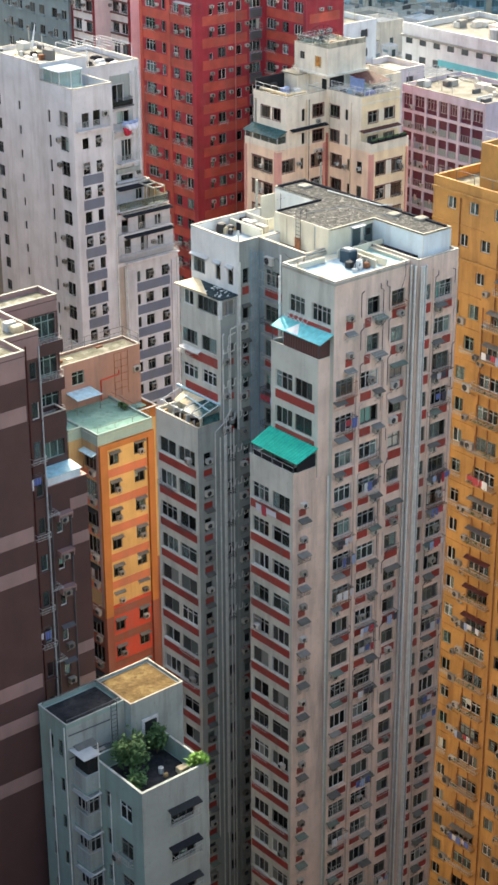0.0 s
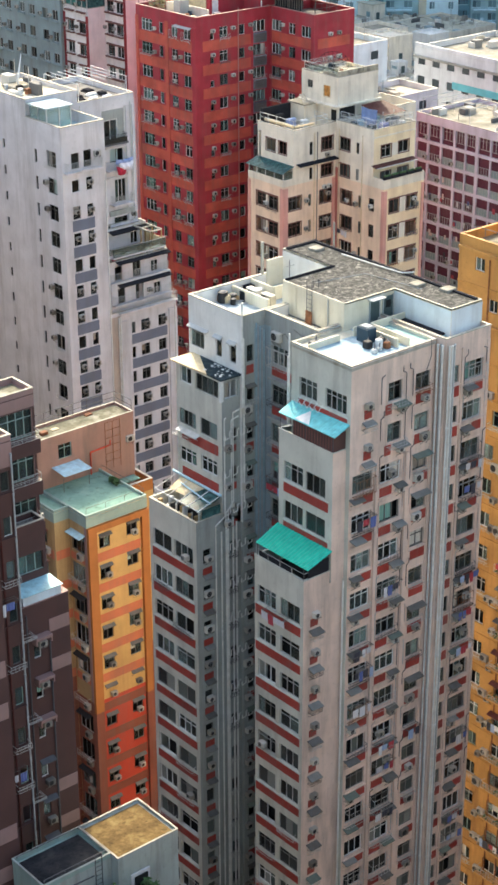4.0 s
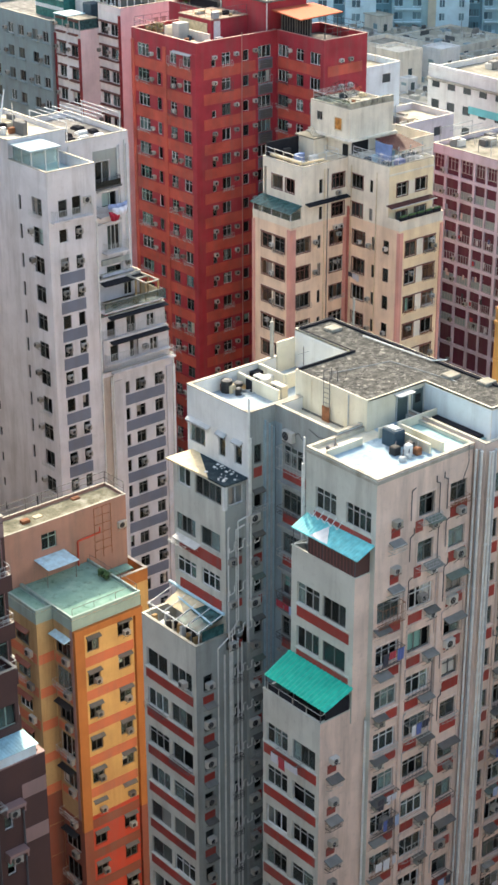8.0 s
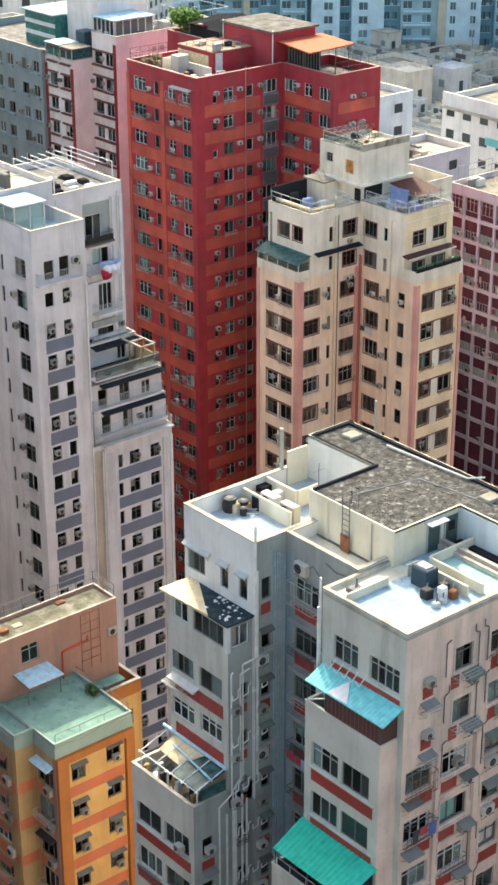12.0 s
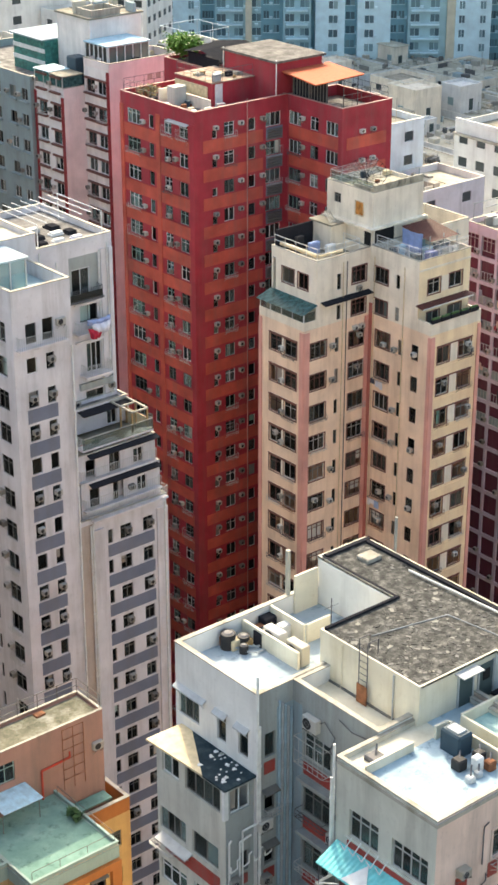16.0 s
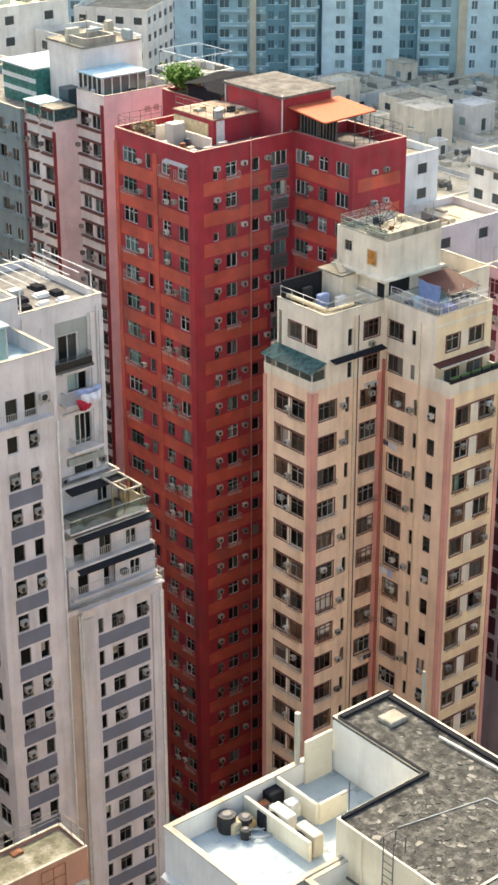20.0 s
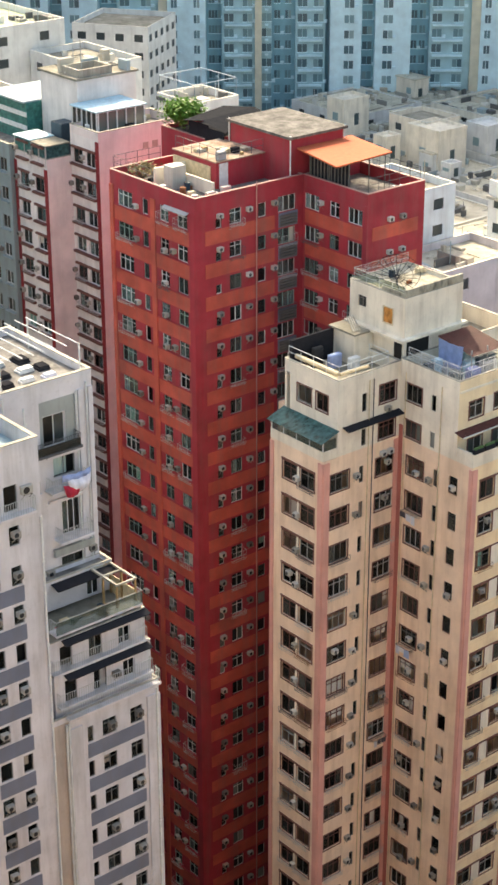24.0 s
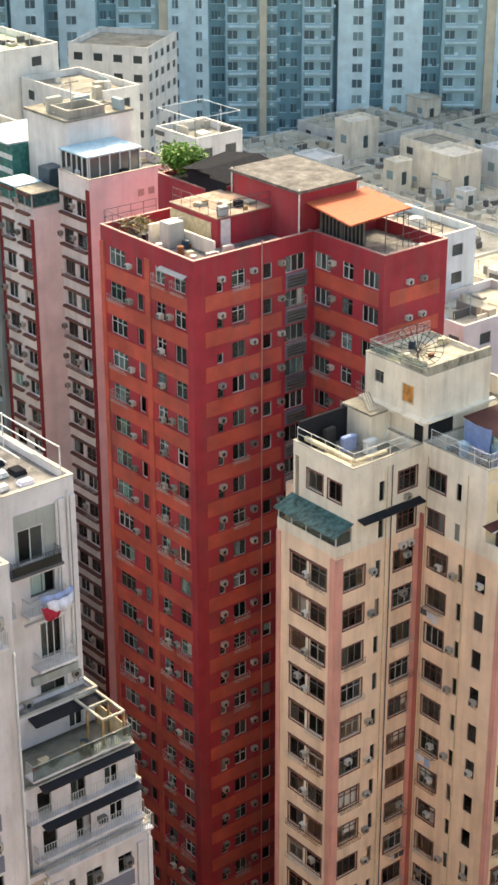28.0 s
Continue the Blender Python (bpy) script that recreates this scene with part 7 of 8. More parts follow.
for x0, x1, y0, y1, h, mat in ((263.9, 270, 294.5, 299, 4.4, "cream_white"), (259.0, 265.5, 266.0, 273.5, 5.2, "cream_white"), (254.6, 258, 274, 277, 3.4, "cream_white"), (255.3, 257.8, 259.5, 261.7, 1.8, "white_paint"), (247.0, 252.0, 284.0, 290.0, 3.0, "white_paint"), (270.5, 276.0, 266.0, 271.0, 4.2, "white_paint"), (243.0, 246.0, 268.0, 274.0, 2.2, "cream_white")):
    hut = thing("roof_hut", x0, y0, 33, "bright cream roof hut with a small dark doorway", "hut", "roof huts")
    part("wall", Mesh().box(x0, x1, y0, y1, 30.5, 33 + h), mat, hut)
    part("parapet", hoop(x0 - 0.05, x1 + 0.05, y0 - 0.05, y1 + 0.05, 33 + h, 33.5 + h, 0.25), mat, hut)
    part("door", Mesh().box((x0 + x1) / 2 - 0.5, (x0 + x1) / 2 + 0.5, y0 - 0.04, y0, 33, 33 + min(2.1, h * 0.8)), "door_dark", hut)
    part("window", Mesh().box(x0 - 0.04, x0, (y0 + y1) / 2 - 0.7, (y0 + y1) / 2 + 0.7, 33.9, 33 + min(2.3, h * 0.8)), "far_window", hut)
big = low_block("building", "tall cream roof house on a low block", 262.0, 270.0, 272.0, 281.0, 38.5, "cream_white", "roof_pale", rows=1, nx=2, ny=2)
for k, (x0, x1, y0, y1, z, n) in enumerate(((158.5, 171, 237, 261, 60.2, 60), (174.5, 186, 267, 283, 65.2, 40), (181.5, 189, 254, 265, 61.8, 16), (176.5, 182, 224.5, 230.5, 63.2, 12), (179, 190, 186.5, 193, 52.4, 14), (178.5, 187.5, 194.5, 203, 58.4, 14), (206, 214, 170, 197, 55.5, 40), (146.4, 152.8, 203.6, 209.2, 74.8, 14), (141, 153, 210, 221.5, 65.7, 40), (165.5, 175, 151, 164.5, 57.4, 26), (98.8, 103.8, 152, 159.5, 72.2, 12), (30, 51, 83, 95, 73.1, 40))):
    clutter(300 + k, x0, x1, y0, y1, z, n, "small pipes, boxes and low walls on a flat roof")

# ---- far towers ----
far = thing("tower_block", 290, 312, 0, "slab of tall residential towers with haze put into their blue colours", "tower block", turn=-40.0)
frng = random.Random(17)
def far_bay(x0, x1, y, wall, win_cols, win_w=1.8, z1=105, fh=2.9, balcony=False):
    f = Face(far, "Y", y, x0, x1, 0, z1, wall)
    m = Mesh()
    z = 2.0
    g = Mesh()
    win_w = 1.1 if len(win_cols) > 1 and not balcony else win_w
    while z < z1 - 3:
        for c in win_cols:
            k = frng.random()
            g.box(c - win_w / 2, c - 0.06, y - 0.03, y + 0.05, z, z + 1.5).box(c + 0.06, c + win_w / 2, y - 0.03, y + 0.05, z, z + 1.5)
            m.box(c - win_w / 2 - 0.12, c + win_w / 2 + 0.12, y - 0.14, y - 0.001, z - 0.14, z)
            if k < 0.35:
                m.box(c + win_w / 2 + 0.1, c + win_w / 2 + 0.75, y - 0.5, y - 0.001, z - 0.1, z + 0.45)
        if balcony:
            m.box(x0 + 0.6, x1 - 0.6, y - 0.9, y - 0.02, z - 0.75, z - 0.45)
        z += fh
    f.build()
    tagged(part("window_column", g, "far_window", far), kind="stuff")
    if m.v:
        tagged(part("balcony_column" if balcony else "sill_column", m, "haze_pale", far), kind="stuff")
    part("wall", Mesh().box(x0, x0 + 0.2, y + 0.01, y + 14, 0, z1).box(x1 - 0.2, x1, y + 0.01, y + 14, 0, z1), wall, far)


UNIT = ((7.3, 0.0, "haze_pale", (1.3, 5.6), False), (3.1, 5.0, "haze_dark", (1.0, 2.2), False), (6.3, 1.5, "haze_blue", (1.3, 4.9), True), (1.3, 0.6, "tan_far", (), False), (1.9, 2.0, "haze_blue", (0.95,), True), (4.6, 5.0, "haze_dark", (1.1, 3.2), False), (5.7, 1.5, "haze_blue", (1.3, 4.4), True), (0.9, 4.0, "haze_dark", (), False),
        (6.0, 0.0, "haze_pale", (3.6,), False), (2.6, 4.0, "haze_dark", (1.3,), False), (6.8, 0.0, "haze_pale", (2.4,), False), (3.7, 5.0, "haze_dark", (1.0, 2.6), False), (7.0, 1.5, "haze_blue", (1.4, 5.5), True), (0.9, 1.5, "haze_blue", (), False), (1.7, 0.4, "tan_far", (), False))
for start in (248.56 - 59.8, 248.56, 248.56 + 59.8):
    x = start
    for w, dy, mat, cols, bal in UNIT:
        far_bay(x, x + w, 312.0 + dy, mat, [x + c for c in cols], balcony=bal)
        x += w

cagework = thing("roof_frame", 176.2, 224.2, 64.0, "pale pipe frame standing round a white roof", "pipe frame")
part("frame_rail", railing_mesh([(176.2, 224.2, 64.07), (182.3, 224.2, 64.07), (182.3, 230.8, 64.07), (176.2, 230.8, 64.07), (176.2, 224.2, 64.07)], 2.0, 3.0, 1, 0.05), "sky_white", cagework)


# ---- unseen blocks added around, which close the streets and hold off the low sky ----
def on_view(x, y, margin):
    d, lat = x * 0.643 + y * 0.766, x * 0.766 - y * 0.643
    return abs(lat) < 0.1414 * (d * 0.91 + 46.6) + margin


unseen_blocks = Mesh()
crng = random.Random(3)
for i in range(-9, 17):
    for j in range(-9, 17):
        cx, cy = 12 + i * 27, 20 + j * 27
        d = cx * 0.643 + cy * 0.766
        under = 112 - d * 0.8 - 16 if d < 62 else 0
        if (on_view(cx, cy, 17) and under < 15) or (88 < cx < 140 and 50 < cy < 110):
            continue
        h = crng.uniform(46, 76)
        # taller on this side to shade the lower storeys
        if cx * 0.766 - cy * 0.643 < -20 and d > 90:
            h += 10
        # lower on this side to let more sky onto the cream fronts
        if 118 < cx < 235 and cx * 0.766 - cy * 0.643 > 12 and d > 120:
            h *= 0.42
        if on_view(cx, cy, 17):
            h = min(h, under)
        unseen_blocks.box(cx - 10, cx + 10, cy - 10, cy + 10, 0, h)
# boxes hidden behind the towers, added to darken the red and pink fronts
unseen_blocks.box(112, 122, 164, 178, 0, 40).box(149.3, 156, 161.7, 165.5, 0, 57).box(156.1, 170, 164, 185, 0, 44).box(106, 131, 187, 214, 0, 43)
single("backdrop", unseen_blocks, "unseen_block_paint", "unseen plain blocks added all around to hold off the low sky", "backdrop", kind="structure")

# ---- tower roof and terraces ----
def roof_unit(x, y, z, turn=0.0, size=(0.95, 0.35, 0.8)):
    w, d, h = size
    m = pose(x, y, z, 0, 0, turn)
    ob = new("air_conditioner")
    ob.matrix_world, HOME[ob] = m, m
    tagged(ob, "beige air conditioner unit standing on the roof", "air conditioner", "air conditioners on the roofs")
    part("body", shared(("roof_ac", size), lambda: Mesh().chamfered(-w / 2, w / 2, -d, 0, 0.08, h, 0.04), "ac_body"), None, ob, at=m)
    part("fan", shared(("roof_ac_fan", size), lambda: ac_grille_mesh(w, d, h), "ac_dark"), None, ob, at=m)
    part("fan_guard", shared(("roof_ac_guard", size), lambda: ac_ring_mesh(w, d, h), "aluminium"), None, ob, at=m)
    for sx in (-1, 1):
        part("foot", shared(("roof_ac_foot", size), lambda: Mesh().box(-0.04, 0.04, -d, 0, 0, 0.08), "galvanised"), None, ob, at=m @ Matrix.Translation((sx * w * 0.35, 0, 0)))


for x, y, r in ((82.3, 97.9, -90), (82.3, 96.4, -90)):
    roof_unit(x, y, 70.96, r, (1.1, 0.5, 1.0))
for x, y, r, h in ((80.5, 99.3, 0.34, 0.75), (81.1, 98.95, 0.28, 0.55), (80.75, 98.5, 0.2, 0.4)):
    pump = thing("pump_set", x, y, 70.95, "dark drum-shaped pump with pipes in the roof corner", "pump")
    part("body", Mesh().tube((x, y, 70.95), (x, y, 70.95 + h), r, 14), "ac_dark", pump)
    part("lid", Mesh().tube((x, y, 70.95 + h), (x, y, 71.0 + h), r * 0.8, 14, r * 0.5), "pipe_dark", pump)
    part("pipe", Mesh().tube((x, y - r, 71.1), (x + 0.3, y - r - 0.3, 71.1), 0.04).tube((x + 0.3, y - r - 0.3, 71.1), (x + 0.9, y - r - 0.3, 70.99), 0.04), "pipe_grey", pump)
tank = thing("water_tank", 82.0, 86.6, 71.54, "dark blue rooftop water tank with a pale lid", "water tank")
part("body", Mesh().chamfered(81.5, 82.3, 86.2, 87.3, 71.54, 72.5, 0.08), "blue_tank", tank)
part("lid", Mesh().chamfered(81.65, 82.15, 86.4, 87.1, 72.5, 72.57, 0.03), "pipe_grey", tank)
for k, (x, y, w, h, mat) in enumerate(((81.1, 85.8, 0.5, 0.45, "ac_dark"), (81.6, 85.3, 0.4, 0.6, "white_frame"), (82.0, 85.6, 0.45, 0.5, "ac_dark"), (80.8, 84.9, 0.35, 0.25, "pipe_grey"), (81.3, 84.95, 0.3, 0.25, "pipe_grey"), (79.0, 88.3, 0.7, 0.2, "pipe_dark"), (82.0, 85.0, 0.4, 0.4, "rust"))):
    pump = thing("pump_set", x, y, 71.54, "small dark pump set on the roof deck" if mat == "ac_dark" else "loose roof clutter beside the tank", "pump" if mat == "ac_dark" else "clutter")
    part("body", Mesh().chamfered(x - w / 2, x + w / 2, y - w / 2, y + w / 2, 71.55, 71.55 + h, 0.06), mat, pump)
    part("pipe", Mesh().tube((x, y, 71.55 + h * 0.9), (x + 0.3, y + 0.25, 71.95 + h * 0.3), 0.04).tube((x + 0.3, y + 0.25, 71.95 + h * 0.3), (x + 0.3, y + 0.25, 71.54), 0.04), "pipe_dark", pump)
# loose stones and torn felt on the penthouse roof
debris = Mesh()
drng = random.Random(11)
for k in range(2400):
    x, y = drng.uniform(82.0, 88.6), drng.uniform(84.0, 99.2)
    if (x < 86.5 and y < 89.0) or (x < 86.5 and y > 94.2) or (y > 95.0 and k % 3) or (y < 86.5 and k % 2):
        continue
    big = drng.random() ** 4
    w, l, a, h = 0.015 + 0.09 * big, 0.02 + 0.16 * big, drng.uniform(0, 3.14), drng.uniform(0.008, 0.03)
    ca, sa = math.cos(a), math.sin(a)
    quad = [(x + ca * u - sa * v, y + sa * u + ca * v) for u, v in ((-l, -w * drng.uniform(0.2, 1.2)), (l * drng.uniform(0.3, 1), -w), (l, w * drng.uniform(0.2, 1.1)), (-l * drng.uniform(0.2, 0.9), w))]
    debris.prism(quad, PZ - 0.12, PZ - 0.12 + h)
single("roof_debris", debris, "felt_scraps", "grey stones and torn felt scattered over the roof", "debris", kind="stuff")
cable = thing("roof_conduit", 86, 95, PZ, "thin grey conduit running across the roof", "conduit")
part("conduit", Mesh().tube((83.2, 93.0, PZ - 0.09), (86.9, 92.2, PZ - 0.09), 0.02).tube((86.9, 92.2, PZ - 0.09), (87.6, 87.6, PZ - 0.09), 0.02), "pipe_grey", cable)
cable = thing("roof_conduit", 88, 92, PZ, "white pipe along the roof edge", "conduit")
part("conduit", Mesh().tube((88.3, 96.0, PZ), (88.6, 90.5, PZ + 0.02), 0.05).tube((88.6, 90.5, PZ + 0.02), (89.3, 90.0, PZ + 0.05), 0.05), "pipe_white", cable)
post = single("vent_post", Mesh().tube((89.3, 97.9, 70), (89.3, 97.9, 75.1), 0.07, 8), "coping_white", "white vent pipe standing behind the roof edge", "vent pipe")
post = single("vent_post", Mesh().tube((84.5, 99.9, 70), (84.5, 99.9, 74.2), 0.12, 8), "coping_white", "white vent pipe beside the roof terrace", "vent pipe")
post = single("antenna", Mesh().tube((82.6, 94.9, 70.9), (82.6, 94.9, 74.6), 0.025, 6).tube((82.2, 94.9, 74.2), (83.0, 94.9, 74.2), 0.012, 4), "pipe_dark", "thin rooftop aerial mast", "antenna")
# roof terrace of the second bay
cover = thing("terrace_canopy", 75, 97, 57.2, "patched blue glass canopy over a cluttered terrace", "canopy")
part("glass", Mesh().face((74.7, 94.8, 58.75), (74.7, 97.0, 58.75), (76.45, 97.0, 59.25), (76.45, 94.8, 59.25)).face((74.7, 94.8, 58.71), (76.45, 94.8, 59.21), (76.45, 97.0, 59.21), (74.7, 97.0, 58.71)), "teal_glass_roof", cover, "dirty blue-green glass sheets")
part("sheet", Mesh().face((75.3, 97.2, 58.85), (75.6, 99.3, 58.6), (76.4, 99.0, 59.3), (76.4, 96.4, 59.35)).face((75.3, 97.2, 58.82), (76.4, 96.4, 59.32), (76.4, 99.0, 59.27), (75.6, 99.3, 58.57)), "cream_sheet", cover, "sagging pale canvas")
for y in (94.9, 96.0, 97.0, 98.2, 99.6):
    part("beam", Mesh().tube((74.5, y, 58.7), (76.48, y, 59.3), 0.035), "white_frame", cover)
part("roller", Mesh().tube((76.42, 94.7, 59.42), (76.42, 99.9, 59.45), 0.1, 8), "blue_sheet", cover, "pale blue rolled awning")
part("roller", Mesh().tube((75.5, 94.7, 59.1), (75.9, 98.4, 59.2), 0.06, 8), "blue_sheet", cover)
part("beam", Mesh().tube((74.6, 94.7, 58.75), (74.6, 99.7, 58.75), 0.035), "white_frame", cover)
part("side_screen", Mesh().box(74.8, 76.4, 94.72, 94.75, 58.1, 58.8), "teal_glass_roof", cover)
for y in (94.8, 97.2, 99.5):
    part("post", Mesh().tube((74.6, y, 57.1), (74.6, y, 58.75), 0.035), "white_frame", cover)
for k in range(10):
    y = 95.1 + k * 0.46
    it = thing("stored_board", 75.0, y, 57.1, "old white boards and furniture stored on the terrace", "board", "stored boards")
    part("board", Mesh().chamfered(74.6 + 0.25 * (k % 3), 74.95 + 0.25 * (k % 3), y - 0.07, y + 0.12 + 0.05 * (k % 2), 57.1, 57.8 + 0.22 * (k % 4), 0.04), ("white_frame", "wood", "ac_dark", "pipe_grey")[k % 4], it)
# brackets and planters on the turquoise awning
for k in range(5):
    w = thing("wall_bracket", 77.6, 86.2 + k * 0.5, 68, "white metal bracket above the awning", "bracket", "awning brackets")
    part("arm", Mesh().tube((77.78, 86.2 + k * 0.5, 68.45), (77.35, 86.2 + k * 0.5, 68.05), 0.025, 5).tube((77.35, 86.2 + k * 0.5, 68.05), (77.3, 86.4 + k * 0.5, 68.3), 0.025, 5), "white_frame", w)

def draped(x0, x1, z0, z1, y, bulge, taper):
    """A hanging cloth, pinched in at the bottom and blown outwards."""
    m = Mesh()
    nu, nv = 12, 8
    for back in (0.0, 0.02):
        for j in range(nv + 1):
            v = j / nv
            for i in range(nu + 1):
                u = i / nu
                x = (x0 + x1) / 2 + (u - 0.5) * (x1 - x0) * (1 - taper * (1 - v))
                fold = 0.05 * math.sin(u * 19 + v * 3)
                m.v.append((x, y - bulge * math.sin(math.pi * (0.15 + 0.85 * (1 - v))) * (0.4 + 0.6 * math.sin(math.pi * u)) + fold + back, z0 + (z1 - z0) * v - 0.12 * math.sin(math.pi * u)))
    w = nu + 1
    for back in range(2):
        o = back * w * (nv + 1)
        for j in range(nv):
            for i in range(nu):
                q = (o + j * w + i, o + j * w + i + 1, o + (j + 1) * w + i + 1, o + (j + 1) * w + i)
                m.f.append(q[::-1] if back else q)
    return m


# ---- cream tower roofs ----
rail = thing("roof_railing", 136.2, 155.5, 62.2, "white metal railing round the roof terrace", "railing", "roof railings")
part("rail", railing_mesh([(138.2, 161.4, 62.25), (136.4, 161.4, 62.25), (136.4, 155.7, 62.25), (141.4, 155.7, 62.25), (141.4, 157.8, 62.25)], 0.95, 1.5), "white_frame", rail)
rail = thing("roof_railing", 142.8, 149.5, 62.4, "glazed metal railing round the cluttered roof terrace", "railing", "roof railings")
part("rail", railing_mesh([(142.8, 154.9, 62.45), (142.8, 149.5, 62.45), (148.8, 149.5, 62.45)], 1.0, 1.3), "white_frame", rail)
part("glazing", Mesh().box(142.79, 142.8, 149.6, 154.9, 62.5, 63.3).box(142.9, 148.7, 149.49, 149.5, 62.5, 63.3), "screen_glass", rail)
rail = thing("roof_railing", 143, 156, 67.1, "thin railing with clouded panels round the dish roof", "railing", "roof railings")
part("rail", railing_mesh([(148.8, 161.4, 67.15), (143.0, 161.4, 67.15), (143.0, 155.7, 67.15)], 0.85, 1.4, 2, 0.02), "pipe_grey", rail)
part("panel", Mesh().box(143.0, 143.01, 155.8, 161.3, 67.2, 67.9), "screen_glass", rail)
part("panel", Mesh().box(143.1, 148.7, 161.39, 161.4, 67.2, 67.9), "screen_glass", rail)
part("kerb", Mesh().chamfered(142.85, 149.0, 155.52, 155.75, 67.15, 67.75, 0.04).chamfered(142.85, 143.05, 155.76, 158.2, 67.15, 67.45, 0.04), "mouldy", cream, "mould-stained kerb on the dish roof")
tarp_b = thing("tarpaulin", 144.2, 153.5, 62, "blue tarpaulin hung at the end of the terrace canopy", "tarpaulin")
part("sheet", draped(0.0, 2.6, 0.0, 1.9, 0.0, 0.15, 0.1), "cloth_blue", tarp_b, at=Matrix.Translation((145.2, 151.6, 61.9)) @ Matrix.Rotation(math.pi / 2, 4, "Z"))
dish = thing("satellite_dish", 144.6, 158.6, 66.9, "large wire mesh satellite dish on the roof", "satellite dish")
m, k = Mesh(), 20
tilt = Matrix.Translation((144.9, 158.6, 67.6)) @ Vector((-0.35, -0.45, 0.82)).to_track_quat("Z", "Y").to_matrix().to_4x4()
for a in range(k):
    prev = None
    for r in (0.1, 0.6, 1.2, 1.75):
        p = tilt @ Vector((r * math.cos(2 * math.pi * a / k), r * math.sin(2 * math.pi * a / k), r * r * 0.16))
        q = tilt @ Vector((r * math.cos(2 * math.pi * (a + 1) / k), r * math.sin(2 * math.pi * (a + 1) / k), r * r * 0.16))
        m.tube(p, q, 0.02, 4)
        if prev is not None:
            m.tube(prev, p, 0.024, 4)
        prev = p
part("mesh", m, "tar_black", dish)
part("pole", Mesh().tube((144.9, 158.6, 66.8), (144.9, 158.6, 67.5), 0.08), "pipe_dark", dish)
part("feed", Mesh().tube(tilt @ Vector((0, 0, 0)), tilt @ Vector((0, 0, 1.0)), 0.03, 5), "pipe_dark", dish)
sign = thing("wall_plate", 142.75, 157, 65, "rust-stained metal plate on the penthouse wall", "metal plate")
part("plate", Mesh().box(142.72, 142.8, 156.8, 157.7, 64.75, 65.9), "rust_orange", sign)
part("frame", hoop_front(1.0, 1.25, 0.06), "cream_sheet", sign, "pale worn frame", at=Matrix.Translation((142.74, 157.25, 64.7)) @ Matrix.Rotation(-math.pi / 2, 4, "Z"))
# near-black panels on the wall paint the shade of two openings
part("door", Mesh().box(142.74, 142.8, 155.7, 156.5, 61.3, 63.4), "unlit_black", cream, "near-black panel for the shade in an open doorway")
part("opening", Mesh().box(143.1, 145.4, 155.44, 155.5, 61.5, 63.6), "unlit_black", cream, "near-black panel for the shade in the open end of the roof house")
part("ledge", Mesh().box(142.2, 149.3, 155.1, 155.5, 63.75, 63.95), "cream_white", cream)
part("ledge", Mesh().box(142.2, 142.8, 155.501, 161.6, 63.75, 63.95), "cream_white", cream)
roll = thing("rolled_sheet", 136.7, 158.3, 62.3, "long pale canvas roll lying along the terrace rail", "canvas roll")
part("roll", Mesh().tube((136.75, 160.9, 62.42), (136.75, 156.2, 62.42), 0.2, 10).tube((136.8, 156.0, 62.4), (139.6, 155.95, 62.38), 0.13, 8), "cream_sheet", roll)
box = thing("roof_hut", 141.2, 159.5, 61.2, "small cream roof hut with stored pipes on top", "hut")
part("wall", Mesh().box(140.8, 142.7, 158.8, 161.5, 61.2, 63.7), "cream_white", box)
part("roof", Mesh().box(140.6, 142.75, 158.6, 161.6, 63.7, 63.85), "roof_pale", box)
for kk in range(4):
    part("stored_pipe", Mesh().tube((140.9 + 0.2 * kk, 159.0, 63.9), (141.6 + 0.2 * kk, 160.6, 64.5), 0.06, 6), "coping_white", box)
part("back_wall", Mesh().box(136.5, 140.8, 161.2, 161.45, 61.2, 63.6), "tar_black", box)
shade = thing("terrace_canopy", 146, 152.5, 62, "maroon corrugated canopy over the roof terrace", "canopy")
part("sheet", corrugated((145.3, 150.6, 63.3), (148.9, 150.6, 63.3), (148.9, 154.4, 63.85), (145.3, 154.4, 63.85), 16, 0.05), "maroon_sheet", shade)
part("edge", Mesh().tube((145.25, 150.58, 63.31), (148.95, 150.58, 63.31), 0.04, 6), "coping_worn", shade, "pale front edge")
for x, y in ((145.4, 150.9), (147.1, 150.9), (148.8, 150.9), (145.4, 154.2), (148.8, 154.2)):
    part("post", Mesh().tube((x, y, 61.4), (x, y, 63.7), 0.05), "pipe_grey", shade)
for kk in range(22):
    x, y, s = 143.2 + rng.random() * 5.2, 150.0 + rng.random() * 3.6, 0.2 + 0.35 * rng.random()
    it = thing("stored_item", x, y, 61.4, "blue and white household things stored on the roof terrace", "clutter", "terrace clutter")
    part("body", Mesh().chamfered(x - s, x + s, y - s * 0.7, y + s * 0.7, 61.42, 61.6 + s * 2.2, 0.05), rng.choice(("blue_sheet", "white_frame", "blue_tank", "cloth", "pipe_grey")), it)
for x, y, w, l, h, mat in ((137.0, 158.0, 0.3, 2.6, 0.6, "cream_sheet"), (139.5, 159.6, 0.6, 0.5, 1.1, "cloth_blue"), (140.4, 158.4, 0.5, 0.5, 1.0, "white_frame"), (138.3, 156.5, 0.8, 0.4, 0.4, "white_frame"), (138.6, 160.6, 0.5, 0.4, 1.6, "ac_dark")):
    it = thing("stored_item", x, y, 61.2, "covered things stored on the roof terrace", "clutter", "terrace clutter")
    part("body", Mesh().chamfered(x - w, x + w, y - l / 2, y + l / 2, 61.22, 61.2 + h, 0.08), mat, it)
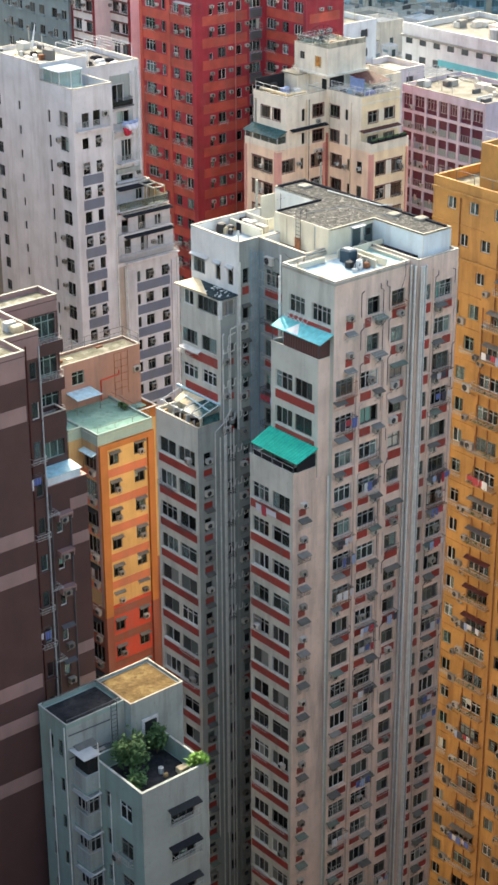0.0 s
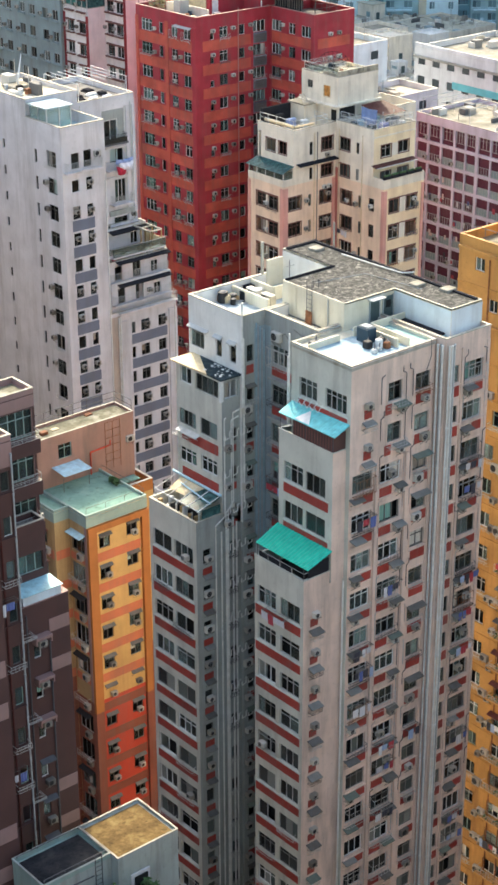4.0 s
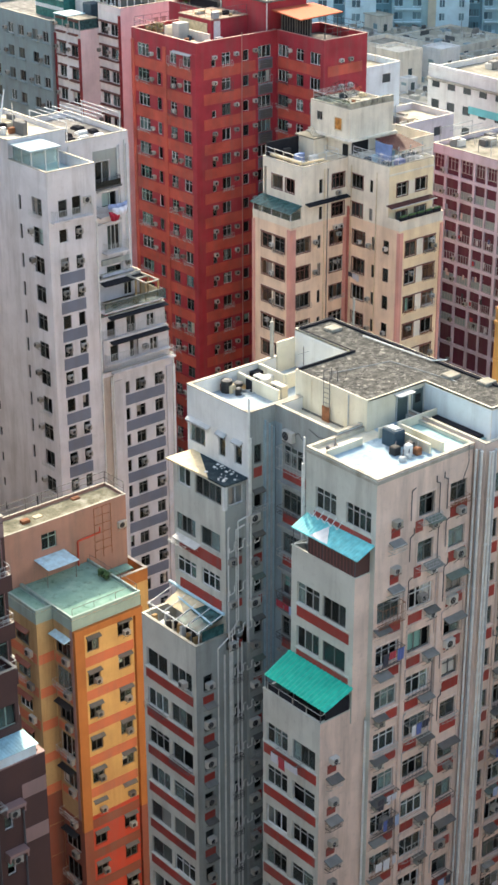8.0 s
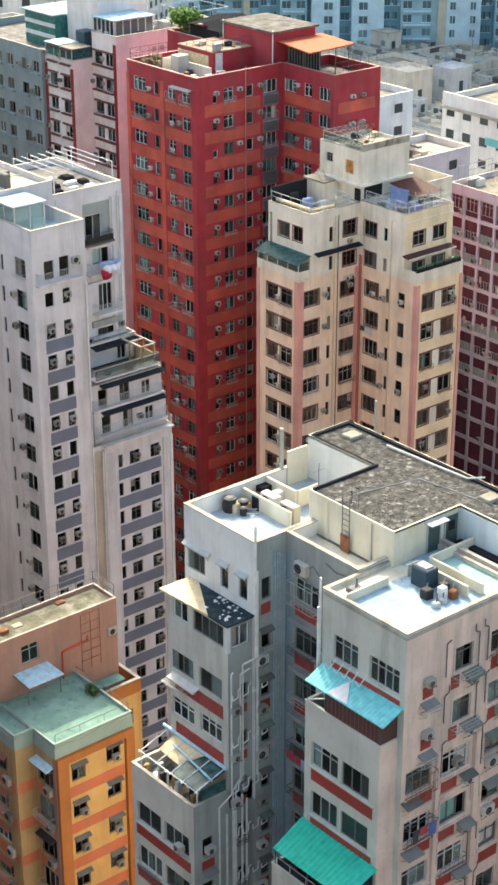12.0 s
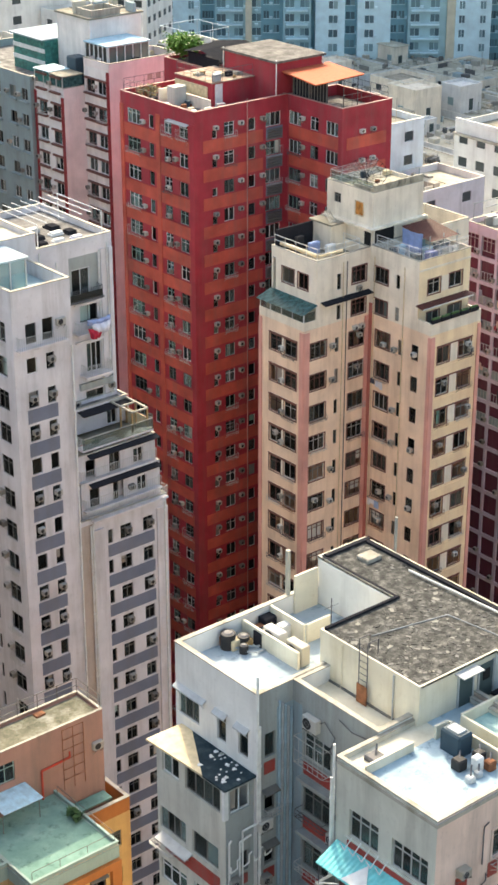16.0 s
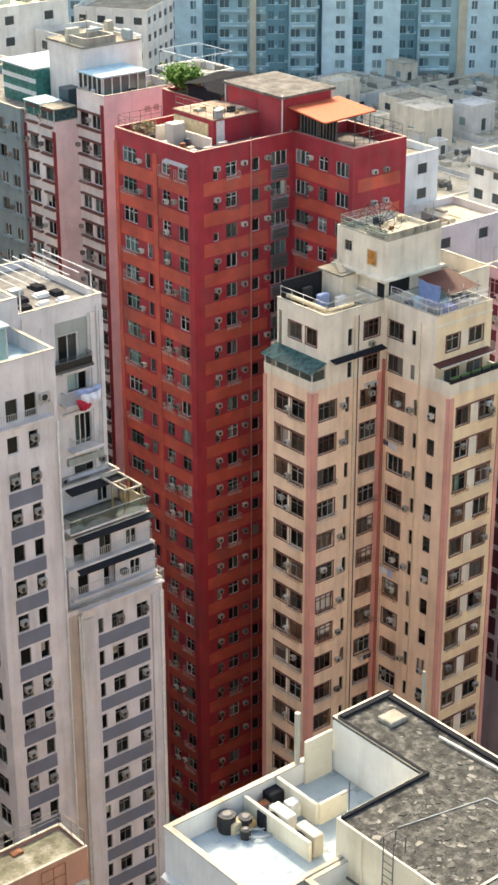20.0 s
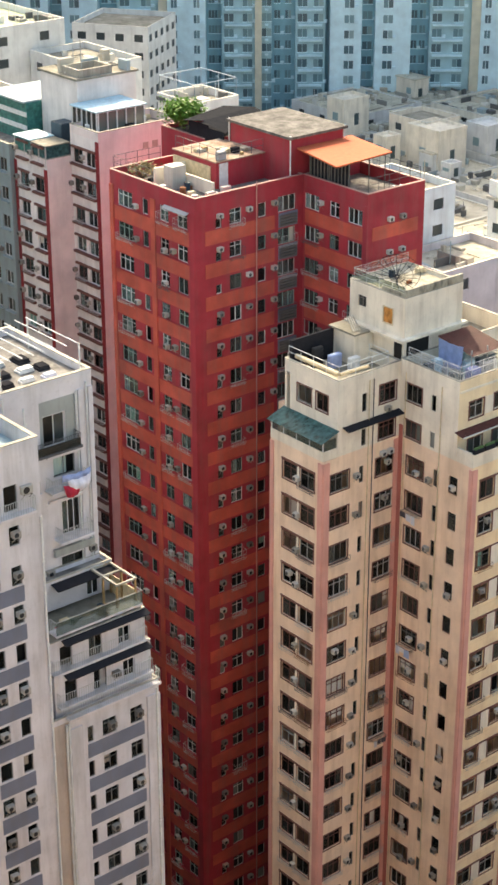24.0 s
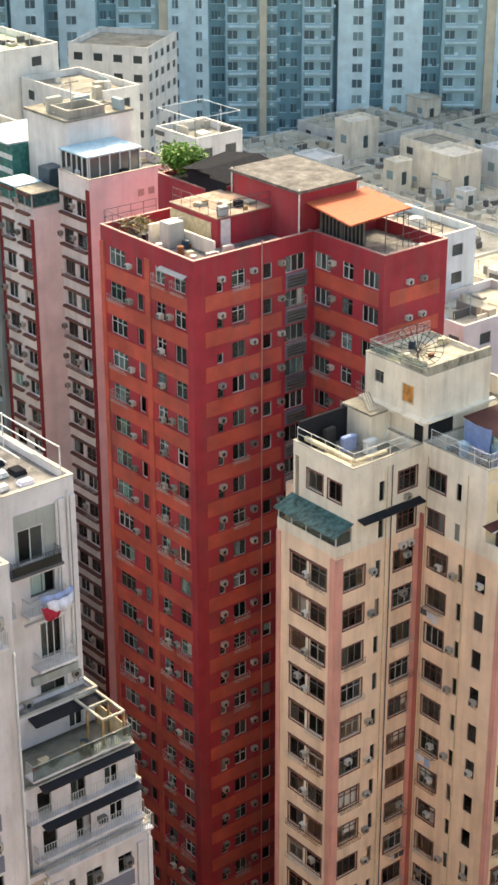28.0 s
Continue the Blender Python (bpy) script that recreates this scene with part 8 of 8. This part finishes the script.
lean = thing("balcony_enclosure", 135.4, 158, 56, "teal glazed balcony enclosure with a sloping roof", "balcony enclosure")
part("roof", corrugated((134.4, 161.7, 57.6), (134.4, 155.3, 57.6), (136.19, 155.3, 58.2), (136.19, 161.7, 58.2), 24, 0.05), "teal_glass_roof", lean)
part("glazing", Mesh().box(134.82, 134.86, 155.6, 161.5, 56.8, 57.6).box(134.86, 136.1, 155.56, 155.6, 56.8, 57.6), "screen_glass", lean)
part("sill", Mesh().box(134.78, 134.9, 155.52, 161.6, 56.0, 56.8).box(134.9, 136.19, 155.52, 155.62, 56.0, 56.8), "cream_white", lean)
for y in (155.6, 157.1, 158.6, 160.1, 161.5):
    part("post", Mesh().box(134.8, 134.88, y - 0.04, y + 0.04, 56.8, 57.65), "white_frame", lean)
for x in (143.2, 144.4, 145.6, 146.8, 148.0):
    pl = thing("flower_box", x, 147.6, 57.1, "dark planter with low plants on the balcony ledge", "planter", "balcony planters")
    part("box", Mesh().chamfered(x - 0.55, x + 0.55, 147.5, 147.8, 57.1, 57.45, 0.04), "tar_black", pl)
    part("plants", Mesh().chamfered(x - 0.5, x + 0.5, 147.55, 147.75, 57.451, 57.62, 0.06), "leaf", pl, "low dark plants")
part("parapet", Mesh().box(142.602, 148.9, 147.602, 147.8, 56.0, 57.1).box(142.602, 142.8, 147.801, 149.29, 56.0, 57.1).box(148.7, 148.9, 147.801, 149.29, 56.0, 57.1), "cream_white", cream)
side = thing("roof_block", 149.3, 151, 0, "cream side block with a walled roof", "building")
closed_block(side, 149.21, 154.8, 155.1, 160.9, 0, 62.6, "cream_white", "roof_pale", 1.4)

# ---- red tower roof ----
RD = 70.8
for x0, x1, y0, y1, z1, mat in ((138.8, 142.1, 181.3, 181.5, 72.3, "cream_white"), (140.7, 140.9, 176.0, 181.3, 71.9, "cream_white"), (139.2, 140.6, 179.4, 180.6, 72.7, "grey_paint"), (142.0, 142.09, 178.0, 183.0, 72.6, "cream_sheet")):
    single("roof_partition", Mesh().box(x0, x1, y0, y1, RD, z1), mat, "pale roof partition wall behind the red parapet", "partition wall", "roof partitions")
part("door", Mesh().box(142.4, 143.3, 177.22, 177.29, RD, RD + 2.1), "white_frame", red, "open white door")
for x, y in ((141.6, 175.2), (139.6, 174.7)):
    roof_unit(x, y, RD, 180, (0.9, 0.4, 0.8))
for pts in ([(142.2, 177.4, 73.1), (147.2, 177.4, 73.1)], [(142.2, 182.9, 73.1), (142.2, 177.4, 73.1)], [(137.2, 184.8, 71.85), (142.0, 184.8, 71.85)], [(137.1, 184.8, 71.85), (137.1, 179.4, 71.85)], [(148.6, 166.0, 71.85), (154.4, 166.0, 71.85), (154.4, 173.2, 71.85)]):
    rail = thing("roof_railing", pts[0][0], pts[0][1], pts[0][2], "thin rusty railing on the red roof", "railing", "roof railings")
    part("rail", railing_mesh(pts, 1.1, 1.2, 2, 0.022), "pipe_dark", rail)
closed_block(red, 147.5, 154.7, 185.101, 192.0, 0, 72.4, "red_wall", "roof_dark", 0.35, coping="red_coping")
tarp = thing("roof_shelter", 149, 187, 71, "dark grey tarpaulin roof shelter", "shelter")
part("tarp", Mesh().face((146.9, 182.2, 73.75), (153.0, 182.2, 74.0), (153.0, 185.6, 74.45), (146.9, 185.2, 74.25)).face((146.9, 185.2, 74.25), (153.0, 185.6, 74.45), (152.6, 189.4, 73.9), (147.0, 188.2, 73.7)).weld(), "grey_tarp", tarp)
part("side_sheet", Mesh().box(147.0, 147.05, 182.4, 185.0, 71.0, 73.7), "tar_black", tarp, "black hanging side sheet")
part("side_sheet", Mesh().box(147.55, 147.6, 185.2, 188.0, 72.5, 73.7), "tar_black", tarp, "black hanging side sheet")
for x, y, z in ((147.1, 182.5, 70.8), (147.8, 188.0, 72.1), (152.4, 189.0, 72.1), (152.6, 182.6, 70.8)):
    part("post", Mesh().tube((x, y, z), (x, y, 73.8), 0.05), "pipe_dark", tarp)
for kk in range(3):
    hb = thing("roof_hatch", 143 + kk, 181, 73.1, "pale roof hatch cover", "hatch", "roof hatches")
    part("cover", Mesh().chamfered(142.8 + kk * 1.6, 143.6 + kk * 1.6, 180.4 - kk, 181.2 - kk, 73.1, 73.35, 0.06), "coping_white", hb)


def shrub(name, label, x, y, z, r, h, n, mat, seed):
    q = random.Random(seed)
    ob = thing(name, x, y, z, label, "plant")
    st = Mesh()
    tips = []
    for i in range(5):
        a = 2 * math.pi * i / 5 + q.random()
        e = Vector((x + math.cos(a) * r * 0.6, y + math.sin(a) * r * 0.6, z + h * q.uniform(0.55, 0.85)))
        st.tube((x, y, z), e, 0.04, 5, 0.015)
        tips.append(e)
    part("stems", st, "bark", ob)
    lf = Mesh()
    for i in range(n):
        c = q.choice(tips) + Vector((q.gauss(0, r * 0.36), q.gauss(0, r * 0.36), q.gauss(0, h * 0.17)))
        c.z = max(c.z, z + 0.1)
        a, t, s = q.uniform(0, 6.28), q.uniform(-0.7, 0.7), q.uniform(0.08, 0.17)
        u = Vector((math.cos(a), math.sin(a), t)).normalized() * s * 1.6
        v = u.cross(Vector((q.uniform(-1, 1), q.uniform(-1, 1), 1))).normalized() * s * 0.7
        lf.face(c - u, c + v, c + u, c - v)
    part("leaves", lf, mat, ob)


shrub("roof_tree", "bushy green roof tree beside the tarpaulin", 149.0, 190.6, 72.1, 1.35, 2.2, 4200, "leaf_bright", 5)
shrub("potted_plants", "dry straggling plants behind the red parapet", 139.2, 183.6, 70.85, 1.1, 1.2, 260, "dry_leaf", 8)

# ---- planted terrace of the pale green block ----
shrub("terrace_tree", "dense green tree in a pot on the roof terrace", 54.0, 76.3, 46.3, 0.85, 2.4, 1100, "leaf", 1)
shrub("terrace_tree", "dark green shrub on the roof terrace", 56.5, 76.9, 46.3, 0.55, 1.7, 420, "leaf", 2)
shrub("terrace_shrub", "dark shrub at the terrace edge", 53.1, 74.6, 46.3, 0.5, 1.1, 300, "leaf", 3)
shrub("terrace_shrub", "bright yellow-green shrub overhanging the corner", 57.0, 73.2, 46.8, 0.5, 1.1, 380, "leaf_bright", 4)

# ---- white tower terraces ----
for k, (y, z, x0, x1, mat) in enumerate(((146.35, 57.6, 104.6, 111.1, "screen_glass"), (145.9, 55.2, 104.0, 111.1, None), (145.5, 53.0, 104.1, 111.2, None), (145.0, 52.3, 104.4, 111.4, None), (144.5, 67.6, 98.5, 102.6, None))):
    bal = thing("balcony", x0, y, z - 1.0, "white balcony with a thin metal railing", "balcony", "balconies of the white tower")
    part("slab", Mesh().box(x0, x1, y - 0.35, y + 0.5, z - 1.0, z - 0.85), "lilac_white", bal)
    part("railing", railing_mesh([(x0 + 0.05, y + 0.4, z - 0.85), (x0 + 0.05, y - 0.3, z - 0.85), (x1 - 0.05, y - 0.3, z - 0.85), (x1 - 0.05, y + 0.4, z - 0.85)], 0.9, 0.17, 1, 0.02), "rack_white", bal)
    if mat:
        part("glazing", Mesh().box(x0, x1, y - 0.33, y - 0.32, z - 0.85, z), mat, bal)
for x0, x1, z, dark in ((106.3, 109.6, 67.6, True), (107.2, 110.1, 64.9, False), (107.7, 110.2, 61.35, False), (104.9, 106.5, 65.2, False)):
    bal = thing("balcony", x0, 150, z, "dark railed balcony on the white tower" if dark else "white balcony with upright bars on the stepped tower", "balcony", "balconies of the white tower")
    part("slab", Mesh().box(x0, x1, 149.7, 150.6, z - 0.9, z - 0.74), "pipe_dark" if dark else "lilac_white", bal)
    part("railing", railing_mesh([(x0 + 0.1, 150.5, z - 0.72), (x0 + 0.1, 149.8, z - 0.72), (x1 - 0.1, 149.8, z - 0.72), (x1 - 0.1, 150.5, z - 0.72)], 0.8, 0.16, 1, 0.021), "pipe_dark" if dark else "rack_white", bal)
    if dark:
        part("panel", Mesh().box(x0 + 0.1, x1 - 0.1, 149.76, 149.79, z - 0.72, z - 0.2), "pane_dim", bal, "dark glass lower panel")
cl = thing("drying_clothes", 108.8, 149.6, 64.2, "white, red and blue bedding hung over a balcony rail", "laundry")

for mat, x0, x1, z0, z1, bulge, taper in (("cloth_blue", 107.9, 110.0, 64.8, 65.3, 0.2, 0.0), ("rug_white", 108.2, 110.0, 64.0, 64.95, 0.42, 0.25), ("rug_red", 107.9, 109.3, 63.7, 64.6, 0.3, 0.4)):
    part("sheet", draped(x0, x1, z0, z1, 149.62, bulge, taper), mat, cl)
for x, z0, z1 in ((109.75, 50.5, 70.2), (110.5, 51.0, 70.6), (105.95, 52, 70.0), (106.05, 58, 69.0), (104.5, 50.5, 71.0)):
    drain(white, x, 150.48, z0, z1, 0.06, "pipe_white")
for k, (x, y, w, l, mat) in enumerate(((106.0, 152.4, 0.8, 0.4, "tar_black"), (107.4, 152.3, 1.0, 0.25, "white_frame"), (108.9, 152.1, 0.9, 0.3, "rug_white"), (106.6, 153.9, 0.9, 0.5, "tar_black"), (108.2, 153.8, 1.1, 0.35, "white_frame"), (109.3, 153.6, 0.8, 0.5, "tar_black"), (107.2, 155.6, 1.1, 0.4, "pipe_grey"), (108.9, 155.4, 0.9, 0.6, "tar_black"))):
    it = thing("stacked_boards", x, y, 70.8, "dark boards stacked under the pergola" if mat == "tar_black" else "pale boards lying under the pergola", "boards", "boards under the pergola")
    part("board", Mesh().chamfered(x - w / 2, x + w / 2, y - l, y + l, 70.82, 70.95, 0.03).chamfered(x - w * 0.4, x + w * 0.45, y - l * 0.9, y + l * 0.7, 70.952, 71.1, 0.03), mat, it)
perg = thing("pergola", 107, 153, 71.3, "white pipe pergola on the roof edge", "pergola")
for k in range(8):
    part("beam", Mesh().tube((104.9 + k * 0.8, 151.2, 72.9), (104.9 + k * 0.8, 157.0, 72.9), 0.04, 5), "white_frame", perg)
for x, y in ((104.9, 151.2), (110.6, 151.2), (104.9, 157.0), (110.6, 157.0)):
    part("post", Mesh().tube((x, y, 70.3), (x, y, 72.9), 0.05, 6), "white_frame", perg)
mast = thing("antenna", 101.2, 156, 72.2, "white aerial boom on a square roof base", "antenna")
part("base", Mesh().chamfered(100.2, 102.4, 155.0, 157.2, 72.2, 72.6, 0.1), "roof_pale", mast)
part("pole", Mesh().tube((101.3, 156.1, 72.6), (101.3, 156.1, 73.7), 0.07), "white_frame", mast)
part("boom", Mesh().tube((101.3, 156.1, 73.0), (102.4, 157.0, 75.2), 0.12, 8, 0.04), "white_frame", mast)
room = thing("balcony_room", 99, 145.2, 70, "small glazed balcony room with a flat white roof", "glazed room")
part("roof", Mesh().box(98.4, 101.5, 147.1, 150.3, 72.2, 72.3), "deck_white", room)
part("glazing", Mesh().box(98.6, 98.65, 147.3, 150.1, 70.0, 72.2).box(98.65, 101.3, 147.3, 147.35, 70.0, 72.2), "pane_glass", room)
for x, y in ((98.6, 147.3), (100.0, 147.3), (101.3, 147.3), (98.6, 148.7)):
    part("post", Mesh().box(x - 0.05, x + 0.05, y - 0.05, y + 0.05, 70.0, 72.2), "aluminium", room)
for x, y in ((103.25, 144.9), (103.1, 144.6), (104.3, 144.95), (104.5, 144.95), (111.2, 144.9)):
    drain(white, x, y, 0, 66 if x < 104 else 51, 0.07, "pipe_white")

# ---- pale green block, rear balconies and pipes ----
for i, z in storeys(47.6, 3.0, 33):
    bal = thing("balcony", 51.4, 78, z - 1.9, "pale green balcony boxed in with old windows", "balcony", "balconies of the green block")
    part("parapet", Mesh().chamfered(51.0, 52.09, 77.0, 78.48, z - 1.95, z - 0.75, 0.05), "house_pale", bal)
    part("slab", Mesh().box(50.95, 52.09, 76.95, 78.49, z - 2.08, z - 1.95), "mint_paint", bal)
    # near-black box for the shade inside the balcony
    part("opening", Mesh().box(51.25, 52.09, 77.15, 78.4, z - 0.75, z + 0.55), "unlit_black", bal)
    if i:
        part("window", shared(("bal_window", 1), lambda: frame_mesh(1.3, 1.25, 3, True), "aluminium"), None, bal, at=Matrix.Translation((51.1, 77.75, z - 0.72)) @ Matrix.Rotation(-math.pi / 2, 4, "Z"))
        part("window", shared(("bal_window", 2), lambda: frame_mesh(0.95, 1.25, 2, True), "aluminium"), None, bal, at=Matrix.Translation((51.55, 77.0, z - 0.72)))
    part("awning", Mesh().prism([(50.8, 76.8), (52.09, 76.8), (52.09, 78.48), (50.8, 78.48)], z + 0.62, z + 0.67), "pipe_grey", bal)
    part("rail", Mesh().tube((50.97, 77.0, z - 0.7), (50.97, 78.45, z - 0.7), 0.03, 5).tube((50.97, 77.0, z - 0.7), (52.05, 76.97, z - 0.7), 0.03, 5), "rack_white", bal)
    part("drain_branch", Mesh().tube((50.9, 78.3, z - 2.2), (51.2, 76.85, z - 2.35), 0.045, 6).tube((51.2, 76.85, z - 2.35), (52.0, 76.8, z - 2.2), 0.045, 6), "pipe_white", house)
frame_pipes = thing("pipe_frame", 53, 80, 50.1, "thin pipe frame over the dark roof deck", "pipe frame")
part("pipe", railing_mesh([(50.9, 78.7, 50.17), (55.0, 78.7, 50.17), (55.0, 81.4, 50.17), (50.9, 81.4, 50.17)], 0.12, 1.4, 1, 0.03), "pipe_dark", frame_pipes)
ladder_rails = Mesh()
for s in (54.1, 54.55):
    ladder_rails.tube((s, 78.42, 46.4), (s, 78.42, 50.5), 0.025)
for k in range(12):
    ladder_rails.tube((54.1, 78.42, 46.7 + k * 0.3), (54.55, 78.42, 46.7 + k * 0.3), 0.018)
single("ladder", ladder_rails, "pipe_dark", "dark steel ladder up to the roof deck", "ladder")
for z in (47.6, 49.3):
    part("pipe", Mesh().tube((50.8, 78.44, z), (54.0, 78.44, z - 0.12), 0.04), "pipe_dark", house)
roof_deck_clutter(71, 54.6, 57.0, 73.0, 75.4, 46.31, 5)
for x, y, z1 in ((52.0, 75.85, 45.8), (52.0, 77.0, 49.0), (50.6, 78.6, 49.9), (50.6, 80.2, 49.0), (57.35, 72.7, 46.0), (51.6, 77.2, 46.9)):
    drain(house, x, y, 20, z1, 0.04, "pipe_white")
part("door_frame", Mesh().box(56.0, 57.3, 77.7, 77.79, 46.3, 48.6), "lilac_white", house)
part("door", Mesh().box(56.2, 57.1, 77.62, 77.69, 46.3, 48.4), "unlit_black", house)
fr = thing("pipe_frame", 84.6, 121, 48.3, "red pipe frame against the terracotta wall", "pipe frame")
part("pipe", Mesh().tube((84.0, 121.1, 48.3), (84.0, 121.1, 51.0), 0.07).tube((84.0, 121.1, 51.0), (86.0, 121.1, 51.1), 0.07).tube((86.0, 121.1, 51.1), (86.0, 121.1, 51.5), 0.05), "coral_red", fr)
part("rail", railing_mesh([(79.2, 115.0, 49.25), (84.8, 115.0, 49.25), (84.8, 120.8, 49.25)], 0.5, 2.0, 1, 0.02), "galvanised", yellow)
part("roof", Mesh().box(85.5, 88.3, 120.2, 121.1, 47.6, 47.7), "roof_green", yellow)
for k in range(2):
    shrub("potted_plant", "dark potted plant on the green roof terrace", 84.3, 118 + k * 0.6, 49.0, 0.26, 0.55, 60, "leaf", 40 + k)

part("rail", railing_mesh([(101.7, 92.3, 75.65), (101.7, 72.2, 75.65)], 1.0, 1.5), "rack_white", och)
part("rail", railing_mesh([(99.7, 95.3, 72.75), (99.7, 72.0, 72.75)], 0.8, 2.0, 1), "galvanised", och)
# ---- brown tower pipes and racks ----
for z in (64.6, 53.6):
    laundry(b2, 52.7, z, 1.8)

# ---- joined far air conditioners ----
for b, (bodies, fans) in AC_STUFF.items():
    tagged(part("air_conditioner_bank", bodies, "ac_far", b), kind="stuff")
    tagged(part("fan_bank", fans, "ac_dark", b), kind="stuff")

# ---- small things on the far roofs and terraces ----
roof_deck_clutter(61, 138.0, 141.5, 175.5, 183.5, RD, 12)
roof_deck_clutter(62, 149.5, 153.5, 166.6, 168.0, RD, 5)
roof_deck_clutter(63, 142.5, 147.0, 177.6, 182.6, 73.11, 6)
roof_deck_clutter(64, 105.0, 110.6, 146.5, 147.8, 56.16, 12)
roof_deck_clutter(65, 98.8, 103.6, 151.2, 159.0, 72.22, 9)
roof_deck_clutter(66, 145.8, 148.6, 156.4, 161.0, 66.87, 3)
roof_deck_clutter(67, 145.0, 153.0, 197.8, 201.4, 70.42, 6)
roof_deck_clutter(68, 78.0, 88.0, 121.6, 123.4, 53.02, 5)
shrub("terrace_plants", "yellowing potted plants along the white terrace", 108.4, 146.7, 56.2, 0.45, 0.8, 110, "dry_leaf", 15)
shrub("terrace_plants", "green potted plants on the white terrace", 106.4, 146.8, 56.2, 0.35, 0.6, 110, "leaf", 16)
scr = thing("terrace_screen", 110.9, 148.0, 56.2, "yellow timber frame and screen at the end of the white terrace", "screen")
part("panel", Mesh().box(110.95, 111.0, 146.6, 149.9, 56.2, 57.5), "cream_sheet", scr)
for y in (146.5, 148.0, 149.2):
    part("post", Mesh().box(110.85, 110.97, y - 0.06, y + 0.06, 56.2, 58.3), "wood", scr)
    part("rail", Mesh().box(109.57, 110.84, y - 0.06, y + 0.06, 58.3, 58.42), "coping_white", scr)
for x in (109.5, 110.91):
    part("rail", Mesh().box(x - 0.07, x + 0.07, 146.44, 149.26, 58.3, 58.43), "coping_white", scr)
for y in (146.5, 148.0):
    part("post", Mesh().box(109.44, 109.56, y - 0.06, y + 0.06, 56.2, 58.3), "wood", scr)
bucket = thing("bucket", 105.3, 146.9, 56.2, "red plastic bucket on the white terrace", "bucket")
part("body", Mesh().tube((105.3, 146.9, 56.2), (105.3, 146.9, 56.65), 0.2, 12, 0.26), "rug_red", bucket)
scaf = thing("scaffold_ladder", 86.3, 120.9, 48.2, "rusty scaffold ladder against the terracotta wall", "ladder")
part("frame", railing_mesh([(85.5, 121.05, 49.0), (87.0, 121.05, 49.0)], 4.2, 0.75, 6, 0.025), "rust", scaf)

for b, g in RACKS.items():
    tagged(part("rack_bank", g, "rack_white", b), kind="stuff")
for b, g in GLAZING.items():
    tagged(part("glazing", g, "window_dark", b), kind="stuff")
